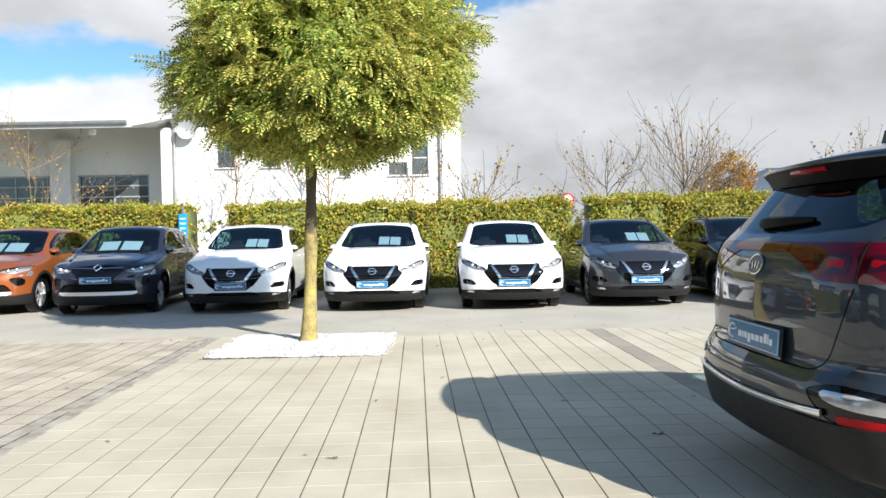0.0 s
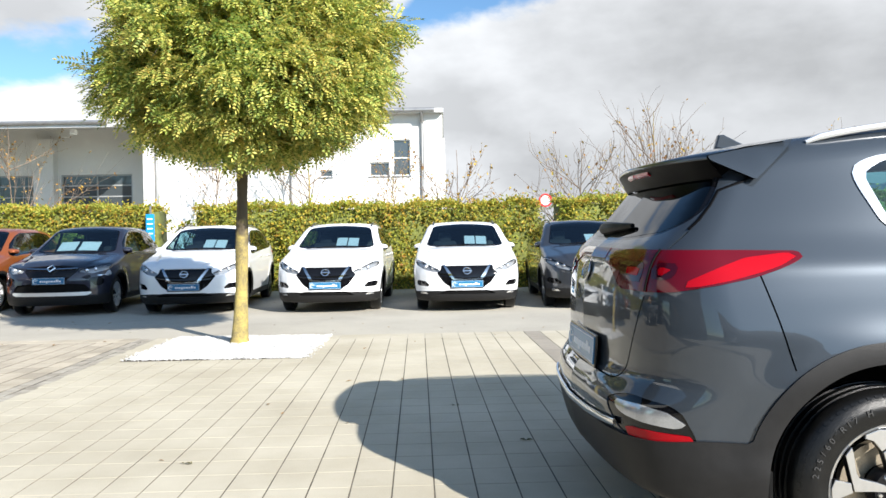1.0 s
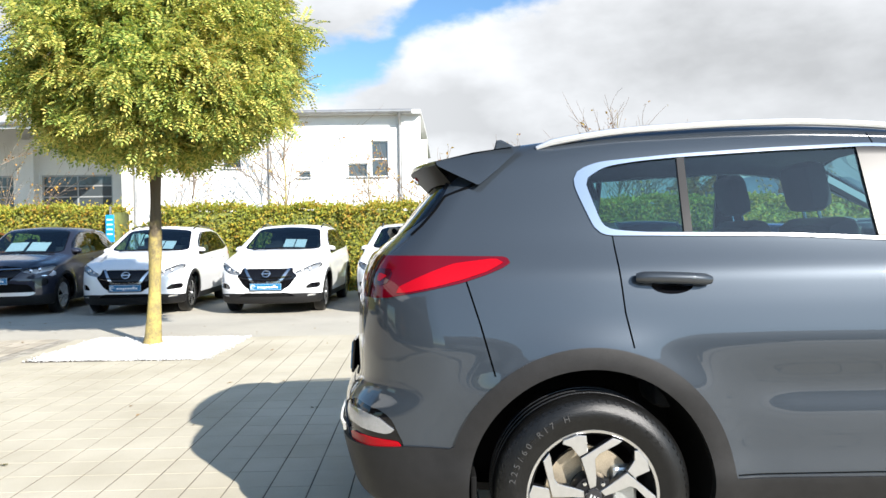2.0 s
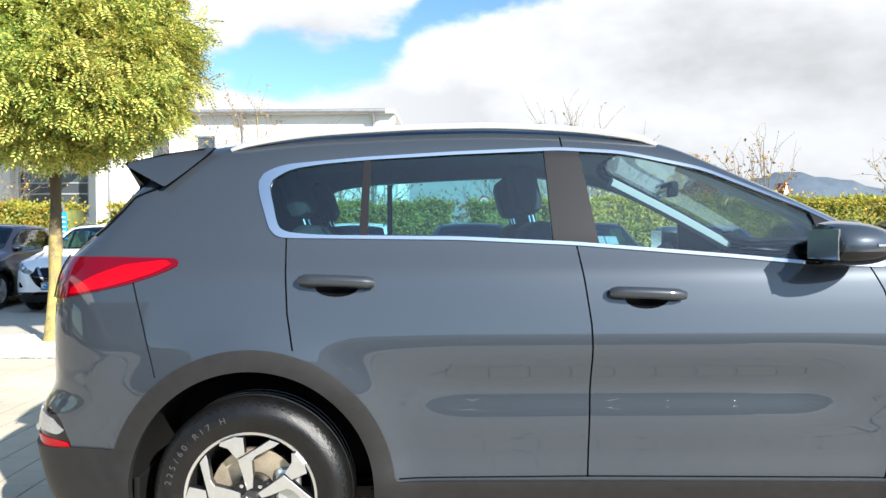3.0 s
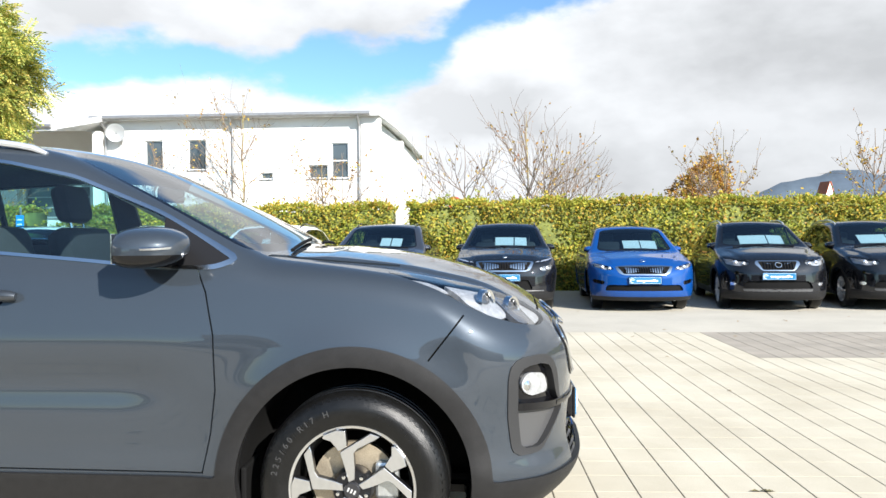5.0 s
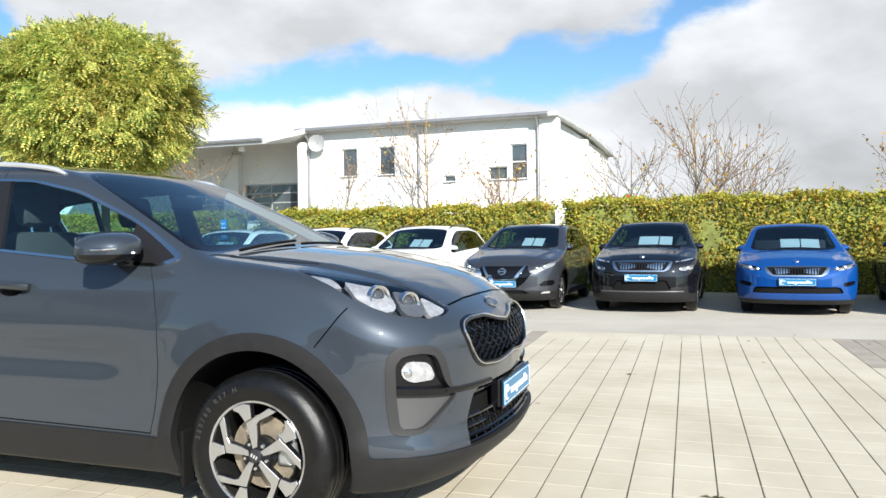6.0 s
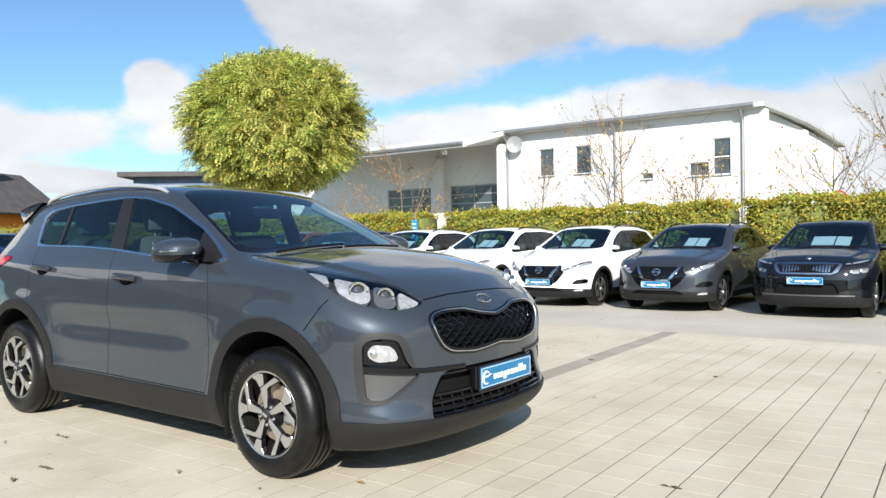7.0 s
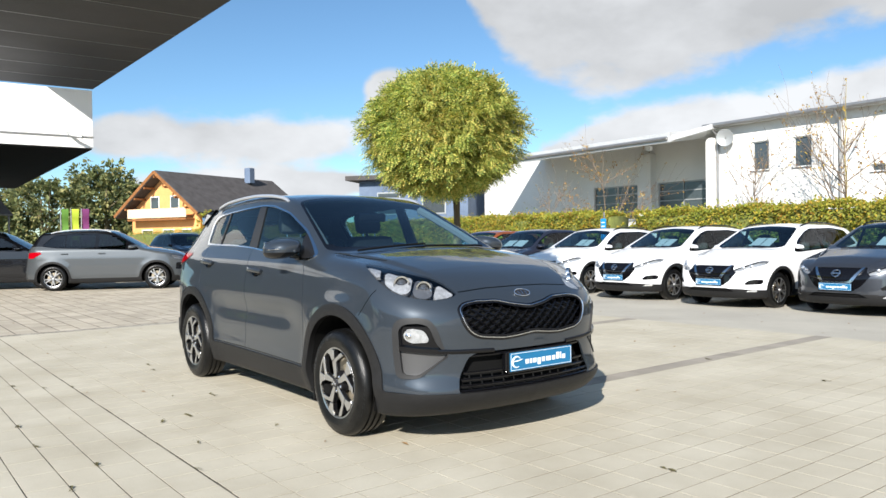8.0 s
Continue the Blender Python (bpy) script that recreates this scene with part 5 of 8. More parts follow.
    for f in S.f:
        if len(f) == 4 and min(near[i] for i in f) < 0.016:
            rows4 = []
            l, r = [f[0]] + edge_pts(f[0], f[3]) + [f[3]], [f[1]] + edge_pts(f[1], f[2]) + [f[2]]
            for k in range(NF + 1):
                if k in (0, NF):
                    rows4.append([l[k]] + edge_pts(l[k], r[k]) + [r[k]])
                else:
                    pa, pb = (fine_v[q - base] if q >= base else S.v[q] for q in (l[k], r[k]))
                    ids = [base + len(fine_v) + j for j in range(NF - 1)]
                    fine_v.extend([pa * (1 - j / NF) + pb * j / NF for j in range(1, NF)])
                    rows4.append([l[k]] + ids + [r[k]])
            for k in range(NF):
                for j in range(NF):
                    fine_f.append([rows4[k][j], rows4[k][j + 1], rows4[k + 1][j + 1], rows4[k + 1][j]])
        else:
            keep.append(f)
    S = Skin(np.vstack([S.v, np.array(fine_v)]), keep + fine_f)
    _, S = cut(S, lambda v: gaps(v) - 0.0030)
    # --- painted panels
    hood_y = curve([(0.9, 0.80), (1.07, 0.80), (1.47, 0.775), (1.6, 0.72), (1.8, 0.60), (2.0, 0.52)], 0.03)
    sx = curve([(0.60, 1.48), (0.775, 1.60), (0.925, 1.72), (1.0, 1.78)], 0.0)
    fx = lambda v: np.interp(Z(v), [0.375, 0.51, 0.67, 0.86, 1.01, 1.10, 1.2], [0.80, 0.83, 0.852, 0.845, 0.81, 0.77, 0.70])
    rx = lambda v: np.interp(Z(v), [0.66, 0.90, 1.045, 1.2], [-1.635, -1.70, -1.745, -1.80])
    side_hood = lambda v: np.interp(X(v), [0.9, 1.07, 1.27, 1.47, 1.6, 1.8, 2.0, 2.1], [1.14, 1.128, 1.108, 1.09, 1.05, 0.97, 0.895, 0.89])
    hood, S = cut(S, lambda v: np.maximum(np.maximum(0.86 - X(v), side_hood(v) - Z(v)), 0.893 - Z(v)))
    panel(sh, hood, "bonnet", P, car)
    fb, S = cut(S, lambda v: np.maximum(np.interp(Z(v), [0.2, 0.775, 0.925, 1.0], [1.3, 1.60, 1.72, 1.78]) - X(v), 1.3 - X(v)))
    panel(sh, fb, "front_bumper", P, car)
    fen, S = cut(S, lambda v: np.maximum(fx(v) - X(v), np.maximum(0.5 - Y(v), Z(v) - 1.16)))
    for s in (-1, 1):
        h, _ = cut(fen, lambda v: s * v[:, 1])
        panel(sh, h, "front_wing", P, car)
    tg, S = cut(S, lambda v: np.maximum(np.maximum(dist_poly(gate, v[:, 1], Z(v)), X(v) + 1.72), Z(v) - 1.56))
    panel(sh, tg, "tailgate", P, car)
    rb, S = cut(S, lambda v: np.maximum(X(v) - rx(v), Z(v) - 1.03))
    panel(sh, rb, "rear_bumper", P, car)
    bx = lambda v: np.interp(Z(v), [0.385, 0.82, 0.90, 1.05, 1.165, 1.56], [-0.205, -0.188, -0.19, -0.208, -0.225, -0.258])
    fd, S = cut(S, lambda v: np.maximum(np.maximum(bx(v) - X(v), X(v) - fx(v)), np.maximum(0.5 - Y(v), Z(v) - 1.19)))
    rd, S = cut(S, lambda v: np.maximum(np.maximum(X(v) - bx(v), np.interp(Z(v), [0.38, 0.78, 0.94, 1.2], [-1.16, -1.185, -1.215, -1.235]) - X(v)), np.maximum(0.5 - Y(v), Z(v) - 1.20)))
    for s in (-1, 1):
        for q, nm, hx, hz in ((fd, "front_door", 0.0, 1.0), (rd, "rear_door", -1.05, 1.045)):
            h, _ = cut(q, lambda v: s * v[:, 1])
            _, h = cut(h, lambda v: np.hypot((X(v) - hx) / 0.070, (Z(v) - hz + 0.018) / 0.029) - 1.0)
            dr = panel(sh, h, nm, P, car)
            pts = sh.at_side(np.linspace(hx - 0.125, hx + 0.125, 13), np.linspace(hz + 0.004, hz - 0.006, 13), s, 0.0)
            nrm = sh.normal(pts)
            lift = 0.032 * np.sin(np.linspace(0.12, math.pi - 0.12, 13)) ** 0.35
            part("door_handle", tube(pts + lift[:, None] * nrm, [0.016] + [0.0215] * 11 + [0.016], 10, flat=0.95, up=(0, 0, 1)), M["grip"], dr, "dark grip handle", True)
            # the hollow behind the grip
            dish = sh.at_side(hx + 0.072 * np.cos(np.linspace(0, 2 * np.pi, 20)), hz - 0.018 + 0.030 * np.sin(np.linspace(0, 2 * np.pi, 20)), s, 0.002)
            mk("handle_cup", np.vstack([dish, dish.mean(0, keepdims=True) - 0.02 * nrm[6]]), [[i, (i + 1) % 20, 20] for i in range(20)], M["gloss"], dr)
    panel(sh, S, "body_shell", P, car)
    # --- black lining behind the shut lines and the cabin
    A = sh.skin(0.05)
    _, A = cut(A, lambda v: ring(v, 0.44))
    for d in (lambda v: dlo(v) - 0.01, lambda v: ws(v) - 0.02, rs, lambda v: gd(v) - 0.03, lambda v: hl(v) - 0.02, lambda v: fg(v) - 0.02):
        _, A = cut(A, d)
    _, A = cut(A, lambda v: np.maximum(1.7 - X(v), Z(v) - 0.62))
    up, dn = cut(A, lambda v: 1.12 - Z(v))
    panel(sh, dn, "inner_shell", M["matt"], car, "", -0.022, 0.0)
    panel(sh, up, "roof_lining", M["lining"], car, "", -0.035, 0.0)
    for ax in (-1.335, 1.335):
        for s in (-1, 1):
            wheel_housing(car, pose(ax, s * 0.875, 0.345, 0, 0, 0 if s < 0 else 180), 0.416, 0.45)
            # rubber flap and liner behind the wheel
            part("mud_flap", box((ax - 0.395, s * 0.76, 0.27), (0.02, 0.20, 0.24), 0.006, None), M["matt"], car, "black liner behind the wheel")
    part("floor_pan", box((0, 0, 0.235), (3.6, 0.96, 0.05), 0.02), M["under"], car)
    # --- cabin
    for s in (-1, 1):
        headrest_seat(car, 0.0, 0.37 * s, M["seat"])
        headrest_seat(car, -0.86, 0.36 * s, M["seat"], -18)
    part("dashboard", box((0.70, 0, 0.93), (0.50, 1.38, 0.26), 0.09), M["dash"], car, "", True)
    part("instrument_hood", box((0.56, 0.37, 1.07), (0.20, 0.36, 0.07), 0.03), M["dash"], car, "", True)
    wm = pose(0.36, 0.37, 0.98, 0, -62, 0)
    part("steering_wheel", tube([wm @ Vector((0.185 * math.cos(a), 0.185 * math.sin(a), 0)) for a in np.linspace(0, 2 * math.pi, 32, endpoint=False)], 0.016, 8, True), M["dash"], car, "", True)
    part("steering_hub", box((0, 0, -0.01), (0.13, 0.15, 0.04), 0.015, wm), M["dash"], car, "", True)
    for s in (-1, 1):
        ap = sh.at_top(np.linspace(0.22, 0.90, 8), s * np.linspace(0.555, 0.70, 8), -0.045)
        part("pillar_trim", tube(ap, 0.030, 6), M["trim_pale"], car, "pale grey inner pillar trim", True)
    part("interior_mirror", box((0.33, 0, 1.40), (0.04, 0.24, 0.07), 0.015), M["gloss"], car, "", True)
    # --- outer fittings
    for s in (-1, 1):
        door_mirror(car, 0.61, s * 0.93, 1.172, s, P)
        xs = np.linspace(-1.47, 0.10, 30)
        yy = s * (0.615 - 0.03 * np.clip((-xs - 0.6) / 0.9, 0, 1) ** 2)
        base = sh.at_top(xs, yy)
        lift = 0.034 * np.clip(np.sin(np.linspace(0, math.pi, 30)), 0, 1) ** 0.45
        base[:, 2] += lift
        part("roof_rail", tube(base, [0.010] + [0.017] * 28 + [0.010], 8, flat=0.8, up=(0, 0, 1)), M["satin"], car, "satin aluminium roof rail", True)
    bm = bmesh.new()
    for y0, y1 in ((-0.56, 0.05), (0.0, 0.60)):
        a = sh.at_top(np.linspace(1.045, 0.975, 10), np.linspace(y0, y1, 10), 0.012)
        add_tube(bm, a, 0.008, 5)
    part("wiper", bm, M["matt"], car, "black windscreen wiper")
    a = sh.at_end(np.linspace(0.20, -0.24, 12), np.linspace(1.205, 1.218, 12), -1, 0.010)
    part("rear_wiper", tube(a, [0.026, 0.032, 0.031, 0.029, 0.027, 0.025, 0.023, 0.020, 0.018, 0.016, 0.013, 0.010], 8), M["visor"], car, "black rear wiper", True)
    fin = [(-0.085, 0.0), (0.085, 0.0), (0.02, 0.028), (-0.045, 0.062), (-0.068, 0.060)]
    fz = sh.at_top(-1.50, 0.0)[0]
    part("roof_antenna", prism(fin, 0.03, Matrix.Translation((fz[0], -0.015, fz[2] - 0.006)), 0.006), P, car, "shark-fin aerial", True)
    # spoiler: top plate, black under side, side blades, high brake lamp
    ys = np.linspace(-0.62, 0.62, 25)
    edge = lambda x: 1.532 + (x + 1.525) * 0.18

    def plate(u):
        x = (1 - u) * -1.56 + u * (-1.955 + 0.105 * (ys / 0.62) ** 2)
        return np.stack([x, ys, edge(x) + 0.026 * (1 - (ys / 0.62) ** 2) + 0.006 * math.sin(math.pi * u)], -1)

    front, mid, back = plate(0.0), plate(0.5), plate(1.0)
    low_b = back - np.array([-0.004, 0, 0.014])
    low_f = sh.at_end(ys * 0.98, np.full(25, 1.388), -1, 0.004)
    v = np.concatenate([front, mid, back, low_b])
    f = [[k * 25 + i, k * 25 + i + 1, (k + 1) * 25 + i + 1, (k + 1) * 25 + i] for k in range(3) for i in range(24)]
    spo = mk("roof_spoiler", v, f, P, car, "body-coloured roof spoiler with black under side")
    mk("spoiler_underside", np.concatenate([low_b + np.array([0.002, 0, 0]), low_f]), [[i, 25 + i, 26 + i, i + 1] for i in range(24)], M["visor"], spo, "matt black under side")
    for s in (-1, 1):
        fin = resample(smooth_poly([(-1.525, 1.532), (-1.66, 1.508), (-1.845, 1.474), (-1.838, 1.458), (-1.785, 1.430), (-1.690, 1.382), (-1.62, 1.440), (-1.565, 1.490)], 0.008, 3), 0.03)
        q = np.stack([fin[:, 0], s * (0.672 - 0.45 * (fin[:, 1] - 1.385) - 0.10 * np.clip(-1.70 - fin[:, 0], 0, 1)), fin[:, 1]], -1)
        o, k = np.array([0, s * 0.022, 0]), len(fin)
        # the outer face takes the body's curve, so that it flows on from the pillar
        near = q.copy()
        near[:, 0] = np.maximum(near[:, 0], -1.68)
        mk("spoiler_fin", q, [list(range(k)) if s < 0 else list(range(k))[::-1]], P, spo, "body-coloured side fin", True, sh.normal(sh.settle(near)))
        bm = bmesh.new()
        a_, b_ = [bm.verts.new(w - o * 0.04) for w in q], [bm.verts.new(w - o) for w in q]
        bm.faces.new(b_[::-1])
        for i in range(k):
            bm.faces.new([a_[i], b_[i], b_[(i + 1) % k], a_[(i + 1) % k]])
        bmesh.ops.recalc_face_normals(bm, faces=bm.faces[:])
        part("fin_inside", bm, M["visor"], spo, "black inner face")
        # black seal along fin and glass
        seal = np.concatenate([sh.at_side([-1.575, -1.60, -1.665, -1.72], [1.50, 1.468, 1.418, 1.378], s, 0.004), sh.at_end(s * np.array([0.628, 0.652, 0.668, 0.672]), np.array([1.345, 1.29, 1.24, 1.205]), -1, 0.002)])
        strip(sh, seal, 0.010, 0.003, "screen_seal", M["visor"], car)
        # gloss black winglet that stands between fin and glass
        part("winglet", prism([(-1.66, 1.50), (-1.845, 1.468), (-1.800, 1.425), (-1.815, 1.375), (-1.835, 1.318), (-1.80, 1.325), (-1.74, 1.38)], 0.030, Matrix.Translation((0, s * 0.578 - 0.015, 0)), 0.004), M["visor"], spo, "black winglet")
    bl = np.stack([back[9:16, 0] + 0.030, back[9:16, 1], back[9:16, 2] - 0.034], -1)
    part("high_brake_lamp", tube(bl, 0.013, 6), M["red"], spo, "dark red brake lamp strip")
    # badges
    for sgn, zz, rx0, rz0, off in ((1, 0.882, 0.062, 0.031, 0.004), (-1, 1.03, 0.062, 0.045, 0.006)):
        c = sh.at_end(0.0, zz, sgn)[0]
        n = sh.normal(np.array([c]))[0]
        q = Vector(n).to_track_quat("Z", "Y").to_matrix().to_4x4()
        mm = Matrix.Translation(Vector(c) + Vector(n) * off) @ q
        pts = [mm @ Vector((rx0 * math.cos(a), rz0 * math.sin(a), 0)) for a in np.linspace(0, 2 * math.pi, 28, endpoint=False)]
        b = part("badge", tube(pts, 0.004, 6, True), M["chrome"], car, "chrome oval badge", True)
        bm = bmesh.new()
        bmesh.ops.create_circle(bm, cap_ends=True, segments=28, radius=1, matrix=mm @ Matrix.Diagonal((rx0, rz0, 1, 1)))
        part("badge_field", bm, M["emblem"], b)
        for dx, tilt in ((-0.028, 12), (0.0, 0), (0.028, -12)):
            part("badge_bar", box((dx, 0, 0.002), (0.006, 0.034, 0.003), 0, mm @ pose(0, 0, 0, 0, 0, tilt)), M["chrome"], b)
    c = sh.at_end(-0.03, 0.71, -1)[0]
    dealer_plate(car, Matrix.Translation((c[0] - 0.016, -0.03, 0.712)) @ pose(0, 0, 0, -4, 0, -90))
    # wheels
    for ax in (-1.335, 1.335):
        wheel(car, pose(ax, -0.912, 0.330), 0.335, 0.217)
        wheel(car, pose(ax, 0.912, 0.330, 0, 0, 180), 0.335, 0.217)
    return car


M["lamp_shell"] = plain("lamp_shell", (0.07, 0.072, 0.076), 0.16, 0.6)
M["satin_dark"] = plain("grey_scoop_plastic", (0.070, 0.070, 0.071), 0.40, 0.25)
M["lamp_white"] = plain("white_lamp_reflector", (0.46, 0.47, 0.48), 0.28, 0.45, vary=0.35, scale=45)
M["lamp_inner"] = plain("grey_lamp_reflector", (0.24, 0.245, 0.255), 0.15, 0.7, vary=0.15, scale=25)
M["clear_grey"] = plain("clear_lamp_with_prisms", (0.42, 0.43, 0.45), 0.15, 0.7, vary=0.15, scale=25)
M["bezel"] = plain("grey_bezel_plastic", (0.024, 0.024, 0.0245), 0.5, spec=0.25, bump=0.08, bscale=700)
M["eye"] = plain("projector_lens", (0.06, 0.062, 0.066), 0.04, 0.3, coat=1.0)
hero_car(pose(3.572, 3.415, 0, 0, 0, 1.1))
# ---- other parked cars ----
def car_shape(L=4.36, W=1.80, H=1.59, wb=2.64, front=0.88, hood=1.02, cowl=0.86, hub=0.33, cabin=0.735, boot=0.30, dip=0.0):
    """A compact car's form: length, width, height, wheelbase, front overhang, height of the bonnet's rear edge, x of the cowl before the front axle."""
    a0, a1 = -wb / 2, wb / 2
    nx, tx = a1 + front, a1 + front - L
    w = W / 2
    c = a1 - cowl + 0.50
    return Shape(
        sec=[(0.16, w * 0.93), (0.28, w * 0.965), (0.40, w * 0.985), (0.65, w), (0.85, w * 0.995), (hood - 0.02, w * 0.96), (hood + 0.06, w * (0.16 + cabin)), (H - 0.10, w * cabin), (H, w * (cabin - 0.045))],
        plan=[(tx, 0.10), (a0 - 0.4, 0.02), (a0, 0), (0, 0.01), (a1, 0), (a1 + 0.3, 0.015), (nx - 0.2, 0.06), (nx, 0.13)],
        house=[(tx, 0.12), (a0 - 0.2, 0.06), (a0 + 0.3, 0.01), (0, 0), (0.5, 0.02), (c, 0.05)],
        top=[(tx - 0.1, H - 0.20), (a0 - 0.3, H - 0.07), (a0 + 0.4, H - 0.01), (-0.25, H), (0.05, H - 0.03), (0.22, H - 0.085), (c, hood + 0.05), (c + 0.12, hood + 0.03), (a1, hood - 0.02), (nx - 0.45, hood - 0.085 - dip * 0.5), (nx - 0.20, hood - 0.17 - dip), (nx - 0.05, hood - 0.28 - dip * 1.3), (nx + 0.1, hood - 0.5)],
        crown=[(tx, 0.10), (0.1, 0.09), (1.0, 0.075), (nx, 0.09)],
        nose=[(0.14, nx - 0.14), (0.24, nx - 0.03), (0.34, nx), (0.50, nx - 0.005), (0.66, nx - 0.015), (0.80, nx - 0.06), (0.90, nx - 0.13), (1.0, nx - 0.24)],
        nplan=[(0, 0), (0.25, 0.012), (0.45, 0.05), (0.6, 0.11), (0.72, 0.20), (0.82, 0.32), (0.9, 0.46)],
        tail=[(0.16, tx + 0.10), (0.30, tx + 0.02), (0.50, tx), (0.65, tx + 0.03), (0.95, tx + 0.06), (1.08, tx + 0.10), (H - 0.10, tx + boot + 0.10), (H, tx + boot + 0.2)],
        tplan=[(0, 0), (0.3, 0.015), (0.5, 0.045), (0.65, 0.10), (0.78, 0.2), (0.9, 0.38)],
        floor=[(tx, 0.27), (a0, 0.2), (a1, 0.2), (nx, 0.2)], axles=(a0, a1), hub=hub, arch=hub + 0.045, r_top=0.075, r_end=0.075, flare=0.016, crease=0.014)


def parked_car(sh, m, label, body, front, clad=0.0, rails="", silver=False, paper=((-0.28, 0.05), (0.04, 0.36)), plate_z=0.50, emblem=None, H=1.59, lampmat="lens", step=0.042, group="parked dealer cars", trim="gloss", roof=None):
    """A parked car seen from some way off. front: regions cut from its nose, (name, material, view, outline, depth)."""
    car = thing("parked_car", m, label, "car", group)
    X, Y, Z = (lambda v: v[:, 0]), (lambda v: np.abs(v[:, 1])), (lambda v: v[:, 2])
    a0, a1 = sh.axles
    h2 = 0.70711
    S = sh.skin(step)
    ring = lambda v, r: np.maximum(np.minimum(np.hypot(X(v) - a0, Z(v) - sh.hub), np.hypot(X(v) - a1, Z(v) - sh.hub)) - r, 0.5 - Y(v))
    R = sh.hub + 0.055
    _, S = cut(S, lambda v: ring(v, R))
    if clad:
        C, S = cut(S, lambda v: np.minimum(ring(v, R + clad * 0.055), Z(v) - 0.30 * (clad > 0) - 0.02))
        panel(sh, C, "cladding", M["plastic"], car, "black plastic sills and wheel arches", 0.006, 0.02)
    z0, z1 = 0.66 * H + 0.005, H - 0.105
    c0, c1 = a0 - 0.22, 0.0
    belt = smooth_poly([(a0 - 0.30, z0 + 0.10), (a0 - 0.02, z1 - 0.05), (a0 + 0.5, z1), (0.0, z1 - 0.01), (0.22, z1 - 0.07), (0.55, z1 - 0.22), (0.86, z0 - 0.005), (0.7, z0 - 0.03), (-0.2, z0 + 0.01), (a0 + 0.1, z0 + 0.05)], 0.05, 4)
    dlo = lambda v: np.maximum(dist_poly(belt, X(v), Z(v)), 0.4 - Y(v))
    g, S = cut(S, dlo)
    fr, g = cut(g, lambda v: -dlo(v) - 0.02)
    for s in (-1, 1):
        h, _ = cut(fr, lambda v: s * v[:, 1])
        panel(sh, h, "window_trim", M[trim], car, "", 0.003, 0.01)
    p, g = cut(g, lambda v: np.minimum(np.abs(X(v) + 0.22 - 0.05 * (Z(v) - 1.2)) - 0.05, np.minimum(np.abs(X(v) - a0 - 0.30) - 0.018, 0.50 - X(v))))
    for s in (-1, 1):
        h, _ = cut(p, lambda v: s * v[:, 1])
        for lo, hi in ((-9, a0 + 0.6), (a0 + 0.6, 0.2), (0.2, 9)):
            k, _ = cut(h, lambda v: np.maximum(lo - X(v), X(v) - hi))
            panel(sh, k, "window_pillar", M["gloss"], car, "", 0.002, 0.01)
    fg, rg = cut(g, lambda v: -0.2 - X(v))
    for s in (-1, 1):
        q, _ = cut(fg, lambda v: s * v[:, 1])
        panel(sh, q, "front_side_glass", M["clear_glass"], car, "", 0.0, 0.0)
        q, _ = cut(rg, lambda v: s * v[:, 1])
        qa, qb = cut(q, lambda v: X(v) - a0 - 0.30)
        panel(sh, qa, "quarter_glass", M["side_glass"], car, "", 0.0, 0.0)
        panel(sh, qb, "rear_side_glass", M["side_glass"], car, "", 0.0, 0.0)
    cx = a1 - 0.86 + 0.50
    w = sh.sec(np.array([1.0]))[0]
    xt = 0.16
    WS = smooth_poly([(cx - 0.02, -0.60), (cx + 0.06, -0.3), (cx + 0.075, 0), (cx + 0.06, 0.3), (cx - 0.02, 0.60), (cx - 0.10, w * 0.80), (xt + 0.05, w * 0.665), (xt, w * 0.59), (xt - 0.03, 0), (xt, -w * 0.59), (xt + 0.05, -w * 0.665), (cx - 0.10, -w * 0.80)], 0.05, 4)
    ws = lambda v: np.maximum(dist_poly(WS, X(v), v[:, 1]), 0.85 - Z(v))
    g, S = cut(S, ws)
    fr, g = cut(g, lambda v: -ws(v) - np.where(X(v) > cx - 0.12, 0.06, 0.022))
    panel(sh, fr, "screen_border", M["gloss"], car, "", 0.0, 0.01)
    panel(sh, g, "windscreen", M["screen_glass"], car, "windscreen", 0.0, 0.0)
    tz = H * 0.70
    RS = smooth_poly([(-0.60, tz), (0.60, tz), (0.50, H - 0.14), (-0.50, H - 0.14)], 0.05, 3)
    g, S = cut(S, lambda v: np.maximum(dist_poly(RS, v[:, 1], Z(v)), X(v) + 1.2))
    panel(sh, g, "rear_screen", M["side_glass"], car, "", 0.0, 0.0)
    # rear lamps
    TL = smooth_poly([(0.62, 0.98), (0.66, 1.02), (1.0, 1.0), (1.0, 0.86), (0.80, 0.85)], 0.02, 3)
    s_t = lambda v: (-(X(v) - (a0 + a1) / 2) - Y(v)) * h2
    g, S = cut(S, lambda v: np.maximum(dist_poly(TL, s_t(v) - (-(sh.ends[0]) - 2.2) * h2, Z(v)), X(v) + 1.2))
    for s in (-1, 1):
        q, _ = cut(g, lambda v: s * v[:, 1])
        panel(sh, q, "taillight", M["red"], car, "", 0.003, 0.01)
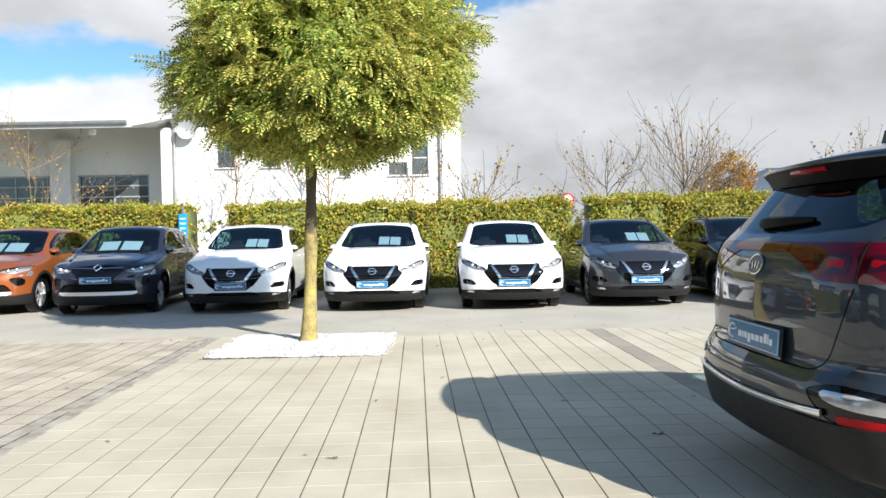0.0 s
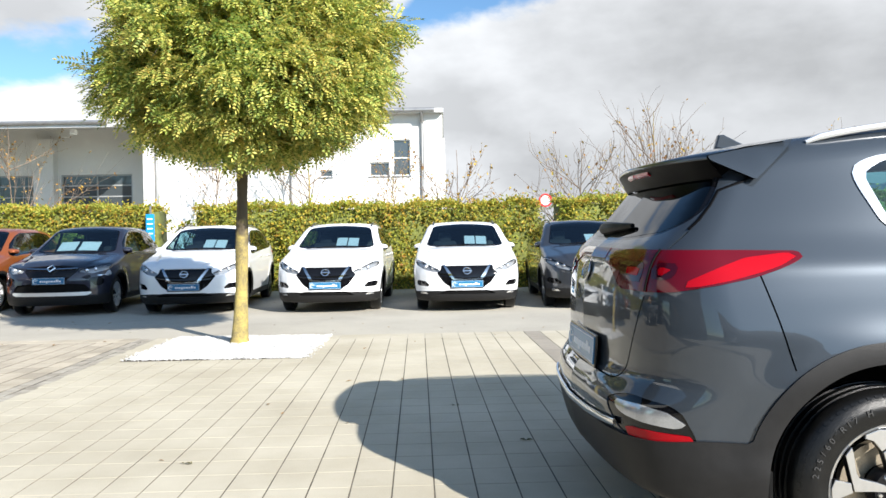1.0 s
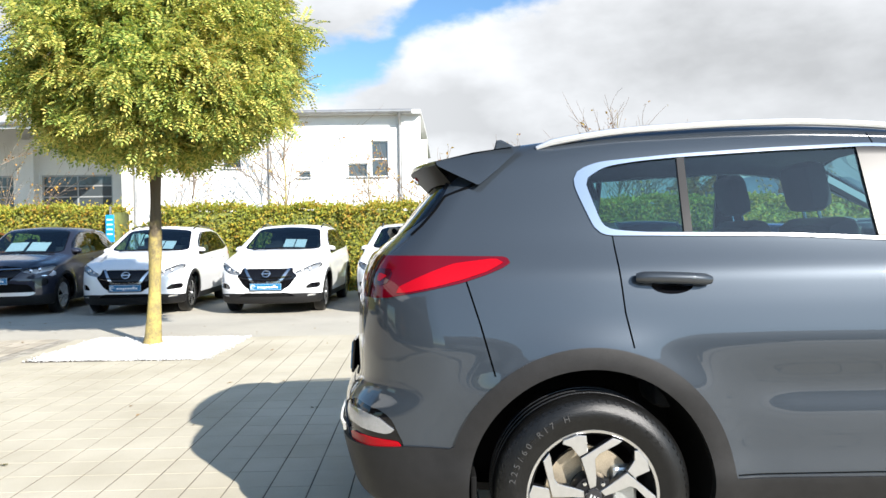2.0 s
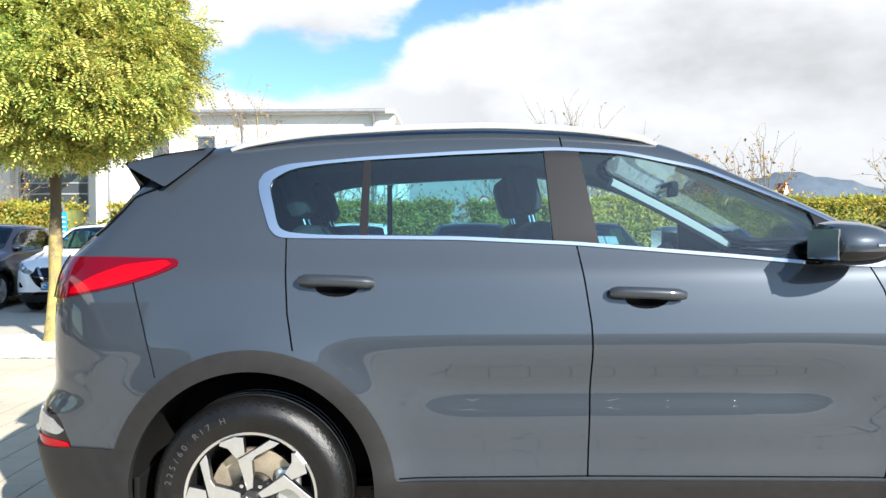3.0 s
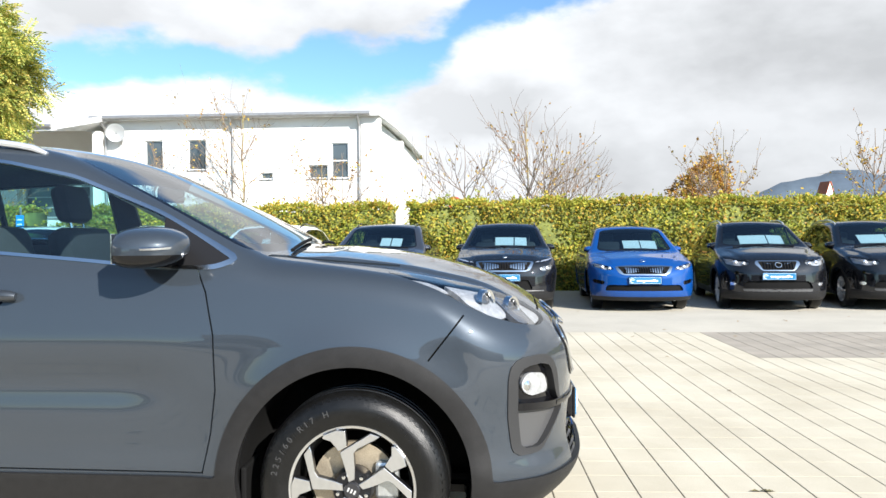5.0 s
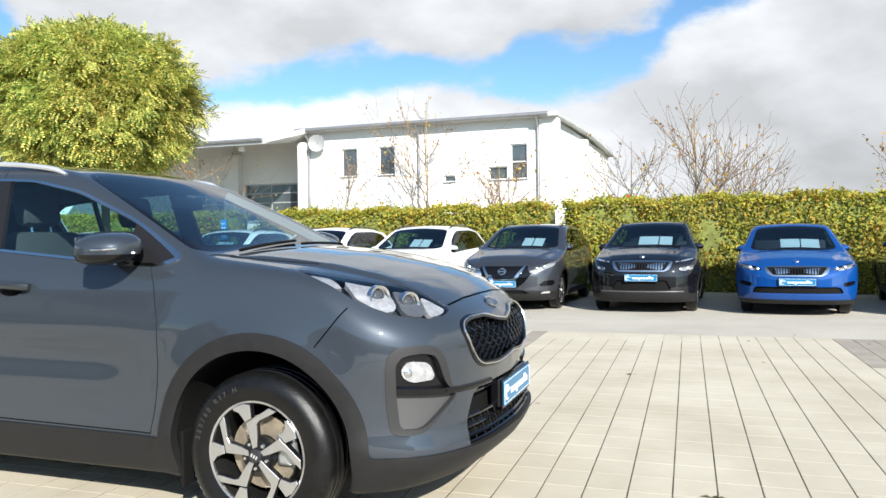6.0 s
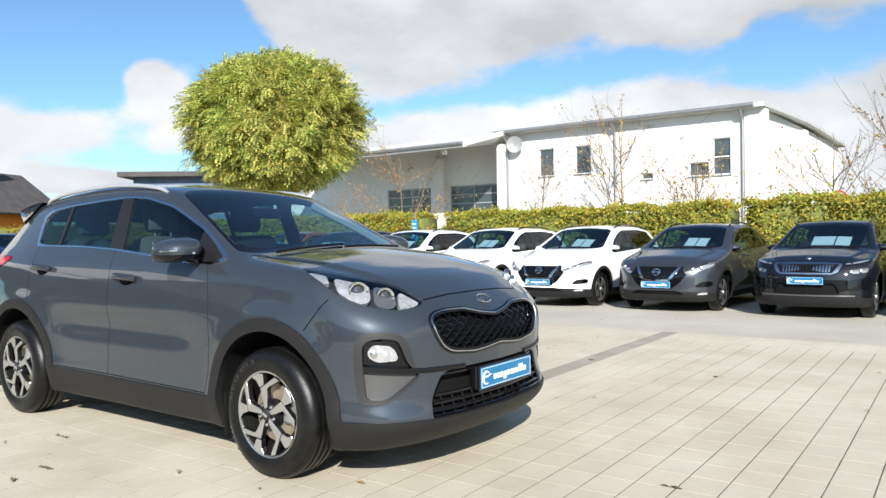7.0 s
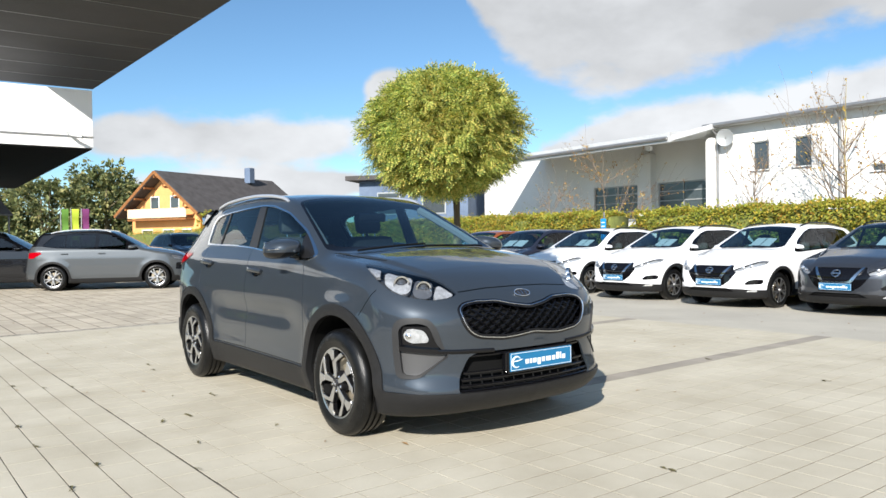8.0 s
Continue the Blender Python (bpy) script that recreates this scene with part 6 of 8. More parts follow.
    for nm, mat, view, outline, depth in front:
        poly = smooth_poly(outline, 0.016, 3)
        if view == "mid":
            fn = lambda v: np.maximum(dist_poly(poly, v[:, 1], Z(v)), 0.9 - X(v))
        else:
            fn = lambda v: np.maximum(dist_poly(poly, Y(v), Z(v)), 0.9 - X(v))
        g, S = cut(S, fn)
        if nm == "headlight":
            for s in (-1, 1):
                q, _ = cut(g, lambda v: s * v[:, 1])
                lamp = panel(sh, q, nm, M["lens"], car, "clear headlight", 0.002, 0.005)
                panel(sh, q, "lamp_housing", M["lamp_dark"], lamp, "", -0.04, 0.0)
                cxy = np.array(outline).mean(0)
                for k, dy in enumerate((-0.10, 0.02)):
                    c = sh.at_end(s * (cxy[0] + dy), cxy[1] - 0.015 + 0.02 * k, 1, -0.02)[0]
                    part("projector", lathe([(0.0001, -0.006), (0.024, 0.0), (0.036, 0.012)], 12, Matrix.Translation(c) @ pose(0, 0, 0, 0, 0, 90)), M["lamp_bowl"], lamp, "", True)
                top = sorted(outline, key=lambda q: -q[1])[:2]
                a, b = np.array(top[0]), np.array(top[1])
                ts = np.linspace(0.1, 0.9, 8)
                pp = sh.at_end(s * (a[0] + (b[0] - a[0]) * ts), a[1] + (b[1] - a[1]) * ts - 0.018, 1, -0.012)
                part("daylight_strip", tube(pp, 0.008, 5), M["lamp_bowl"], lamp)
        elif view == "mid":
            panel(sh, g, nm, M[mat], car, "", depth, 0.025 if depth > -0.01 else 0.0)
        else:
            for s in (-1, 1):
                q, _ = cut(g, lambda v: s * v[:, 1])
                panel(sh, q, nm, M[mat], car, "", depth, 0.02 if depth > -0.01 else 0.0)
    # bonnet, wings and doors as panels
    hz = lambda v: np.interp(X(v), [cx - 0.2, cx + 0.1, a1 + 0.3, a1 + 0.75], [0.655 * H, 0.645 * H, 0.585 * H, 0.50 * H])
    hood, S = cut(S, lambda v: np.maximum(np.maximum(cx - 0.16 - X(v), hz(v) - Z(v)), X(v) - (sh.ends[1] + 2.23)))
    panel(sh, hood, "bonnet", body, car)
    fb, S = cut(S, lambda v: a1 + 0.36 - X(v))
    panel(sh, fb, "front_bumper", body, car)
    for nm, lo, hi in (("front_door", -0.24, 0.82), ("rear_door", a0 + 0.13, -0.24)):
        q, S = cut(S, lambda v: np.maximum(np.maximum(lo + 0.004 - X(v), X(v) - hi + 0.004), np.maximum(0.5 - Y(v), np.maximum(Z(v) - z0 - 0.12, 0.36 - Z(v)))))
        for s in (-1, 1):
            h, _ = cut(q, lambda v: s * v[:, 1])
            dr = panel(sh, h, nm, body, car, "", 0.0, 0.01)
            hx = lo + 0.16
            hp = sh.at_side(np.linspace(hx - 0.08, hx + 0.08, 5), np.full(5, z0 - 0.10), s, 0.02)
            part("door_handle", tube(hp, 0.013, 6), body, dr)
    if roof:
        q, S = cut(S, lambda v: z0 + 0.10 - Z(v))
        panel(sh, q, "roof", roof, car, "black roof")
    panel(sh, S, "body_shell", body, car)
    A = sh.skin(0.09)
    _, A = cut(A, lambda v: ring(v, R + 0.05))
    for d in (lambda v: dlo(v) - 0.01, lambda v: ws(v) - 0.02):
        _, A = cut(A, d)
    panel(sh, A, "inner_shell", M["under"], car, "", -0.05, 0.0)
    for ax in (a0, a1):
        for s in (-1, 1):
            wheel_housing(car, pose(ax, s * (w * 0.985 - 0.02), sh.hub, 0, 0, 0 if s < 0 else 180), R - 0.005, 0.36)
            wheel(car, pose(ax, s * (w * 0.985), sh.hub, 0, 0, 0 if s < 0 else 180), sh.hub, sh.hub * 0.655, 0.20, "silver" if silver else "two", False)
    part("floor_pan", box((0, 0, 0.25), (3.3, 1.0, 0.05)), M["under"], car)
    for s in (-1, 1):
        for sx in (-0.05, -0.85):
            st = part("seat", box((sx - 0.14, s * 0.36, 0.86), (0.16, 0.46, 0.62), 0.05, None), M["seat"], car, "", True)
            part("headrest", box((sx - 0.20, s * 0.36, 1.24), (0.10, 0.24, 0.18), 0.04), M["seat"], st, "", True)
        door_mirror(car, 0.62, s * (w - 0.04), z0 + 0.06, s, body, 0.78)
    part("dashboard", box((cx - 0.22, 0, 0.60 * H), (0.45, 1.30, 0.14), 0.05), M["dash"], car, "", True)
    if rails:
        for s in (-1, 1):
            xs = np.linspace(a0 - 0.1, 0.10, 16)
            b = sh.at_top(xs, np.full(16, s * w * 0.66))
            b[:, 2] += 0.035 * np.sin(np.linspace(0, np.pi, 16)) ** 0.4
            part("roof_rail", tube(b, 0.014, 6), M[rails], car, "", True)
    # sales sheets behind the windscreen
    for i, (y0, y1) in enumerate(paper):
        q = sh.at_top([cx - 0.09, cx - 0.09, cx - 0.37, cx - 0.37], [y0, y1, y1, y0], -0.014)
        sheet = np.vstack([q, q - np.array([0, 0, 0.003])])
        mk("sales_sheet", sheet, [[0, 1, 2, 3], [7, 6, 5, 4], [0, 4, 5, 1], [1, 5, 6, 2], [2, 6, 7, 3], [3, 7, 4, 0]], M["paper"], car, "white sales sheet on the dashboard", False)
    c = sh.at_end(0.0, plate_z)[0]
    dealer_plate(car, Matrix.Translation((c[0] + 0.014, 0, plate_z)) @ pose(0, 0, 0, 0, 0, 90))
    for y0, y1 in ((-0.52, 0.02), (-0.02, 0.55)):
        a = sh.at_top(np.linspace(cx + 0.05, cx - 0.02, 6), np.linspace(y0, y1, 6), 0.01)
        part("wiper", tube(a, 0.007, 4), M["matt"], car)
    if emblem:
        kind, ez, er = emblem
        c = sh.at_end(0.0, ez)[0]
        n = Vector(sh.normal(np.array([c]))[0])
        mm = Matrix.Translation(Vector(c) + n * 0.02) @ n.to_track_quat("Z", "Y").to_matrix().to_4x4()
        k = 4 if kind == "diamond" else 20
        pts = [mm @ Vector(((0.72 if k == 4 else 1) * er * math.sin(a), er * math.cos(a), 0)) for a in np.linspace(0, 2 * math.pi, k, endpoint=False)]
        e = part("badge", tube(pts, er * 0.16, 5, True), M["chrome"], car, "chrome badge")
        if kind == "bar":
            part("badge_bar", box((0, 0, 0.003), (er * 2.5, er * 0.4, 0.01), 0.003, mm), M["chrome"], e)
    return car


M["lamp_dark"] = plain("lamp_housing", (0.34, 0.35, 0.36), 0.3, 0.4)


def repaint(car, old, fresh):
    for o in car.children_recursive:
        for s in o.material_slots:
            if s.material == old:
                s.link = "OBJECT"
                s.material = fresh
    return car


SC = 0.965


def stand(x, nose, sh, turn=0.0, z=-0.085):
    """Parked with its nose towards the yard, at x and with the nose at y."""
    m = pose(x, nose, z, 0, 0, -90 + turn)
    return m @ Matrix.Translation((-sh.ends[1] * SC, 0, 0)) @ Matrix.Diagonal((SC, SC, SC, 1))


def nose_fix(sh):
    # the true nose x at plate height
    sh.ends = (sh.ends[0], float(sh.at_end(0.0, 0.5)[0][0]))
    return sh


CROSS = nose_fix(car_shape(4.38, 1.81, 1.555, 2.646, 0.90, 1.05, cabin=0.78, dip=0.045))
cross_front = [
    ("headlight", "lens", "pair", [(0.875, 0.885), (0.86, 0.80), (0.66, 0.705), (0.50, 0.672), (0.445, 0.715), (0.60, 0.785), (0.76, 0.865)], 0),
    ("chrome_v", "chrome", "pair", [(0.405, 0.795), (0.365, 0.795), (0.205, 0.575), (0.0, 0.568), (0.0, 0.545), (0.225, 0.550), (0.265, 0.575)], 0.012),
    ("upper_grille", "gloss", "mid", [(-0.365, 0.792), (0.365, 0.792), (0.29, 0.55), (0.30, 0.43), (-0.30, 0.43), (-0.29, 0.55)], -0.012),
    ("side_grille", "gloss", "pair", [(0.43, 0.80), (0.44, 0.72), (0.51, 0.668), (0.38, 0.50), (0.295, 0.445), (0.27, 0.56), (0.37, 0.80)], -0.008),
    ("lower_intake", "matt", "mid", [(-0.36, 0.385), (0.36, 0.385), (0.50, 0.305), (-0.50, 0.305)], -0.03),
    ("fog_slot", "gloss", "pair", [(0.60, 0.44), (0.70, 0.535), (0.845, 0.545), (0.85, 0.455)], -0.02),
    ("fog_strip", "chrome", "pair", [(0.60, 0.432), (0.85, 0.447), (0.85, 0.437), (0.60, 0.422)], 0.004),
    ("fog_lamp", "lamp_bowl", "pair", [(0.64, 0.345), (0.80, 0.36), (0.80, 0.318), (0.64, 0.31)], 0.003),
    ("lower_lip", "plastic", "mid", [(-0.95, 0.345), (-0.56, 0.375), (0.56, 0.375), (0.95, 0.345), (0.95, 0.10), (-0.95, 0.10)], 0.006),
]
white_car = parked_car(CROSS, stand(-1.15, 12.02, CROSS), "white compact SUV with dark V grille, price sheets behind the windscreen", M["white"], cross_front, 1.0, "gloss", False, ((0.0, 0.19), (0.21, 0.40)), 0.485, ("bar", 0.690, 0.062), H=1.555)
c = copy_thing(white_car, stand(1.13, 11.92, CROSS) @ Matrix.Diagonal((1 / SC,) * 3 + (1,)))
tagged(c, "white compact SUV with a white roof beside the hedge")
c = copy_thing(white_car, stand(-3.45, 12.1, CROSS, 4) @ Matrix.Diagonal((1 / SC,) * 3 + (1,)))
tagged(c, "white compact SUV in the shadow of the tree")
c = repaint(copy_thing(white_car, stand(3.28, 12.06, CROSS, -1) @ Matrix.Diagonal((1 / SC,) * 3 + (1,))), M["white"], M["gunmetal"])
tagged(c, "dark grey metallic compact SUV with dark V grille")

CAPT = nose_fix(car_shape(4.24, 1.80, 1.575, 2.64, 0.83, 1.03))
capt_front = [
    ("headlight", "lens", "pair", [(0.87, 0.88), (0.85, 0.79), (0.66, 0.735), (0.44, 0.765), (0.45, 0.82), (0.65, 0.855)], 0),
    ("side_pocket", "gloss", "pair", [(0.58, 0.655), (0.72, 0.675), (0.80, 0.64), (0.80, 0.54), (0.70, 0.515)], -0.02),
    ("chrome_line", "chrome", "pair", [(0.07, 0.822), (0.44, 0.835), (0.44, 0.820), (0.07, 0.806)], 0.006),
    ("daylight_hook", "lamp_bowl", "pair", [(0.83, 0.78), (0.86, 0.78), (0.87, 0.69), (0.80, 0.675), (0.70, 0.70), (0.71, 0.715), (0.81, 0.70)], 0.002),
    ("upper_grille", "gloss", "mid", [(-0.43, 0.845), (-0.1, 0.875), (0.1, 0.875), (0.43, 0.845), (0.43, 0.775), (0.27, 0.62), (-0.27, 0.62), (-0.43, 0.775)], -0.015),
    ("lower_intake", "matt", "mid", [(-0.56, 0.55), (-0.30, 0.575), (0.30, 0.575), (0.56, 0.55), (0.64, 0.435), (-0.64, 0.435)], -0.04),
    ("skid_plate", "satin", "mid", [(-0.66, 0.425), (0.66, 0.425), (0.60, 0.365), (-0.60, 0.365)], 0.008),
    ("lower_lip", "plastic", "mid", [(-0.95, 0.40), (-0.67, 0.36), (0.67, 0.36), (0.95, 0.40), (0.95, 0.10), (-0.95, 0.10)], 0.004),
]
navy_car = parked_car(CAPT, stand(-5.66, 12.15, CAPT, 6), "dark blue-grey small SUV with a chrome diamond badge", M["navy"], capt_front, 0.9, "", True, ((-0.36, -0.04), (0.02, 0.36)), 0.620, ("diamond", 0.815, 0.085), H=1.575)
c = repaint(copy_thing(navy_car, stand(-7.85, 12.35, CAPT, 6) @ Matrix.Diagonal((1 / SC,) * 3 + (1,))), M["navy"], M["orange"])
tagged(c, "copper orange small SUV beside the hedge")

KAM = nose_fix(car_shape(4.24, 1.79, 1.56, 2.65, 0.84, 1.05))
kam_front = [
    ("daylight_lamp", "lamp_bowl", "pair", [(0.85, 0.895), (0.60, 0.855), (0.52, 0.85), (0.53, 0.87), (0.62, 0.882), (0.83, 0.925)], -0.004),
    ("headlight", "lens", "pair", [(0.84, 0.815), (0.60, 0.775), (0.60, 0.72), (0.66, 0.71), (0.83, 0.735)], 0),
    ("grille_frame", "chrome", "mid", [(-0.50, 0.865), (-0.25, 0.88), (0.25, 0.88), (0.50, 0.865), (0.44, 0.735), (0.36, 0.70), (-0.36, 0.70), (-0.44, 0.735)], 0.004),
    ("lower_intake", "matt", "mid", [(-0.40, 0.56), (0.40, 0.56), (0.48, 0.40), (-0.48, 0.40)], -0.03),
    ("corner_intake", "gloss", "pair", [(0.54, 0.60), (0.83, 0.66), (0.84, 0.48), (0.58, 0.44)], -0.015),
    ("lower_lip", "plastic", "mid", [(-0.95, 0.38), (-0.82, 0.34), (0.82, 0.34), (0.95, 0.38), (0.95, 0.10), (-0.95, 0.10)], 0.004),
]


def slat_grille(car, sh, w_top, w_low, z0, z1, n=17, parent_name="grille_frame"):
    """Dark field with upright chrome-edged slats in a grille."""
    host = [o for o in car.children if o.name.split(".")[0] == parent_name][0]
    poly = smooth_poly([(-w_top, z1), (w_top, z1), (w_low, z0), (-w_low, z0)], 0.02, 3)
    ys, zs = resample(poly, 0.03).T
    p = sh.at_end(ys, zs, 1, 0.008)
    ctr = sh.at_end(0.0, (z0 + z1) / 2, 1, 0.008)
    mk("grille_field", np.vstack([p, ctr]), [[i, (i + 1) % len(p), len(p)] for i in range(len(p))], M["matt"], host, "", False)
    for y in np.linspace(-w_low * 0.94, w_low * 0.94, n):
        q = sh.at_end(np.full(5, y), np.linspace(z0 + 0.012, z1 - 0.012, 5), 1, 0.018)
        part("slat", tube(q, 0.007, 4), M["gloss"], host)


black_car = parked_car(KAM, stand(5.53, 12.15, KAM, -1), "black small SUV with a chrome-framed slatted grille", M["blackp"], kam_front, 0.8, "gloss", False, ((-0.18, 0.16), (0.18, 0.40)), 0.60, ("ring", 0.925, 0.035), H=1.56)
slat_grille(black_car, KAM, 0.45, 0.37, 0.722, 0.852)
strip(KAM, KAM.at_end(np.linspace(-0.66, 0.66, 24), np.full(24, 0.375), 1, 0.004), 0.022, 0.008, "bumper_strip", M["satin_dark"], black_car)

SCAL = nose_fix(car_shape(4.36, 1.79, 1.48, 2.65, 0.86, 0.98))
scal_front = [
    ("headlight", "lens", "pair", [(0.85, 0.84), (0.82, 0.765), (0.62, 0.715), (0.50, 0.72), (0.52, 0.76), (0.66, 0.80)], 0),
    ("grille_frame", "chrome", "mid", [(-0.48, 0.775), (-0.25, 0.79), (0.25, 0.79), (0.48, 0.775), (0.42, 0.665), (0.33, 0.63), (-0.33, 0.63), (-0.42, 0.665)], 0.004),
    ("lower_intake", "matt", "mid", [(-0.60, 0.47), (0.60, 0.47), (0.66, 0.37), (-0.66, 0.37)], -0.03),
    ("corner_intake", "gloss", "pair", [(0.64, 0.53), (0.83, 0.56), (0.84, 0.50), (0.66, 0.46)], -0.015),
    ("lower_lip", "plastic", "mid", [(-0.95, 0.27), (0.95, 0.27), (0.95, 0.10), (-0.95, 0.10)], 0.004),
]
blue_car = parked_car(SCAL, stand(7.78, 12.2, SCAL, -2), "bright blue hatchback with a chrome-framed slatted grille", M["blue"], scal_front, 0.0, "", True, ((-0.18, 0.12), (0.14, 0.42)), 0.545, ("ring", 0.845, 0.035), H=1.48)
slat_grille(blue_car, SCAL, 0.43, 0.34, 0.652, 0.765)

ARO = nose_fix(car_shape(4.14, 1.78, 1.56, 2.57, 0.82, 1.05))
aro_front = [
    ("headlight", "lens", "pair", [(0.83, 0.90), (0.80, 0.80), (0.62, 0.765), (0.44, 0.80), (0.44, 0.86), (0.62, 0.875)], 0),
    ("grille_frame", "chrome", "mid", [(-0.34, 0.855), (0.34, 0.855), (0.36, 0.80), (0.25, 0.69), (-0.25, 0.69), (-0.36, 0.80)], 0.004),
    ("corner_intake", "gloss", "pair", [(0.52, 0.66), (0.80, 0.70), (0.82, 0.52), (0.56, 0.50)], -0.02),
    ("fog_lamp", "lamp_bowl", "pair", [(0.64, 0.49), (0.74, 0.49), (0.74, 0.44), (0.64, 0.44)], 0.0),
    ("lower_intake", "matt", "mid", [(-0.50, 0.52), (0.50, 0.52), (0.56, 0.40), (-0.56, 0.40)], -0.03),
    ("skid_plate", "satin_dark", "mid", [(-0.58, 0.385), (0.58, 0.385), (0.53, 0.345), (-0.53, 0.345)], 0.008),
    ("lower_lip", "plastic", "mid", [(-0.95, 0.38), (-0.60, 0.33), (0.60, 0.33), (0.95, 0.38), (0.95, 0.10), (-0.95, 0.10)], 0.004),
]
dark_car = parked_car(ARO, stand(9.92, 12.35, ARO, -6), "black compact SUV with silver roof rails and alloy wheels", M["blackp"], aro_front, 0.9, "satin", True, ((-0.36, 0.12), (0.14, 0.40)), 0.60, ("ring", 0.775, 0.05), H=1.56)
slat_grille(dark_car, ARO, 0.31, 0.24, 0.705, 0.842, 11)
c = copy_thing(dark_car, stand(12.0, 12.4, ARO, -6) @ Matrix.Diagonal((1 / SC,) * 3 + (1,)))
c = copy_thing(dark_car, stand(14.15, 12.45, ARO, -6) @ Matrix.Diagonal((1 / SC,) * 3 + (1,)))

# two more stand across the yard by the showroom, seen from the side
LOT = nose_fix(car_shape(4.18, 1.78, 1.60, 2.55, 0.82, 1.08))
hd = math.degrees(math.atan2(2.38, 1.08))
grey_car = parked_car(LOT, pose(-12.75, 5.02, 0, 0, 0, hd), "silver-grey SUV with a dark roof and black wheel arches", M["silver"], aro_front, 1.0, "satin", False, (), 0.55, None, H=1.60, group="cars by the showroom", roof=M["blackp"])
repaint(repaint(grey_car, M["clear_glass"], M["rear_glass"]), M["side_glass"], M["rear_glass"])
c = repaint(copy_thing(grey_car, pose(-15.2, 2.6, 0, 0, 0, hd + 4)), M["silver"], M["blackp"])
tagged(c, "black SUV half hidden behind a silver-grey one")
c = repaint(copy_thing(grey_car, pose(-21.5, 9.6, 0, 0, 0, hd - 60)), M["silver"], M["navy"])
tagged(c, "dark blue car farther back in the lot")
c = repaint(copy_thing(grey_car, pose(-22.3, 12.6, 0, 0, 0, hd - 60)), M["silver"], M["blue"])
tagged(c, "blue car farther back in the lot")

# a second row across the yard behind the walk, which shows in the paint as a reflection
for src, x, old, fresh, lab in ((white_car, 1.2, None, None, "white compact SUV across the yard"), (navy_car, 3.6, None, None, "dark blue-grey small SUV across the yard"), (white_car, 6.0, M["white"], M["silver"], "silver-grey compact SUV across the yard"), (dark_car, 8.4, None, None, "black compact SUV across the yard")):
    c = copy_thing(src, pose(x, -11.0, 0, 0, 0, -90 + 2 * x) @ Matrix.Translation((-1.9, 0, 0)))
    if old:
        repaint(c, old, fresh)
    tagged(c, lab)
# ---- plants ----
def leaf_material(name, ramp_cols, rough=0.55, thin=0.35):
    """Leaves: each takes its own tone from a range, and lets some light through."""
    m = bpy.data.materials.new(name)
    m.use_nodes = True
    nt = m.node_tree
    b = nt.nodes["Principled BSDF"]
    b.inputs["Roughness"].default_value = rough
    b.inputs["Specular IOR Level"].default_value = 0.35
    geo, ramp = nt.nodes.new("ShaderNodeNewGeometry"), nt.nodes.new("ShaderNodeValToRGB")
    nt.links.new(geo.outputs["Random Per Island"], ramp.inputs[0])
    els = ramp.color_ramp.elements
    while len(els) < len(ramp_cols):
        els.new(0.5)
    for e, (p, c) in zip(els, ramp_cols):
        e.position, e.color = p, (*c, 1)
    big = nt.nodes.new("ShaderNodeTexNoise")
    big.inputs["Scale"].default_value, big.inputs["Detail"].default_value = 1.6, 3
    nt.links.new(geo.outputs["Position"], big.inputs["Vector"])
    hsv, mr = nt.nodes.new("ShaderNodeHueSaturation"), nt.nodes.new("ShaderNodeMapRange")
    mr.inputs["From Min"].default_value, mr.inputs["From Max"].default_value = 0.3, 0.7
    mr.inputs["To Min"].default_value, mr.inputs["To Max"].default_value = 0.475, 0.515
    nt.links.new(big.outputs["Fac"], mr.inputs["Value"])
    nt.links.new(mr.outputs["Result"], hsv.inputs["Hue"])
    nt.links.new(ramp.outputs[0], hsv.inputs["Color"])
    nt.links.new(hsv.outputs[0], b.inputs["Base Color"])
    tr, mix = nt.nodes.new("ShaderNodeBsdfTranslucent"), nt.nodes.new("ShaderNodeMixShader")
    mix.inputs[0].default_value = thin
    nt.links.new(hsv.outputs[0], tr.inputs[0])
    nt.links.new(b.outputs[0], mix.inputs[1])
    nt.links.new(tr.outputs[0], mix.inputs[2])
    nt.links.new(mix.outputs[0], nt.nodes["Material Output"].inputs[0])
    return m


M["robinia"] = leaf_material("robinia_leaf", [(0.0, (0.10, 0.165, 0.045)), (0.35, (0.31, 0.40, 0.09)), (0.7, (0.56, 0.56, 0.14)), (0.93, (0.74, 0.66, 0.17)), (1.0, (0.68, 0.56, 0.14))], thin=0.36)
M["hedge_leaf"] = leaf_material("hornbeam_leaf", [(0.0, (0.20, 0.235, 0.038)), (0.4, (0.31, 0.335, 0.050)), (0.70, (0.42, 0.38, 0.055)), (0.92, (0.56, 0.39, 0.055)), (1.0, (0.32, 0.17, 0.04))], thin=0.4)
M["hedge_core"] = plain("hedge_inside_shade", (0.12, 0.135, 0.03), 0.9, vary=0.4, scale=6)
M["autumn_leaf"] = leaf_material("autumn_leaf", [(0.0, (0.22, 0.10, 0.03)), (0.5, (0.40, 0.26, 0.05)), (1.0, (0.55, 0.42, 0.08))])
M["rust_leaf"] = leaf_material("rust_leaf", [(0.0, (0.24, 0.12, 0.03)), (0.6, (0.46, 0.26, 0.05)), (1.0, (0.58, 0.40, 0.07))])
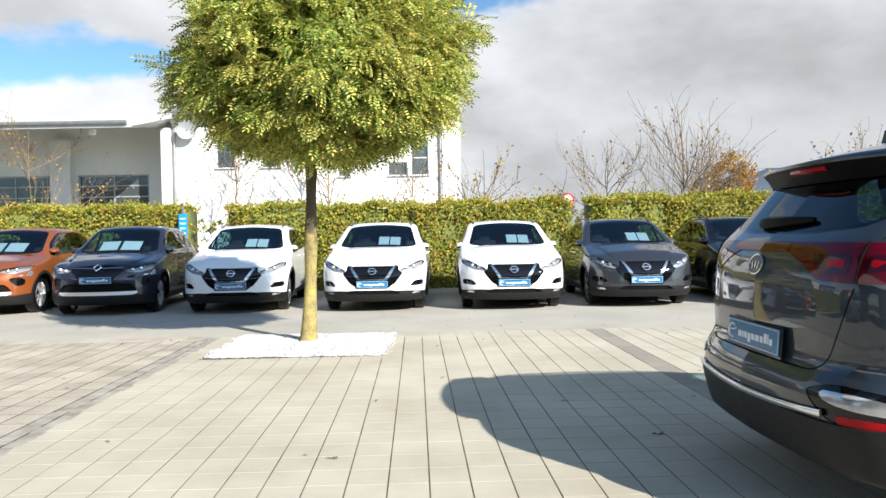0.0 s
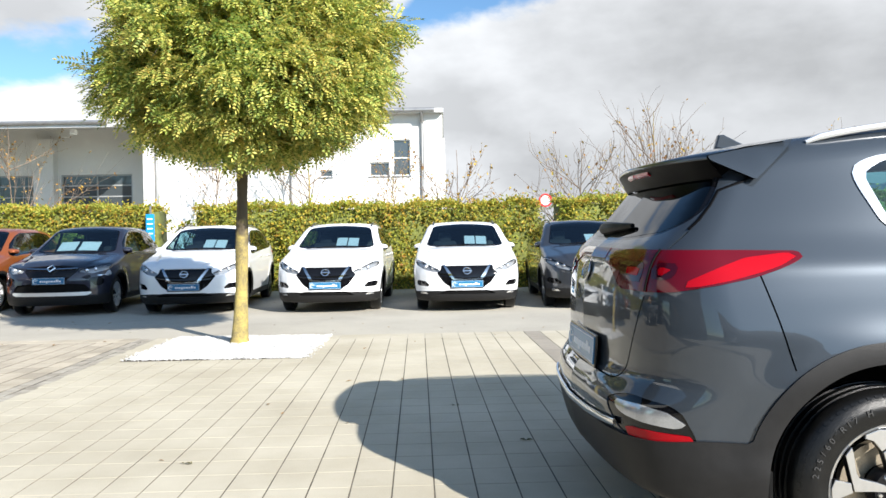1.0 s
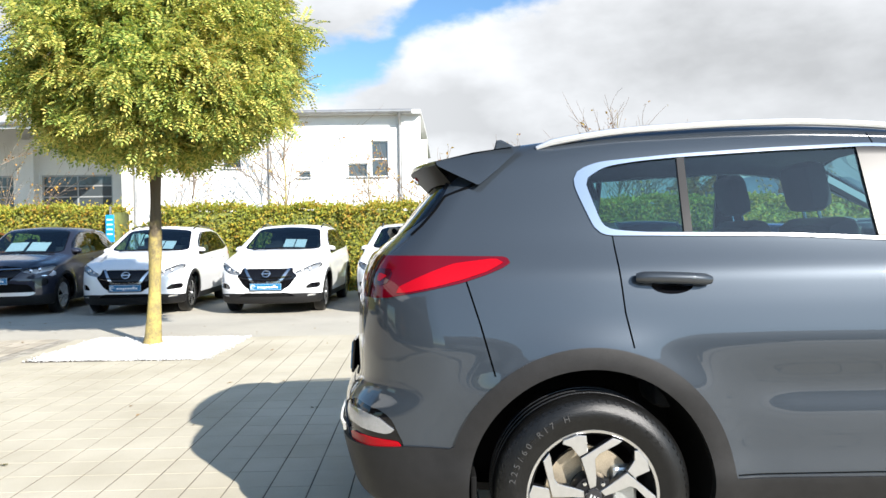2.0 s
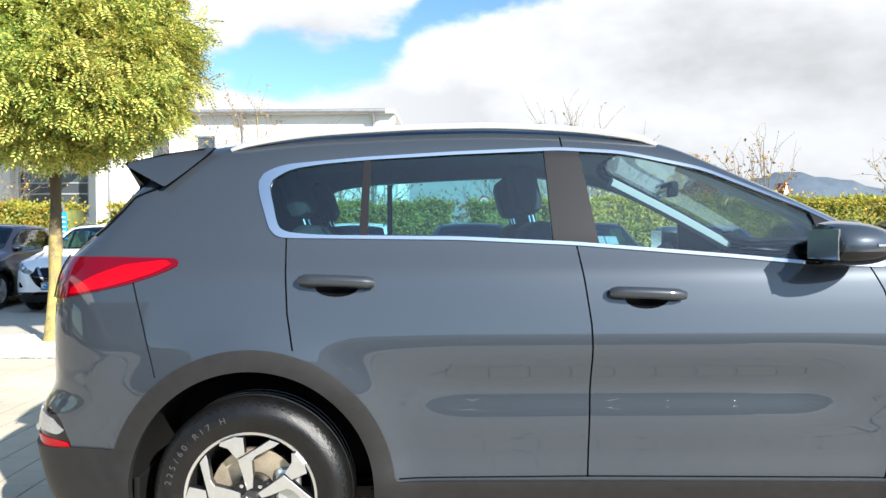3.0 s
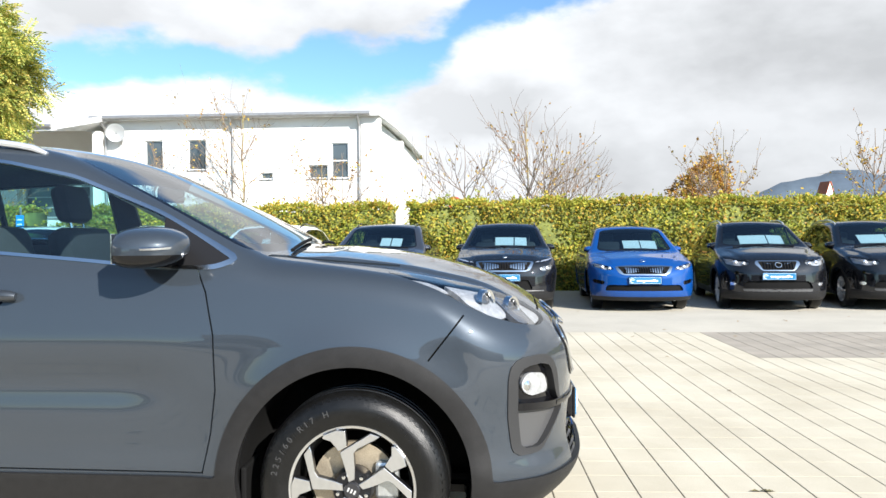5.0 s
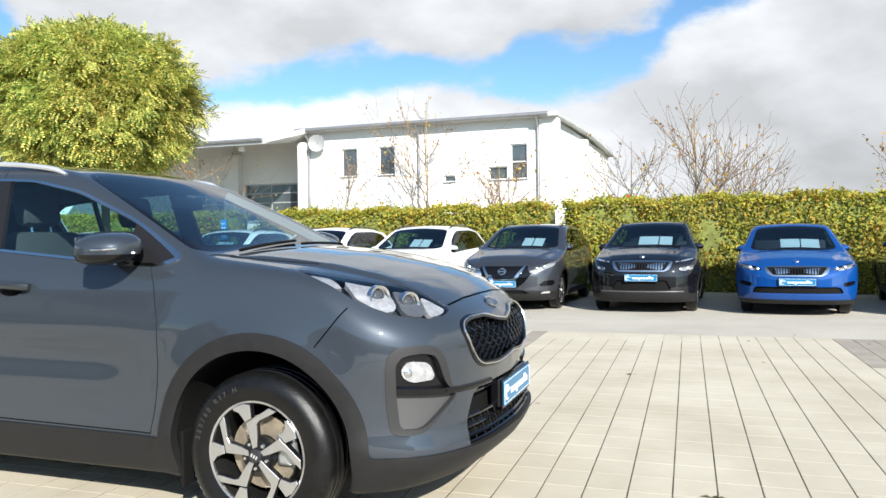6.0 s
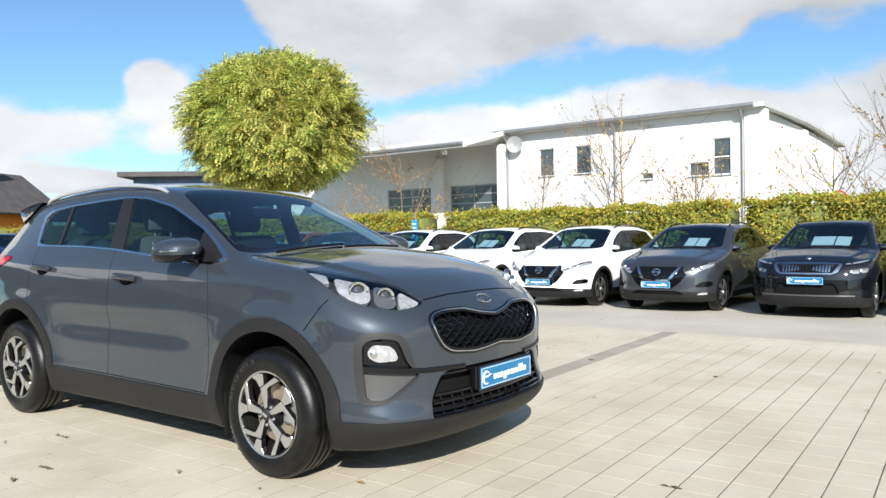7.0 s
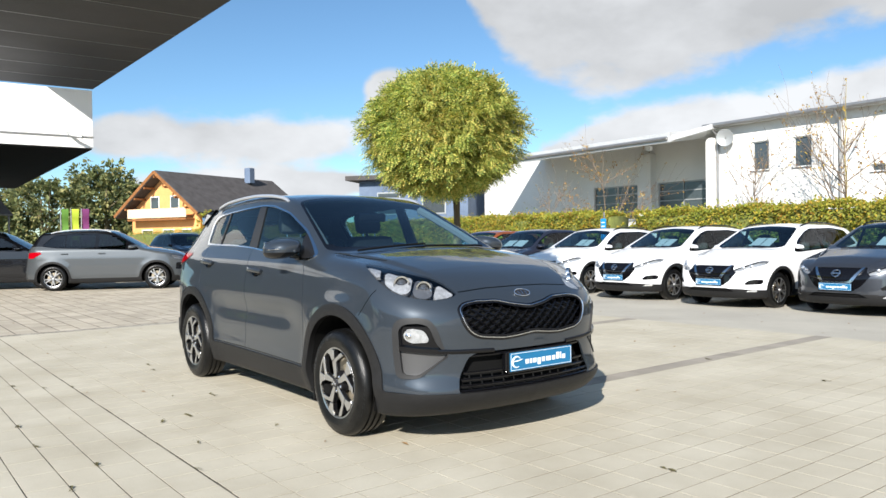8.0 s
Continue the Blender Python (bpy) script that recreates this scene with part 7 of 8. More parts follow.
# far leaves: paler tones, with the haze of distance put into the colour
M["wood_leaf"] = leaf_material("far_wood_leaf_hazed", [(0.0, (0.09, 0.12, 0.06)), (0.6, (0.22, 0.25, 0.10)), (1.0, (0.38, 0.35, 0.14))])
M["bark"] = plain("lichen_bark", (0.20, 0.165, 0.075), 0.9, vary=0.5, scale=14, bump=0.9, bscale=45, c2=(0.07, 0.06, 0.045))
M["lichen"] = plain("yellow_lichen_bark", (0.40, 0.31, 0.08), 0.9, vary=0.5, scale=10, bump=0.9, bscale=40, c2=(0.13, 0.105, 0.06))
# lichen grows on the lower trunk, brown bark shows above it
M["trunk"] = plain("trunk_bark", (0.42, 0.33, 0.09), 0.9, vary=0.5, scale=10, bump=0.9, bscale=40, c2=(0.14, 0.115, 0.065))
nt = M["trunk"].node_tree
pb = nt.nodes["Principled BSDF"]
src = pb.inputs["Base Color"].links[0].from_socket
gp, sz, ns, ad, mp, mx = (nt.nodes.new("ShaderNode" + k) for k in ("NewGeometry", "SeparateXYZ", "TexNoise", "Math", "MapRange", "Mix"))
mx.data_type = "RGBA"
ns.inputs["Scale"].default_value = 9
ad.operation = "ADD"
nt.links.new(gp.outputs["Position"], sz.inputs[0])
nt.links.new(gp.outputs["Position"], ns.inputs["Vector"])
nt.links.new(sz.outputs[2], ad.inputs[0])
nt.links.new(ns.outputs["Fac"], ad.inputs[1])
nt.links.new(ad.outputs[0], mp.inputs["Value"])
mp.inputs["From Min"].default_value, mp.inputs["From Max"].default_value = 1.50, 1.80
nt.links.new(mp.outputs["Result"], mx.inputs["Factor"])
nt.links.new(src, mx.inputs["A"])
mx.inputs["B"].default_value = (0.085, 0.066, 0.04, 1)
nt.links.new(mx.outputs["Result"], pb.inputs["Base Color"])
M["twig"] = plain("pale_twig", (0.17, 0.125, 0.09), 0.85, vary=0.35, scale=20)


def scatter(v0, f0, at, rot, size):
    """Copies of one small form, joined: places, 3x3 turns and sizes."""
    v0 = np.asarray(v0, float)
    n, k = len(at), len(v0)
    v = np.einsum("nij,kj->nki", rot, v0) * np.asarray(size)[:, None, None] + np.asarray(at)[:, None, :]
    f = (np.asarray(f0)[None] + (np.arange(n) * k)[:, None, None]).reshape(-1, np.asarray(f0).shape[1])
    return v.reshape(-1, 3), f


def turns(d, roll, gen):
    """Turns that lay x along d, with the leaf's face up and a roll."""
    d = d / np.linalg.norm(d, axis=1, keepdims=True)
    up = np.tile([0, 0, 1.0], (len(d), 1)) + gen.normal(0, roll, (len(d), 3))
    s = np.cross(up, d)
    s /= np.maximum(np.linalg.norm(s, axis=1, keepdims=True), 1e-6)
    u = np.cross(d, s)
    return np.stack([d, s, u], -1)


def leaflet(l, w, x0, y0, ang, z=0.0):
    c, s = math.cos(ang), math.sin(ang)
    pts = [(0, 0, 0), (0.5 * l, -w / 2, 0.10 * w), (l, 0, -0.12 * l), (0.5 * l, w / 2, 0.10 * w)]
    return [(x0 + c * x - s * y, y0 + s * x + c * y, z + q) for x, y, q in pts]


# a feathered leaf of thirteen leaflets, 0.2 long
FEATHER, FEATHER_F = [], []
for i in range(6):
    for sg in (-1, 1):
        k = len(FEATHER)
        FEATHER += leaflet(0.050, 0.027, 0.030 + 0.029 * i, sg * 0.004, sg * 1.1, -0.0045 * i * i * 0.35)
        FEATHER_F.append((k, k + 1, k + 2, k + 3))
k = len(FEATHER)
FEATHER += leaflet(0.05, 0.022, 0.19, 0, 0, -0.05)
FEATHER_F.append((k, k + 1, k + 2, k + 3))
LEAF, LEAF_F = leaflet(1.0, 0.62, 0, 0, 0), [(0, 1, 2, 3)]


def limb(bm, a, b, r0, r1, gen, bend=0.1, n=6, sides=6):
    a, b = np.array(a, float), np.array(b, float)
    t = np.linspace(0, 1, n)[:, None]
    side = gen.normal(0, bend, 3) * np.linalg.norm(b - a)
    p = a + (b - a) * t + side * np.sin(np.pi * t) * 0.5
    add_tube(bm, p, list(np.linspace(r0, r1, n)), sides)
    return p


def globe_tree():
    gen = np.random.default_rng(11)
    tree = thing("robinia_tree", pose(-1.52, 8.30, 0), "small round-headed tree with yellowing feathery leaves and a lichen-covered trunk", "tree")
    zs = np.linspace(-0.02, 2.25, 26)
    bm = bmesh.new()
    ring = []
    for z in zs:
        r = 0.076 + 0.035 * math.exp(-z / 0.10) - 0.009 * z + 0.006 * math.sin(z * 7)
        cx, cy = 0.045 * z + 0.012 * math.sin(z * 2.3), 0.01 * math.sin(z * 1.7)
        ring.append([bm.verts.new((cx + r * math.cos(a) * (1 + 0.06 * math.sin(3 * a + z * 4)), cy + r * math.sin(a) * (1 + 0.05 * math.sin(5 * a - z * 3)), z)) for a in np.linspace(0, 2 * math.pi, 18, endpoint=False)])
    for p, q in zip(ring[:-1], ring[1:]):
        for j in range(18):
            bm.faces.new((p[j], p[(j + 1) % 18], q[(j + 1) % 18], q[j]))
    part("trunk", bm, M["trunk"], tree, "trunk covered with yellow lichen", True)
    # limbs reach out from the graft into a wide dome
    c = np.array([0.18, -0.35, 2.92])
    rad = np.array([1.40, 1.06, 1.00])
    tips, bm = [], bmesh.new()
    for i in range(26):
        az, el = gen.uniform(0, 2 * math.pi), gen.uniform(-0.15, 1.45)
        d = np.array([math.cos(az) * math.cos(el), math.sin(az) * math.cos(el), math.sin(el)])
        e = c + d * rad * gen.uniform(0.75, 0.95)
        p = limb(bm, (0.10, 0, 2.15), e, 0.038, 0.008, gen, 0.10, 9)
        for q in p[4:]:
            for _ in range(2):
                t = q + gen.normal(0, 0.32, 3)
                limb(bm, q, t, 0.008, 0.003, gen, 0.1, 4, 4)
    part("limb", bm, M["bark"], tree, "brown limbs inside the crown", True)
    # leafy shoots all round the dome: feathers along each twig, drooping, with gaps between the shoots
    at, dirs = [], []
    mid = np.array([0.20, -0.42, 2.72])
    width = curve([(2.02, 0.25), (2.13, 0.62), (2.28, 1.02), (2.46, 1.26), (2.75, 1.40), (3.1, 1.43), (3.5, 1.33), (3.78, 1.08), (3.97, 0.72), (4.08, 0.2)], 0.06)

    def dome(z, az, k):
        return np.array([0.31 + 1.11 * k * math.cos(az), -0.50 + 0.84 * k * math.sin(az), z])

    shoots = 0
    while shoots < 1500:
        z, az = gen.uniform(2.05, 4.07), gen.uniform(0, 2 * math.pi)
        w = float(width(z))
        if gen.random() > w / 1.45 + 0.15:
            continue
        shoots += 1
        lump = 1 + 0.06 * math.sin(3 * az + 4 * z) + 0.06 * math.sin(7 * az - 5 * z) + 0.04 * math.sin(13 * az + 2)
        deep = gen.uniform(0.30, 1.0) ** 0.45
        tip = dome(z, az, w * lump * deep)
        d = tip - mid
        d /= np.linalg.norm(d)
        d = d * np.array([1, 1, 0.75]) + gen.normal(0, 0.28, 3)
        d /= np.linalg.norm(d)
        ln = gen.uniform(0.16, 0.34)
        side = np.cross(d, [0, 0, 1.0])
        side /= max(np.linalg.norm(side), 1e-6)
        up = np.cross(side, d)
        n = int(gen.integers(9, 15))
        for k in range(n):
            u = k / (n - 1)
            turn = 2.4 * k + gen.normal(0, 0.4)
            q = side * math.cos(turn) + up * math.sin(turn)
            at.append(tip - d * ln * (1 - u) + q * 0.012 + np.array([0, 0, -0.05 * u * u]))
            dirs.append(q * (1.05 - 0.6 * u) + d * (0.35 + 0.7 * u) + np.array([0, 0, -0.42]) + gen.normal(0, 0.18, 3))
    # a thinner fill inside keeps the sky from showing through
    for i in range(3500):
        z, az = gen.uniform(2.15, 3.85), gen.uniform(0, 2 * math.pi)
        at.append(dome(z, az, float(width(z)) * gen.uniform(0.1, 0.8)))
        dirs.append(gen.normal(0, 1, 3) + np.array([0, 0, -0.3]))
    at, dirs = np.array(at), np.array(dirs)
    v, f = scatter(FEATHER, FEATHER_F, at, turns(dirs, 0.35, gen), gen.uniform(0.62, 1.12, len(at)))
    tagged(mk("crown", v, f, M["robinia"], tree, "yellow-green feathery leaves", False), kind="stuff")


def bare_tree(x, y, h, seed, leaf, count, spread=0.5, trunk="twig", name="bare_tree", label="thin bare garden tree with a few autumn leaves"):
    """A tree that has lost most of its leaves: trunk, limbs, twigs and what still hangs."""
    gen = np.random.default_rng(seed)
    tr = thing(name, pose(x, y, ground_z(y)), label, "tree", "bare trees behind the hedge")
    bm, bl = bmesh.new(), bmesh.new()
    n = 9
    t = np.linspace(0, 1, n)
    px, py = np.cumsum(gen.normal(0, 0.03 * h / 4, n)), np.cumsum(gen.normal(0, 0.03 * h / 4, n))
    p = np.stack([px - px[0], py - py[0], t * h * 0.97 - 0.05], -1)
    add_tube(bm, p, list(np.linspace(0.034 * h / 4.5, 0.006, n)), 7)
    part("trunk", bm, M[trunk], tr, "", True)
    spots = []
    for i in range(17):
        k = gen.uniform(0.18, 0.72)
        b = np.array([np.interp(k, t, p[:, j]) for j in range(3)])
        az, el = gen.uniform(0, 2 * math.pi), gen.uniform(0.55, 1.2) - 0.25 * (spread - 0.5)
        ln = h * gen.uniform(0.30, 0.55) * (1.15 - 0.75 * k) * (0.65 + 0.75 * spread)
        d = np.array([math.cos(az) * math.cos(el), math.sin(az) * math.cos(el), math.sin(el)])
        q = limb(bl, b, b + d * ln, 0.015 * h / 4.5, 0.005, gen, 0.10, 7, 5)
        for s in q[2:]:
            for _ in range(2):
                e = s + (d * 0.8 + gen.normal(0, 0.45, 3) + np.array([0, 0, 0.35])) * ln * 0.30
                w = limb(bl, s, e, 0.0055, 0.0032, gen, 0.15, 4, 4)
                spots.extend(w[1:])
    part("limb", bl, M["twig"], tr, "thin bare limbs", True)
    if count:
        spots = np.array(spots)
        at = spots[gen.integers(0, len(spots), count)] + gen.normal(0, 0.02, (count, 3))
        v, f = scatter(LEAF, LEAF_F, at, turns(gen.normal(0, 1, (count, 3)) + np.array([0, 0, -0.7]), 0.8, gen), gen.uniform(0.06, 0.12, count))
        tagged(mk("hanging_leaf", v, f, M[leaf], tr, "sparse autumn leaves", False), kind="stuff")


def leafy_mass(name, x, y, w, d, h, seed, leaf, count, size, label, z0=0.3, kind="", trunk=True):
    """A tree or bush whose crown is a heap of clumps of leaves."""
    gen = np.random.default_rng(seed)
    tr = thing(name, pose(x, y, 0), label, "tree", kind=kind)
    if trunk:
        bm = bmesh.new()
        add_tube(bm, [(0, 0, -0.1), (0.05, 0, h * 0.3), (0, 0.04, h * 0.7)], [h * 0.03, h * 0.022, h * 0.01], 7)
        for i in range(7):
            a = gen.uniform(0, 6.28)
            limb(bm, (0, 0, h * gen.uniform(0.2, 0.5)), (w * 0.35 * math.cos(a), d * 0.35 * math.sin(a), h * gen.uniform(0.5, 0.85)), h * 0.014, h * 0.004, gen)
        part("trunk", bm, M["bark"], tr, "", True)
    at, dirs = [], []
    while len(at) < count:
        u = gen.normal(0, 1, 3)
        u /= np.linalg.norm(u)
        lump = 1 + 0.16 * math.sin(4 * u[0] + seed) + 0.14 * math.sin(5 * u[2] + 3 * u[1]) + 0.08 * math.sin(11 * u[0])
        r = gen.uniform(0.5, 1.0) ** 0.5 * lump
        p = np.array([u[0] * w / 2 * r, u[1] * d / 2 * r, z0 + (h - z0) * (0.5 + 0.5 * u[2] * r)])
        m = int(gen.integers(6, 14))
        at.extend(p + gen.normal(0, 0.05 * h / 3, (m, 3)))
        dirs.extend(u + gen.normal(0, 0.7, (m, 3)))
    at, dirs = np.array(at), np.array(dirs)
    v, f = scatter(LEAF, LEAF_F, at, turns(dirs, 0.7, gen), gen.uniform(0.7, 1.4, len(at)) * size)
    tagged(mk("crown", v, f, M[leaf], tr, "", False), kind="stuff")


def hedge(x0, x1, y0, y1, h, seed, dens=900, label="clipped hornbeam hedge turning yellow"):
    gen = np.random.default_rng(seed)
    hg = thing("hedge", pose(0, 0, 0), label, "hedge")
    zb = ground_z(y0) - 0.05
    nx = int((x1 - x0) / 0.5) + 2
    xs = np.linspace(x0 + 0.06, x1 - 0.06, nx)
    prof = [(y0 + 0.14, zb), (y0 + 0.12, h * 0.5), (y0 + 0.14, h - 0.14), (y0 + 0.3, h - 0.09), (y1 - 0.2, h - 0.09), (y1 - 0.12, h - 0.16), (y1 - 0.1, zb)]
    v = [(x, y + gen.normal(0, 0.02), z + (gen.normal(0, 0.02) if z > 0 else 0)) for x in xs for y, z in prof]
    k = len(prof)
    f = [[i * k + j, i * k + j + 1, (i + 1) * k + j + 1, (i + 1) * k + j] for i in range(nx - 1) for j in range(k - 1)] + [list(range(k))[::-1], [(nx - 1) * k + j for j in range(k)]]
    # solid core whose dark colour stands for the shade behind the leaves
    mk("hedge_wood", v, f, M["hedge_core"], hg, "dark core that stands for the shade between the leaves")
    n = int((x1 - x0) * (h + (y1 - y0)) * dens)
    x = gen.uniform(x0, x1, n)
    s = gen.uniform(0, h + (y1 - y0), n)
    wob = 0.05 * np.sin(x * 3.1) + 0.04 * np.sin(x * 7.7 + 1) + 0.04 * np.sin(s * 6 + x)
    face = s < h
    y = np.where(face, y0 + 0.07 + wob + gen.normal(0, 0.045, n), y0 + (s - h))
    z = np.where(face, zb + s * (h - zb) / h, h - 0.03 + 0.8 * wob + gen.normal(0, 0.04, n) + 0.05 * (gen.random(n) < 0.04) * gen.random(n) * 4)
    d = np.stack([gen.normal(0, 0.8, n), np.where(face, -0.6, -0.1), np.where(face, -0.4, 0.7)], -1) + gen.normal(0, 0.4, (n, 3))
    v, f = scatter(LEAF, LEAF_F, np.stack([x, y, z], -1), turns(d, 0.7, gen), gen.uniform(0.055, 0.10, n))
    tagged(mk("foliage", v, f, M["hedge_leaf"], hg, "green and yellow leaves", False), kind="stuff")


globe_tree()
hedge(-34, -5.9, 17.2, 18.3, 1.90, 1)
hedge(-5.0, 3.0, 17.2, 18.3, 1.86, 2)
hedge(3.35, 34, 16.9, 18.1, 1.92, 3)
leafy_mass("shrub", -5.45, 17.9, 1.0, 0.8, 1.7, 5, "hedge_leaf", 700, 0.07, "thin yellowing shrub in the hedge gap")
for i, (x, y, h, leaf, n, sp, tk) in enumerate((
        (-14.7, 27.0, 5.6, "rust_leaf", 520, 0.8, "twig"), (-7.6, 27.6, 4.9, "autumn_leaf", 110, 0.6, "twig"), (-1.0, 27.4, 4.7, "autumn_leaf", 260, 0.4, "lichen"),
        (1.2, 20.5, 3.7, "autumn_leaf", 260, 0.7, "twig"), (6.1, 19.2, 4.5, "autumn_leaf", 130, 0.55, "lichen"), (4.5, 20.6, 3.9, "autumn_leaf", 160, 0.8, "twig"),
        (6.7, 20.4, 4.1, "autumn_leaf", 90, 0.8, "twig"), (11.6, 20.2, 4.0, "autumn_leaf", 330, 0.5, "bark"), (-4.4, 28.0, 7.0, "autumn_leaf", 480, 0.6, "lichen"), (-18.6, 27.0, 4.2, "autumn_leaf", 300, 0.6, "twig"), (7.3, 21.0, 3.5, "autumn_leaf", 80, 0.7, "twig"), (15.4, 20.6, 4.2, "autumn_leaf", 300, 0.5, "twig"))):
    bare_tree(x, y, h, 40 + i, leaf, n, sp, tk)
leafy_mass("autumn_tree", 18.4, 48.6, 3.9, 3.6, 5.9, 7, "rust_leaf", 9000, 0.17, "rust-brown broadleaf tree behind the hedge", 0.6)
leafy_mass("garden_tree", 9.6, 60, 3.4, 3, 4.3, 9, "wood_leaf", 1200, 0.2, "small dark green tree far behind the hedge", 0.5)
leafy_mass("garden_tree", -1.0 + 5, 62, 4.0, 3, 4.0, 10, "rust_leaf", 1200, 0.2, "small brown tree far behind the hedge", 0.5)
leafy_mass("garden_tree", 20.5, 62, 2.6, 3, 4.4, 12, "wood_leaf", 900, 0.2, "small dark green tree far behind the hedge", 0.5)
leafy_mass("bush", -44.5, 19.0, 3.2, 3, 3.4, 14, "hedge_leaf", 2200, 0.15, "rounded garden bush by the orange house", 0.2)
for i, (x, y, w, h) in enumerate(((-96, 6, 16, 10.5), (-92, 14, 13, 9.5), (-100, 22, 14, 10), (-88, 20.5, 7, 11), (-105, -4, 18, 12), (-99, 31, 14, 9), (-95, 0.5, 11, 10), (-110, 12, 20, 13))):
    leafy_mass("woodland_tree", x, y, w, 9, h, 60 + i, "wood_leaf", 5200, 0.55, "tall green woodland tree in the distance", 0.5)
M["blind"] = plain("dark_clipped_hedge", (0.03, 0.045, 0.014), 0.9, vary=0.4, scale=5)
# few leaves on this one, so the dark core colour shows through
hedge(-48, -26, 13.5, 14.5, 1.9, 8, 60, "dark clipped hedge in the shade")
# ---- buildings and distance ----
M["render_white"] = surface("white_wall_render", (0.70, 0.69, 0.665), (0.64, 0.63, 0.605), scale=0.5, fine=60, bump=0.12)
M["fascia_white"] = surface("white_fascia_panel", (0.88, 0.87, 0.85), (0.84, 0.83, 0.81), scale=0.4, fine=60, bump=0.05)
M["soffit"] = surface("grey_soffit_board", (0.075, 0.073, 0.072), (0.06, 0.058, 0.057), scale=0.4, fine=40, bump=0.05)
M["roof_metal"] = plain("pale_roof_sheet", (0.55, 0.55, 0.54), 0.45, 0.3, vary=0.1, scale=2)
M["gutter"] = plain("grey_zinc", (0.30, 0.30, 0.30), 0.45, 0.7, vary=0.15, scale=5)
M["pane"] = plain("dark_window_pane", (0.05, 0.06, 0.065), 0.05, spec=0.8)
M["frame_white"] = plain("white_window_frame", (0.75, 0.75, 0.73), 0.5)
M["frame_grey"] = plain("grey_door_frame", (0.33, 0.34, 0.34), 0.5, 0.3)
# the house render as seen on its shaded side; the sunlit gable tone follows
M["orange_wall"] = surface("shaded_orange_render", (0.62, 0.21, 0.03), (0.52, 0.17, 0.025), scale=0.5, fine=20)
M["cream"] = surface("cream_parapet", (0.72, 0.56, 0.38), (0.62, 0.48, 0.32), scale=0.5, fine=20)
M["house_wall_lit"] = surface("lit_apricot_render", (0.74, 0.36, 0.135), (0.66, 0.31, 0.11), scale=0.5, fine=20)
M["tile"] = surface("brown_roof_tile", (0.085, 0.078, 0.076), (0.06, 0.054, 0.052), scale=1.5, fine=30)
M["timber"] = surface("brown_timber", (0.28, 0.12, 0.04), (0.18, 0.075, 0.025), scale=3, fine=40)
M["blue_wall"] = surface("blue_grey_cladding", (0.13, 0.17, 0.24), (0.10, 0.135, 0.20), scale=1, fine=20)
# the hill's blue is distance haze mixed into its surface colour
M["hill"] = surface("hazy_wooded_hill", (0.085, 0.112, 0.140), (0.072, 0.095, 0.125), rough=1.0, scale=0.006, fine=0.05, bump=0.0)
M["show_glass"] = plain("showroom_glass", (0.02, 0.024, 0.026), 0.03, spec=0.9)


def solid(name, x0, x1, y0, y1, z0, z1, mat, parent, label="", r=0.0):
    return part(name, box(((x0 + x1) / 2, (y0 + y1) / 2, (z0 + z1) / 2), (x1 - x0, y1 - y0, z1 - z0), r), mat, parent, label)


def wall_with_holes(name, x0, x1, z0, z1, y, thick, holes, mat, parent, label=""):
    """A wall along x with openings through it; holes are (x0, x1, z0, z1)."""
    xs = sorted({x0, x1, *[h[0] for h in holes], *[h[1] for h in holes]})
    zs = sorted({z0, z1, *[h[2] for h in holes], *[h[3] for h in holes]})
    bm = bmesh.new()
    for a, b in zip(xs[:-1], xs[1:]):
        for c, d in zip(zs[:-1], zs[1:]):
            if not any(h[0] <= a and b <= h[1] and h[2] <= c and d <= h[3] for h in holes):
                add_box(bm, ((a + b) / 2, y + thick / 2, (c + d) / 2), (b - a, thick, d - c))
    bmesh.ops.remove_doubles(bm, verts=bm.verts[:], dist=1e-4)
    seen, dead = {}, []
    for f in bm.faces:
        key = tuple(round(q, 3) for q in f.calc_center_median())
        if key in seen:
            dead += [f, seen[key]]
        seen[key] = f
    bmesh.ops.delete(bm, geom=list(set(dead)), context="FACES_ONLY")
    return part(name, bm, mat, parent, label)


def window(parent, x0, x1, z0, z1, y, frame_mat, cols=1, rows=1, bar=0.05, deep=0.12, label="dark window in a white frame"):
    w = new("window")
    w.parent = parent
    tagged(w, label)
    bm = bmesh.new()
    for a, b, c, d in ((x0, x0 + bar, z0, z1), (x1 - bar, x1, z0, z1), (x0 + bar, x1 - bar, z0, z0 + bar), (x0 + bar, x1 - bar, z1 - bar, z1)):
        add_box(bm, ((a + b) / 2, y + deep, (c + d) / 2), (b - a, 0.06, d - c))
    for i in range(1, cols):
        add_box(bm, (x0 + (x1 - x0) * i / cols, y + deep, (z0 + z1) / 2), (bar * 0.8, 0.05, z1 - z0 - 2 * bar))
    for i in range(1, rows):
        add_box(bm, ((x0 + x1) / 2, y + deep - 0.002, z0 + (z1 - z0) * i / rows), (x1 - x0 - 2 * bar, 0.046, bar * 0.8))
    part("window_frame", bm, frame_mat, w)
    for i in range(cols):
        for j in range(rows):
            a, c = x0 + (x1 - x0) * i / cols, z0 + (z1 - z0) * j / rows
            solid("pane", a + bar * 0.4, a + (x1 - x0) / cols - bar * 0.4, y + deep + 0.01, y + deep + 0.02, c + bar * 0.4, c + (z1 - z0) / rows - bar * 0.4, M["pane"], w)
    solid("window_sill", x0 - 0.03, x1 + 0.03, y - 0.05, y + deep, z0 - 0.04, z0, M["gutter"], w)
    return w


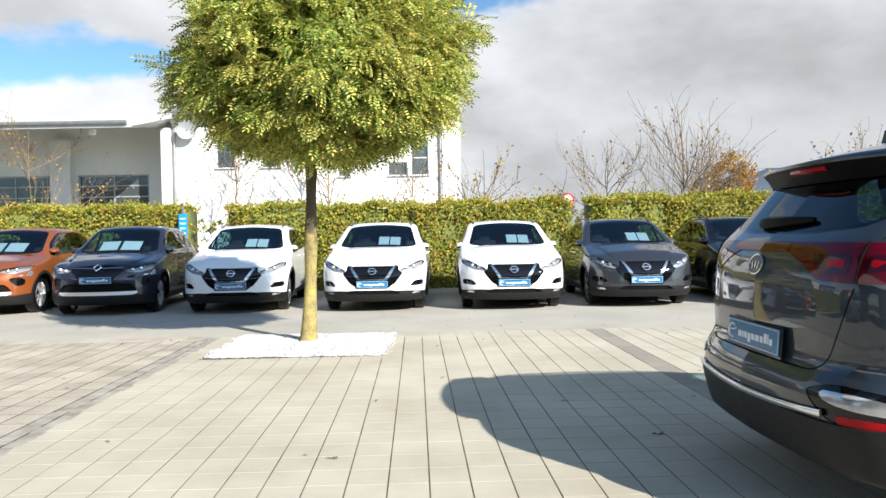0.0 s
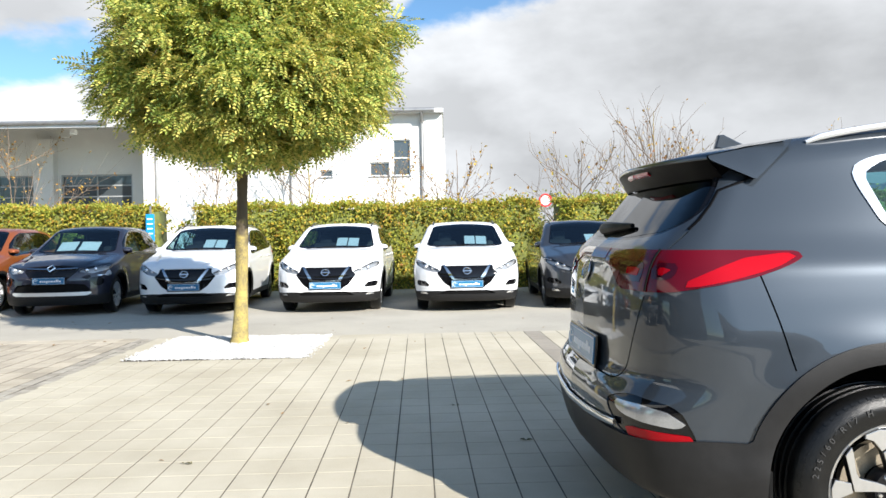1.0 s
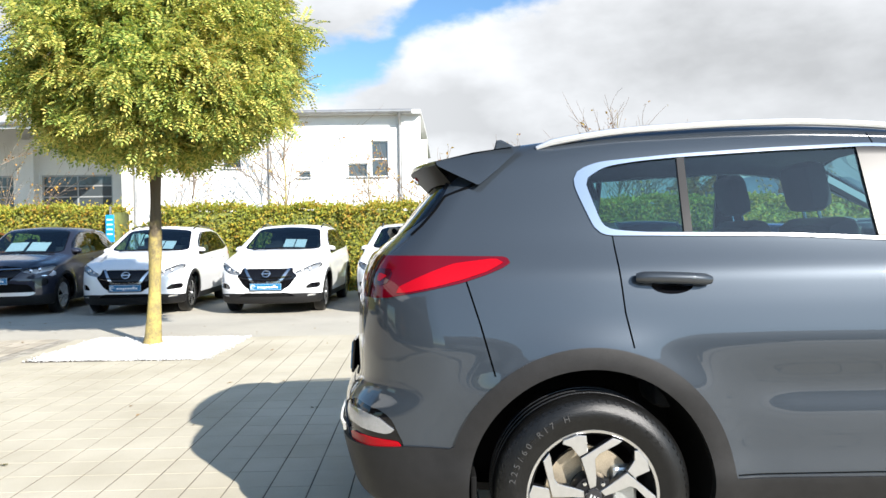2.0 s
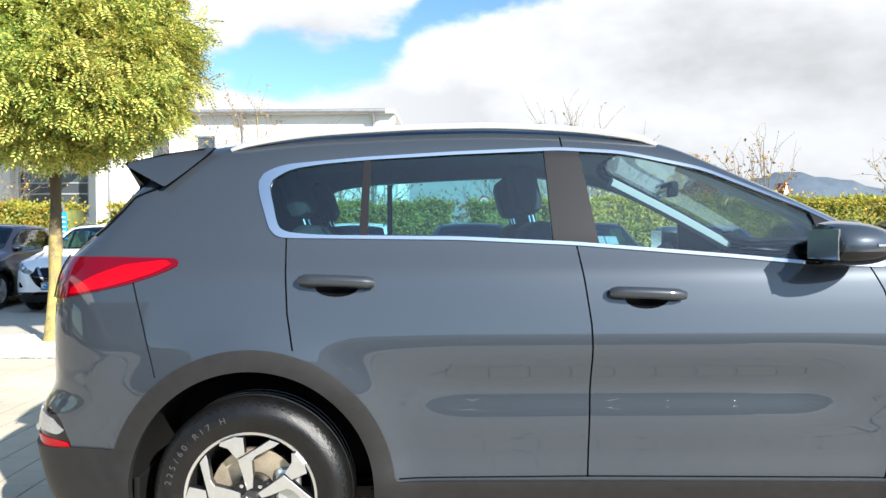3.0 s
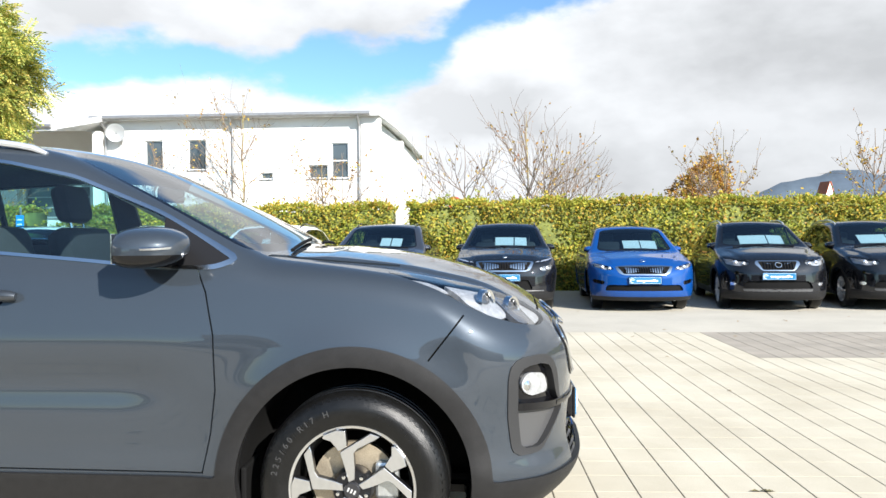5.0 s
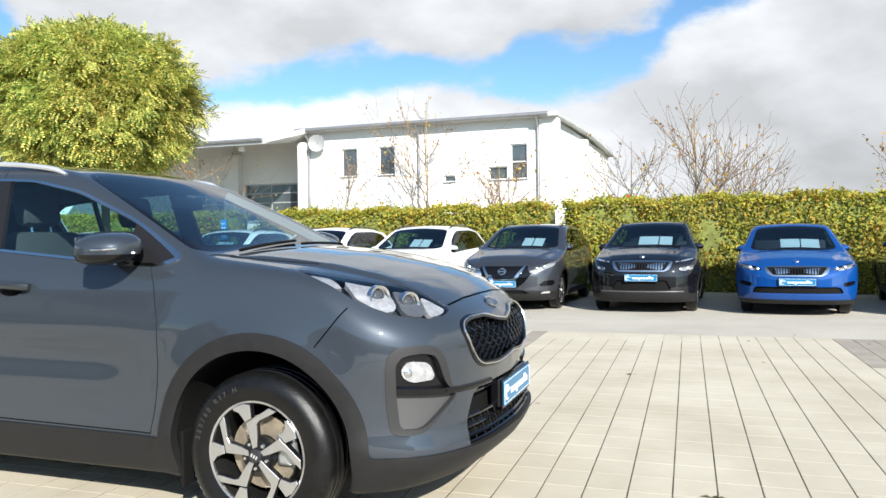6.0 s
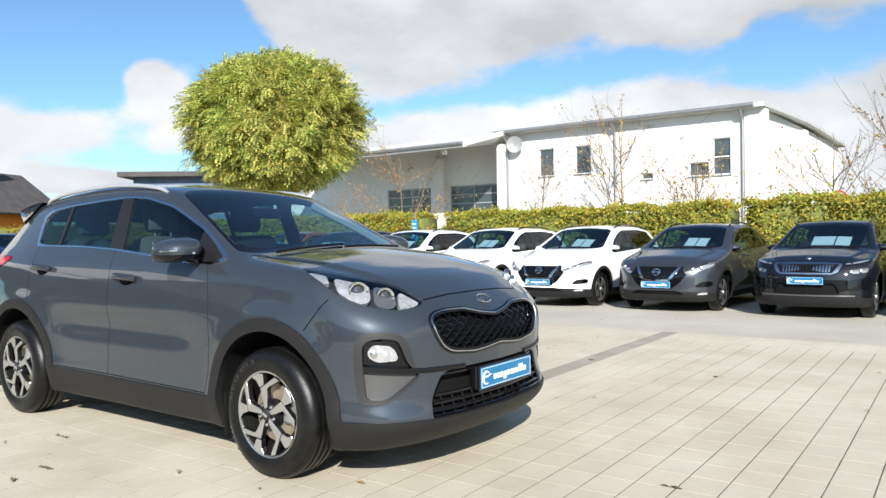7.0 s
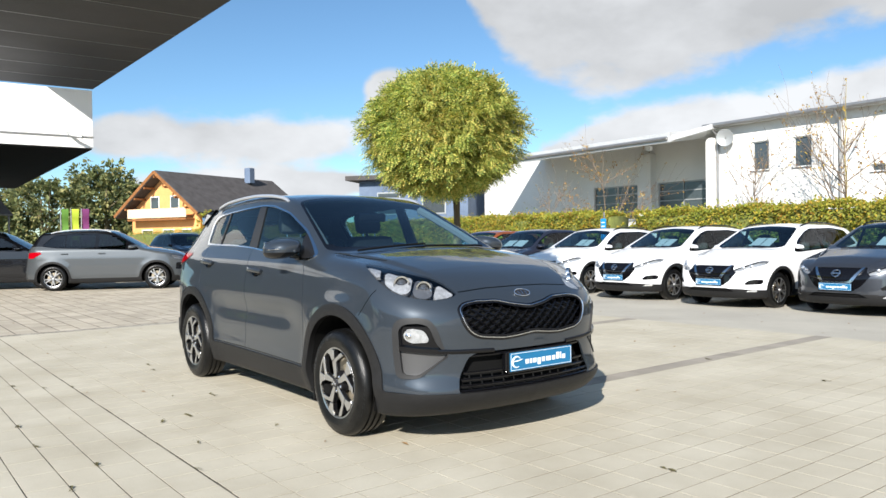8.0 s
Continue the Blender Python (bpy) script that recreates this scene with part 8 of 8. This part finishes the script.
def workshop():
    b = thing("workshop_building", pose(0, 0, -0.085), "white rendered two-storey workshop with zinc gutters and downpipes", "building")
    Y = 29.6
    holes = [(-8.92, -8.15, 3.95, 5.18), (-7.12, -6.35, 3.95, 5.18), (-2.15, -1.35, 3.55, 4.1), (-1.22, -0.52, 3.55, 4.98), (-4.12, -3.6, 3.54, 3.82)]
    wall_with_holes("front_wall", -10.6, 0.15, 0, 6.05, Y, 0.3, holes, M["render_white"], b, "white rendered front wall")
    wall_y = solid("east_wall", 0.15, 0.45, Y + 0.002, 46, 0, 6.05, M["render_white"], b, "white rendered end wall")
    solid("corner_pier", 0.02, 0.75, Y - 0.10, Y + 0.5, 0, 6.0, M["render_white"], b, "white corner pier")
    solid("end_pier", 0.40, 0.85, 36.0, 36.6, 0, 5.8, M["render_white"], b)
    solid("west_wall", -10.6, -10.3, Y + 0.302, 46, 0, 6.05, M["render_white"], b)
    solid("back_wall", -10.6, 0.45, 46.002, 46.3, 0, 6.05, M["render_white"], b)
    for h in holes:
        tall = h[3] - h[2] > 1.2
        window(b, *h, Y, M["frame_white"], 1, 2 if tall and h[0] > -3 else 1)
    solid("wall_panel", -8.08, -7.19, Y - 0.025, Y, 3.98, 5.15, M["frame_white"], b, "white panel between the windows")
    # low curved roof with a deep gutter
    n = 20
    xs0, xs1 = -10.95, 0.80
    ys = np.linspace(Y - 0.45, 46.6, n)
    zt = 6.12 + 0.22 * np.sin(np.pi * (np.arange(n) / (n - 1)))
    v = [(x, y, z) for x in (xs0, xs1) for y, z in zip(ys, zt)] + [(x, y, z - 0.16) for x in (xs0, xs1) for y, z in zip(ys, zt)]
    f = [[i, n + i, n + i + 1, i + 1] for i in range(n - 1)] + [[2 * n + i, 2 * n + i + 1, 3 * n + i + 1, 3 * n + i] for i in range(n - 1)]
    f += [[i, i + 1, 2 * n + i + 1, 2 * n + i] for i in range(n - 1)] + [[n + i, 3 * n + i, 3 * n + i + 1, n + i + 1] for i in range(n - 1)] + [[0, 2 * n, 3 * n, n], [n - 1, 2 * n - 1, 4 * n - 1, 3 * n - 1]]
    rf = mk("roof", v, f, M["roof_metal"], b, "pale curved sheet roof", False)
    part("gutter", tube([(xs0, Y - 0.50, 6.05), (xs1 - 0.35, Y - 0.50, 6.05)], 0.085, 10), M["gutter"], rf, "grey zinc gutter", True)
    for x in (-10.5, -5.2, -0.05):
        pts = [(x, Y - 0.48, 6.0), (x, Y - 0.42, 5.85), (x, Y - 0.10, 5.62), (x, Y - 0.07, 5.4), (x, Y - 0.07, 0.0)]
        part("downpipe", tube(pts, 0.055, 8), M["gutter"], b, "grey zinc downpipe", True)
    part("satellite_dish", lathe([(0.0001, 0.10), (0.2, 0.07), (0.36, 0.0), (0.37, 0.01), (0.2, 0.085), (0.0001, 0.115)], 24, pose(-9.9, Y - 0.45, 5.45, 8, 0, 18)), M["frame_grey"], b, "grey satellite dish", True)
    part("dish_arm", tube([(-9.9, Y - 0.4, 5.45), (-9.95, Y - 0.02, 5.3)], 0.025), M["gutter"], b)
    # lower west wing: recessed doors under a deep roof
    w = thing("workshop_wing", pose(0, 0, -0.085), "white workshop wing with glazed sectional doors under a deep pale roof", "building")
    doors = [(-15.3, -12.3, 2.1, 3.95), (-19.6, -16.3, 2.1, 3.95)]
    wall_with_holes("front_wall", -29.2, -10.62, 0, 6.0, Y + 1.9, 0.3, doors, M["render_white"], w, "white wall in the shade of the roof")
    solid("side_pier", -10.95, -10.62, Y - 0.3, Y + 1.9, 0, 5.55, M["render_white"], w)
    solid("door_pier", -16.25, -15.4, Y + 1.5, Y + 1.898, 0, 5.4, M["render_white"], w)
    for d in doors:
        window(w, *d, Y + 1.9, M["frame_grey"], 2, 4, 0.07, 0.10, "glazed grey sectional door")
    v = [(-23.5, Y - 2.4, 5.72), (-11.25, Y - 2.4, 5.72), (-11.25, Y + 9, 7.1), (-23.5, Y + 9, 7.1)]
    v = v + [(x, y, z - 0.42) for x, y, z in v[:2]] + [(x, y, z - 0.25) for x, y, z in v[2:]]
    wr = mk("roof", v, [[0, 1, 2, 3], [7, 6, 5, 4], [0, 4, 5, 1], [1, 5, 6, 2], [3, 7, 4, 0], [2, 6, 7, 3]], M["roof_metal"], w, "deep pale roof edge", False)
    part("gutter", tube([(-23.5, Y - 2.48, 5.47), (-11.35, Y - 2.48, 5.47)], 0.08, 8), M["gutter"], wr, "", True)
    v = [(-11.24, Y - 2.35, 5.57), (-10.40, Y - 0.62, 6.10), (-10.62, Y + 6, 6.75), (-11.24, Y + 6, 6.4)]
    v = v + [(x, y, z - 0.22) for x, y, z in v]
    mk("roof_link", v, [[0, 1, 2, 3], [7, 6, 5, 4], [0, 4, 5, 1], [1, 5, 6, 2], [3, 7, 4, 0], [2, 6, 7, 3]], M["roof_metal"], w, "sloping roof piece", False)
    part("floodlight", box((-13.0, Y - 1.6, 5.25), (0.22, 0.2, 0.2), 0.03), M["frame_white"], w)


def orange_house():
    h = thing("chalet_house", pose(-61.2, 24.9, 0, 0, 0, 27), "orange rendered house with a brown tiled gable roof and white balcony", "house")
    # gable towards +x, ridge along y turned slightly
    L, W, EV, RG = 13.0, 8.2, 4.3, 7.3
    bm = bmesh.new()
    add_prism(bm, [(-W / 2, 0), (W / 2, 0), (W / 2, EV), (0, RG - 0.25), (-W / 2, EV)], L, pose(0, 0, 0, 0, 0, 0) @ Matrix.Translation((0, -L / 2, 0)))
    # sunlit gable and shaded side are told apart by wall colour
    body = part("wall", bm, M["house_wall_lit"], h, "apricot rendered wall in its sunlit tone")
    part("side_wall", box((W / 2 + 0.02, 0, 2.2), (0.06, L - 0.04, 4.2)), M["orange_wall"], h, "orange rendered wall in its shaded tone")
    for s in (-1, 1):
        a, b = Vector((0, 0, RG)), Vector((s * (W / 2 + 0.9), 0, EV - 0.75))
        bm = bmesh.new()
        d = (b - a)
        m = Matrix.Translation((a + b) / 2) @ pose(0, 0, 0, 0, math.degrees(math.atan2(-d.z, d.x)), 0)
        add_box(bm, (0, 0, 0.1), (d.length, L + 2.4, 0.2), 0.03, m)
        rf = part("roof", bm, M["tile"], h, "dark brown tiled roof")
        bm = bmesh.new()
        add_box(bm, (0, -L / 2 - 1.22, 0.02), (d.length, 0.06, 0.26), 0, m)
        part("barge_board", bm, M["timber"], rf)
    for z in (3.2,):
        part("balcony", box((0, -L / 2 - 0.55, z), (W * 0.86, 1.0, 0.16), 0.02), M["timber"], h)
        part("balcony_rail", box((0, -L / 2 - 1.0, z + 0.55), (W * 0.86, 0.06, 0.8), 0.02), M["cream"], h, "cream balcony parapet")
    for x, z0, z1, w in ((-2.2, 0.9, 2.3, 1.2), (0.4, 0.9, 2.3, 1.2), (2.6, 0.9, 2.3, 1.0), (-1.2, 3.4, 5.2, 0.9), (1.2, 3.4, 5.2, 0.9)):
        wd = part("window_pane", box((x, -L / 2 - 0.02, (z0 + z1) / 2), (w, 0.06, z1 - z0)), M["pane"], h, "dark window")
        part("window_frame", box((x, -L / 2 - 0.005, (z0 + z1) / 2), (w + 0.16, 0.05, z1 - z0 + 0.16)), M["frame_white"], wd)
    part("chimney", box((1.0, L * 0.25, RG + 0.35), (0.7, 0.7, 1.5), 0.03), M["blue_wall"], h, "dark grey chimney")
    for i in range(7):
        x = -3.6 + 1.2 * i
        part("rafter", box((x, -L / 2 - 0.6, RG - 0.42 - abs(x) * 0.76), (0.14, 1.2, 0.18)), M["timber"], h)


def blue_house():
    b = thing("flat_roof_house", pose(-31.4, 31.4, 0, 0, 0, 40), "blue-grey house with a flat dark roof edge", "house")
    part("wall", box((-2.4, 0, 2.5), (7.2, 8, 5.0)), M["blue_wall"], b, "blue-grey cladding")
    part("roof", box((-2.6, 0, 5.15), (8.2, 9.4, 0.3), 0.03), M["tile"], b, "dark flat roof")
    for x in (-4, -1):
        w = part("window_pane", box((x, -4.02, 3.5), (1.4, 0.08, 1.3)), M["pane"], b, "dark window")
        part("window_frame", box((x, -4.01, 3.5), (1.54, 0.05, 1.44)), M["frame_grey"], w)


def showroom():
    s = thing("showroom_building", Matrix(), "showroom with white fascia, grey canopy and tall dark glazing", "building")
    fa = part("fascia", box((-21.5, -3.7, 4.6), (17, 16.66, 1.56), 0.0), M["fascia_white"], s, "white fascia slab")
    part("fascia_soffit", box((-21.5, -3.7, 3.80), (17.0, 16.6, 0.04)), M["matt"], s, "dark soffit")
    part("fascia_joint", box((-12.985, -3.7, 4.12), (0.04, 16.7, 0.03)), M["gutter"], fa)
    part("security_camera", tube([(-12.95, 4.0, 4.2), (-12.8, 4.05, 4.12), (-12.62, 4.3, 4.06)], 0.045, 8), M["frame_grey"], s, "small grey camera")
    # the canopy falls slightly towards the yard's middle
    v = []
    for x, z in ((-19.6, 6.67), (-5.7, 6.17)):
        v += [(x, 2.1, z), (x, 5.93, z), (x, 5.93, z + 0.55), (x, 2.1, z + 0.55)]
    ca = mk("canopy", v, [[0, 1, 5, 4], [1, 2, 6, 5], [2, 3, 7, 6], [3, 0, 4, 7], [0, 3, 2, 1], [4, 5, 6, 7]], M["soffit"], s, "grey panelled canopy", False)
    for i in range(1, 7):
        x = -19.6 + 13.9 * i / 7
        z = 6.67 - 0.50 * i / 7
        solid("soffit_joint", x - 0.012, x + 0.012, 2.11, 5.92, z - 0.006, z + 0.02, M["gutter"], ca)
    # glazed front under the canopy and the slab
    solid("glazed_front", -24, -3.6, -7.2, -7.0, 0.3, 4.4, M["show_glass"], s, "dark showroom glazing")
    solid("front_plinth", -24, -3.6, -7.25, -6.95, 0, 0.3, M["soffit"], s)
    for i in range(8):
        solid("front_mullion", -23.5 + 2.8 * i, -23.4 + 2.8 * i, -7.0, -6.92, 0.3, 4.4, M["frame_grey"], s)
    # glazed front across the yard behind the walk
    solid("glazed_wall", -3, 34, -17.2, -17.0, 0.35, 3.1, M["show_glass"], s, "tall dark showroom glazing")
    solid("plinth", -3, 34, -17.25, -16.9, 0, 0.35, M["soffit"], s)
    solid("upper_wall", -3, 34, -17.3, -16.7, 3.1, 4.3, M["render_white"], s, "white wall band over the glazing")
    for i in range(15):
        x = -2.6 + 2.5 * i
        solid("mullion", x - 0.05, x + 0.05, -17.0, -16.86, 0.35, 3.1, M["frame_grey"], s)


def distance():
    xs = np.linspace(-900, 2600, 120)
    bump = np.random.default_rng(4)
    ph = bump.uniform(0, 6, 6)
    ridge = lambda x: 20 + 118 * np.exp(-((x - 780) / 250) ** 2) + 95 * np.exp(-((x - 1250) / 300) ** 2) + 62 * np.exp(-((x - 1900) / 400) ** 2) + 6 * np.sin(x / 60 + ph[0]) + 4 * np.sin(x / 23 + ph[1]) + 2 * np.sin(x / 9 + ph[2]) + 40 * np.exp(-((x + 500) / 200) ** 2)
    v, f = [], []
    for k, (yy, s) in enumerate(((1700, 0.0), (1760, 0.55), (1850, 1.0), (2000, 0.6))):
        v += [(x, yy + 20 * math.sin(x / 90), -5 + ridge(x) * s) for x in xs]
    n = len(xs)
    f = [[j * n + i, j * n + i + 1, (j + 1) * n + i + 1, (j + 1) * n + i] for j in range(3) for i in range(n - 1)]
    hob = mk("hill", v, f, M["hill"], None, "")
    tagged(hob, "hazy blue wooded hill on the horizon", "hill", kind="structure")
    c = thing("small_chapel", pose(57.5, 122, 0, 0, 0, 20) @ Matrix.Diagonal((0.45, 0.45, 0.97, 1)), "small white gabled building with a red tiled roof", "house")
    part("wall", prism([(-1.6, 0), (1.6, 0), (1.6, 7.2), (0, 9.2), (-1.6, 7.2)], 4), M["render_white"], c)
    M["red_tile"] = plain("red_roof_tile", (0.36, 0.10, 0.05), 0.8, vary=0.2, scale=3)
    for s in (-1, 1):
        part("roof", box((s * 0.95, 2, 8.35), (2.5, 4.6, 0.18), 0, Matrix.Translation((s * 0.95, 2, 8.35)) @ pose(0, 0, 0, 0, s * 51, 0) @ Matrix.Translation((-s * 0.95, -2, -8.35))), M["red_tile"], c, "red tiled roof")
    lp = thing("street_lamp", pose(22.3, 31.9, -0.085), "tall grey street lamp with a flat head", "street lamp")
    part("pole", tube([(0, 0, 0), (0, 0, 3), (0, 0, 5.25)], [0.075, 0.06, 0.045], 10), M["gutter"], lp, "", True)
    part("lamp_head", box((0.35, 0, 5.28), (0.85, 0.26, 0.10), 0.04), M["frame_white"], lp, "", True)
    for i, (yy, col) in enumerate(((11.3, "flag_green"), (12.1, "flag_lime"), (12.9, "flag_purple"))):
        x = -43 + 0.4 * i
        fl = thing("banner_flag", pose(x - 20, 11.6 + 0.75 * i, 0), "tall narrow dealer banner on a pole", "flag", "banners by the lot")
        part("pole", tube([(0, 0, 0), (0, 0, 4.3)], 0.04, 6), M["gutter"], fl)
        n = 8
        v = [(0.03 + 0.12 * math.sin(k * 1.3 + q), 0.05 + 0.55 * q, 4.25 - 2.9 * k / (n - 1) + 0.25 * (q == 0) * 0) for k in range(n) for q in (0, 1)]
        v += [(p[0] + 0.01, p[1], p[2]) for p in v]
        ff = [[2 * k, 2 * k + 1, 2 * k + 3, 2 * k + 2] for k in range(n - 1)]
        ff += [[a + 2 * n for a in q[::-1]] for q in ff]
        mk("cloth", v, ff, M[col], fl, "", True)
    aw = thing("market_tent", pose(-22.5, 1.2, 0, 0, 0, 10), "grey fabric tent roof beside the parked cars", "tent")
    for s in (-1, 1):
        part("tent_roof", prism([(-2.0, 2.3), (0, 3.1), (2.0, 2.3), (2.0, 2.24), (0, 3.0), (-2.0, 2.24)], 4.0, Matrix.Translation((0, -2, 0))), M["tent"], aw) if s > 0 else None
    for dx in (-1.9, 1.9):
        for dy in (-1.9, 1.9):
            part("tent_leg", tube([(dx, dy, 0), (dx, dy, 2.3)], 0.03, 6), M["gutter"], aw)
    sg = thing("blue_sign", pose(-5.9, 17.05, -0.085), "small bright blue sign on a post by the hedge gap", "sign")
    part("post", tube([(0, 0, 0), (0, 0, 2.0)], 0.025, 6), M["gutter"], sg)
    part("panel", box((0, -0.03, 1.50), (0.19, 0.03, 0.62), 0.008), M["sign_blue"], sg, "bright blue panel")
    bm = bmesh.new()
    for k in range(4):
        add_box(bm, (0, -0.047, 1.70 - 0.11 * k), (0.13, 0.004, 0.03))
    part("print", bm, M["ink"], sg)
    rs = thing("traffic_sign", pose(4.05, 24.2, -0.085), "round red-rimmed white traffic sign on a post", "sign")
    part("post", tube([(0, 0.03, 0), (0, 0.03, 2.5)], 0.03, 6), M["gutter"], rs)
    part("disc", lathe([(0.0001, 0), (0.21, 0), (0.21, 0.012), (0.0001, 0.012)], 24, pose(0, 0, 2.28)), M["ink"], rs)
    part("rim", lathe([(0.16, -0.004), (0.215, -0.004), (0.215, 0.01), (0.16, 0.01)], 24, pose(0, 0, 2.28), True), M["sign_red"], rs)


M["flag_green"] = plain("green_cloth", (0.10, 0.22, 0.03), 0.8)
M["flag_lime"] = plain("lime_cloth", (0.42, 0.52, 0.04), 0.8)
M["flag_purple"] = plain("purple_cloth", (0.16, 0.03, 0.12), 0.8)
M["tent"] = plain("grey_tent_cloth", (0.25, 0.25, 0.25), 0.8, vary=0.1)
M["sign_blue"] = plain("sign_blue", (0.01, 0.25, 0.60), 0.4)
M["sign_red"] = plain("sign_red", (0.55, 0.02, 0.02), 0.4)
workshop()
orange_house()
blue_house()
showroom()
distance()
# ---- single pavers on the nearest stretch of the yard ----
pv, pf = paver_mesh(PW - 0.0074, 0.236 - 0.0048)
paver_data = bpy.data.meshes.new("paver")
paver_data.from_pydata(pv, [], pf)
paver_data.materials.append(M["paver_one"])
for x, y, w, l in near_cells:
    o = new("paver", paver_data)
    o.parent = pave_root
    o.matrix_basis = PAVE @ pose(x, y, rng.uniform(-0.0007, 0), rng.uniform(-0.06, 0.06), rng.uniform(-0.08, 0.08), 0)
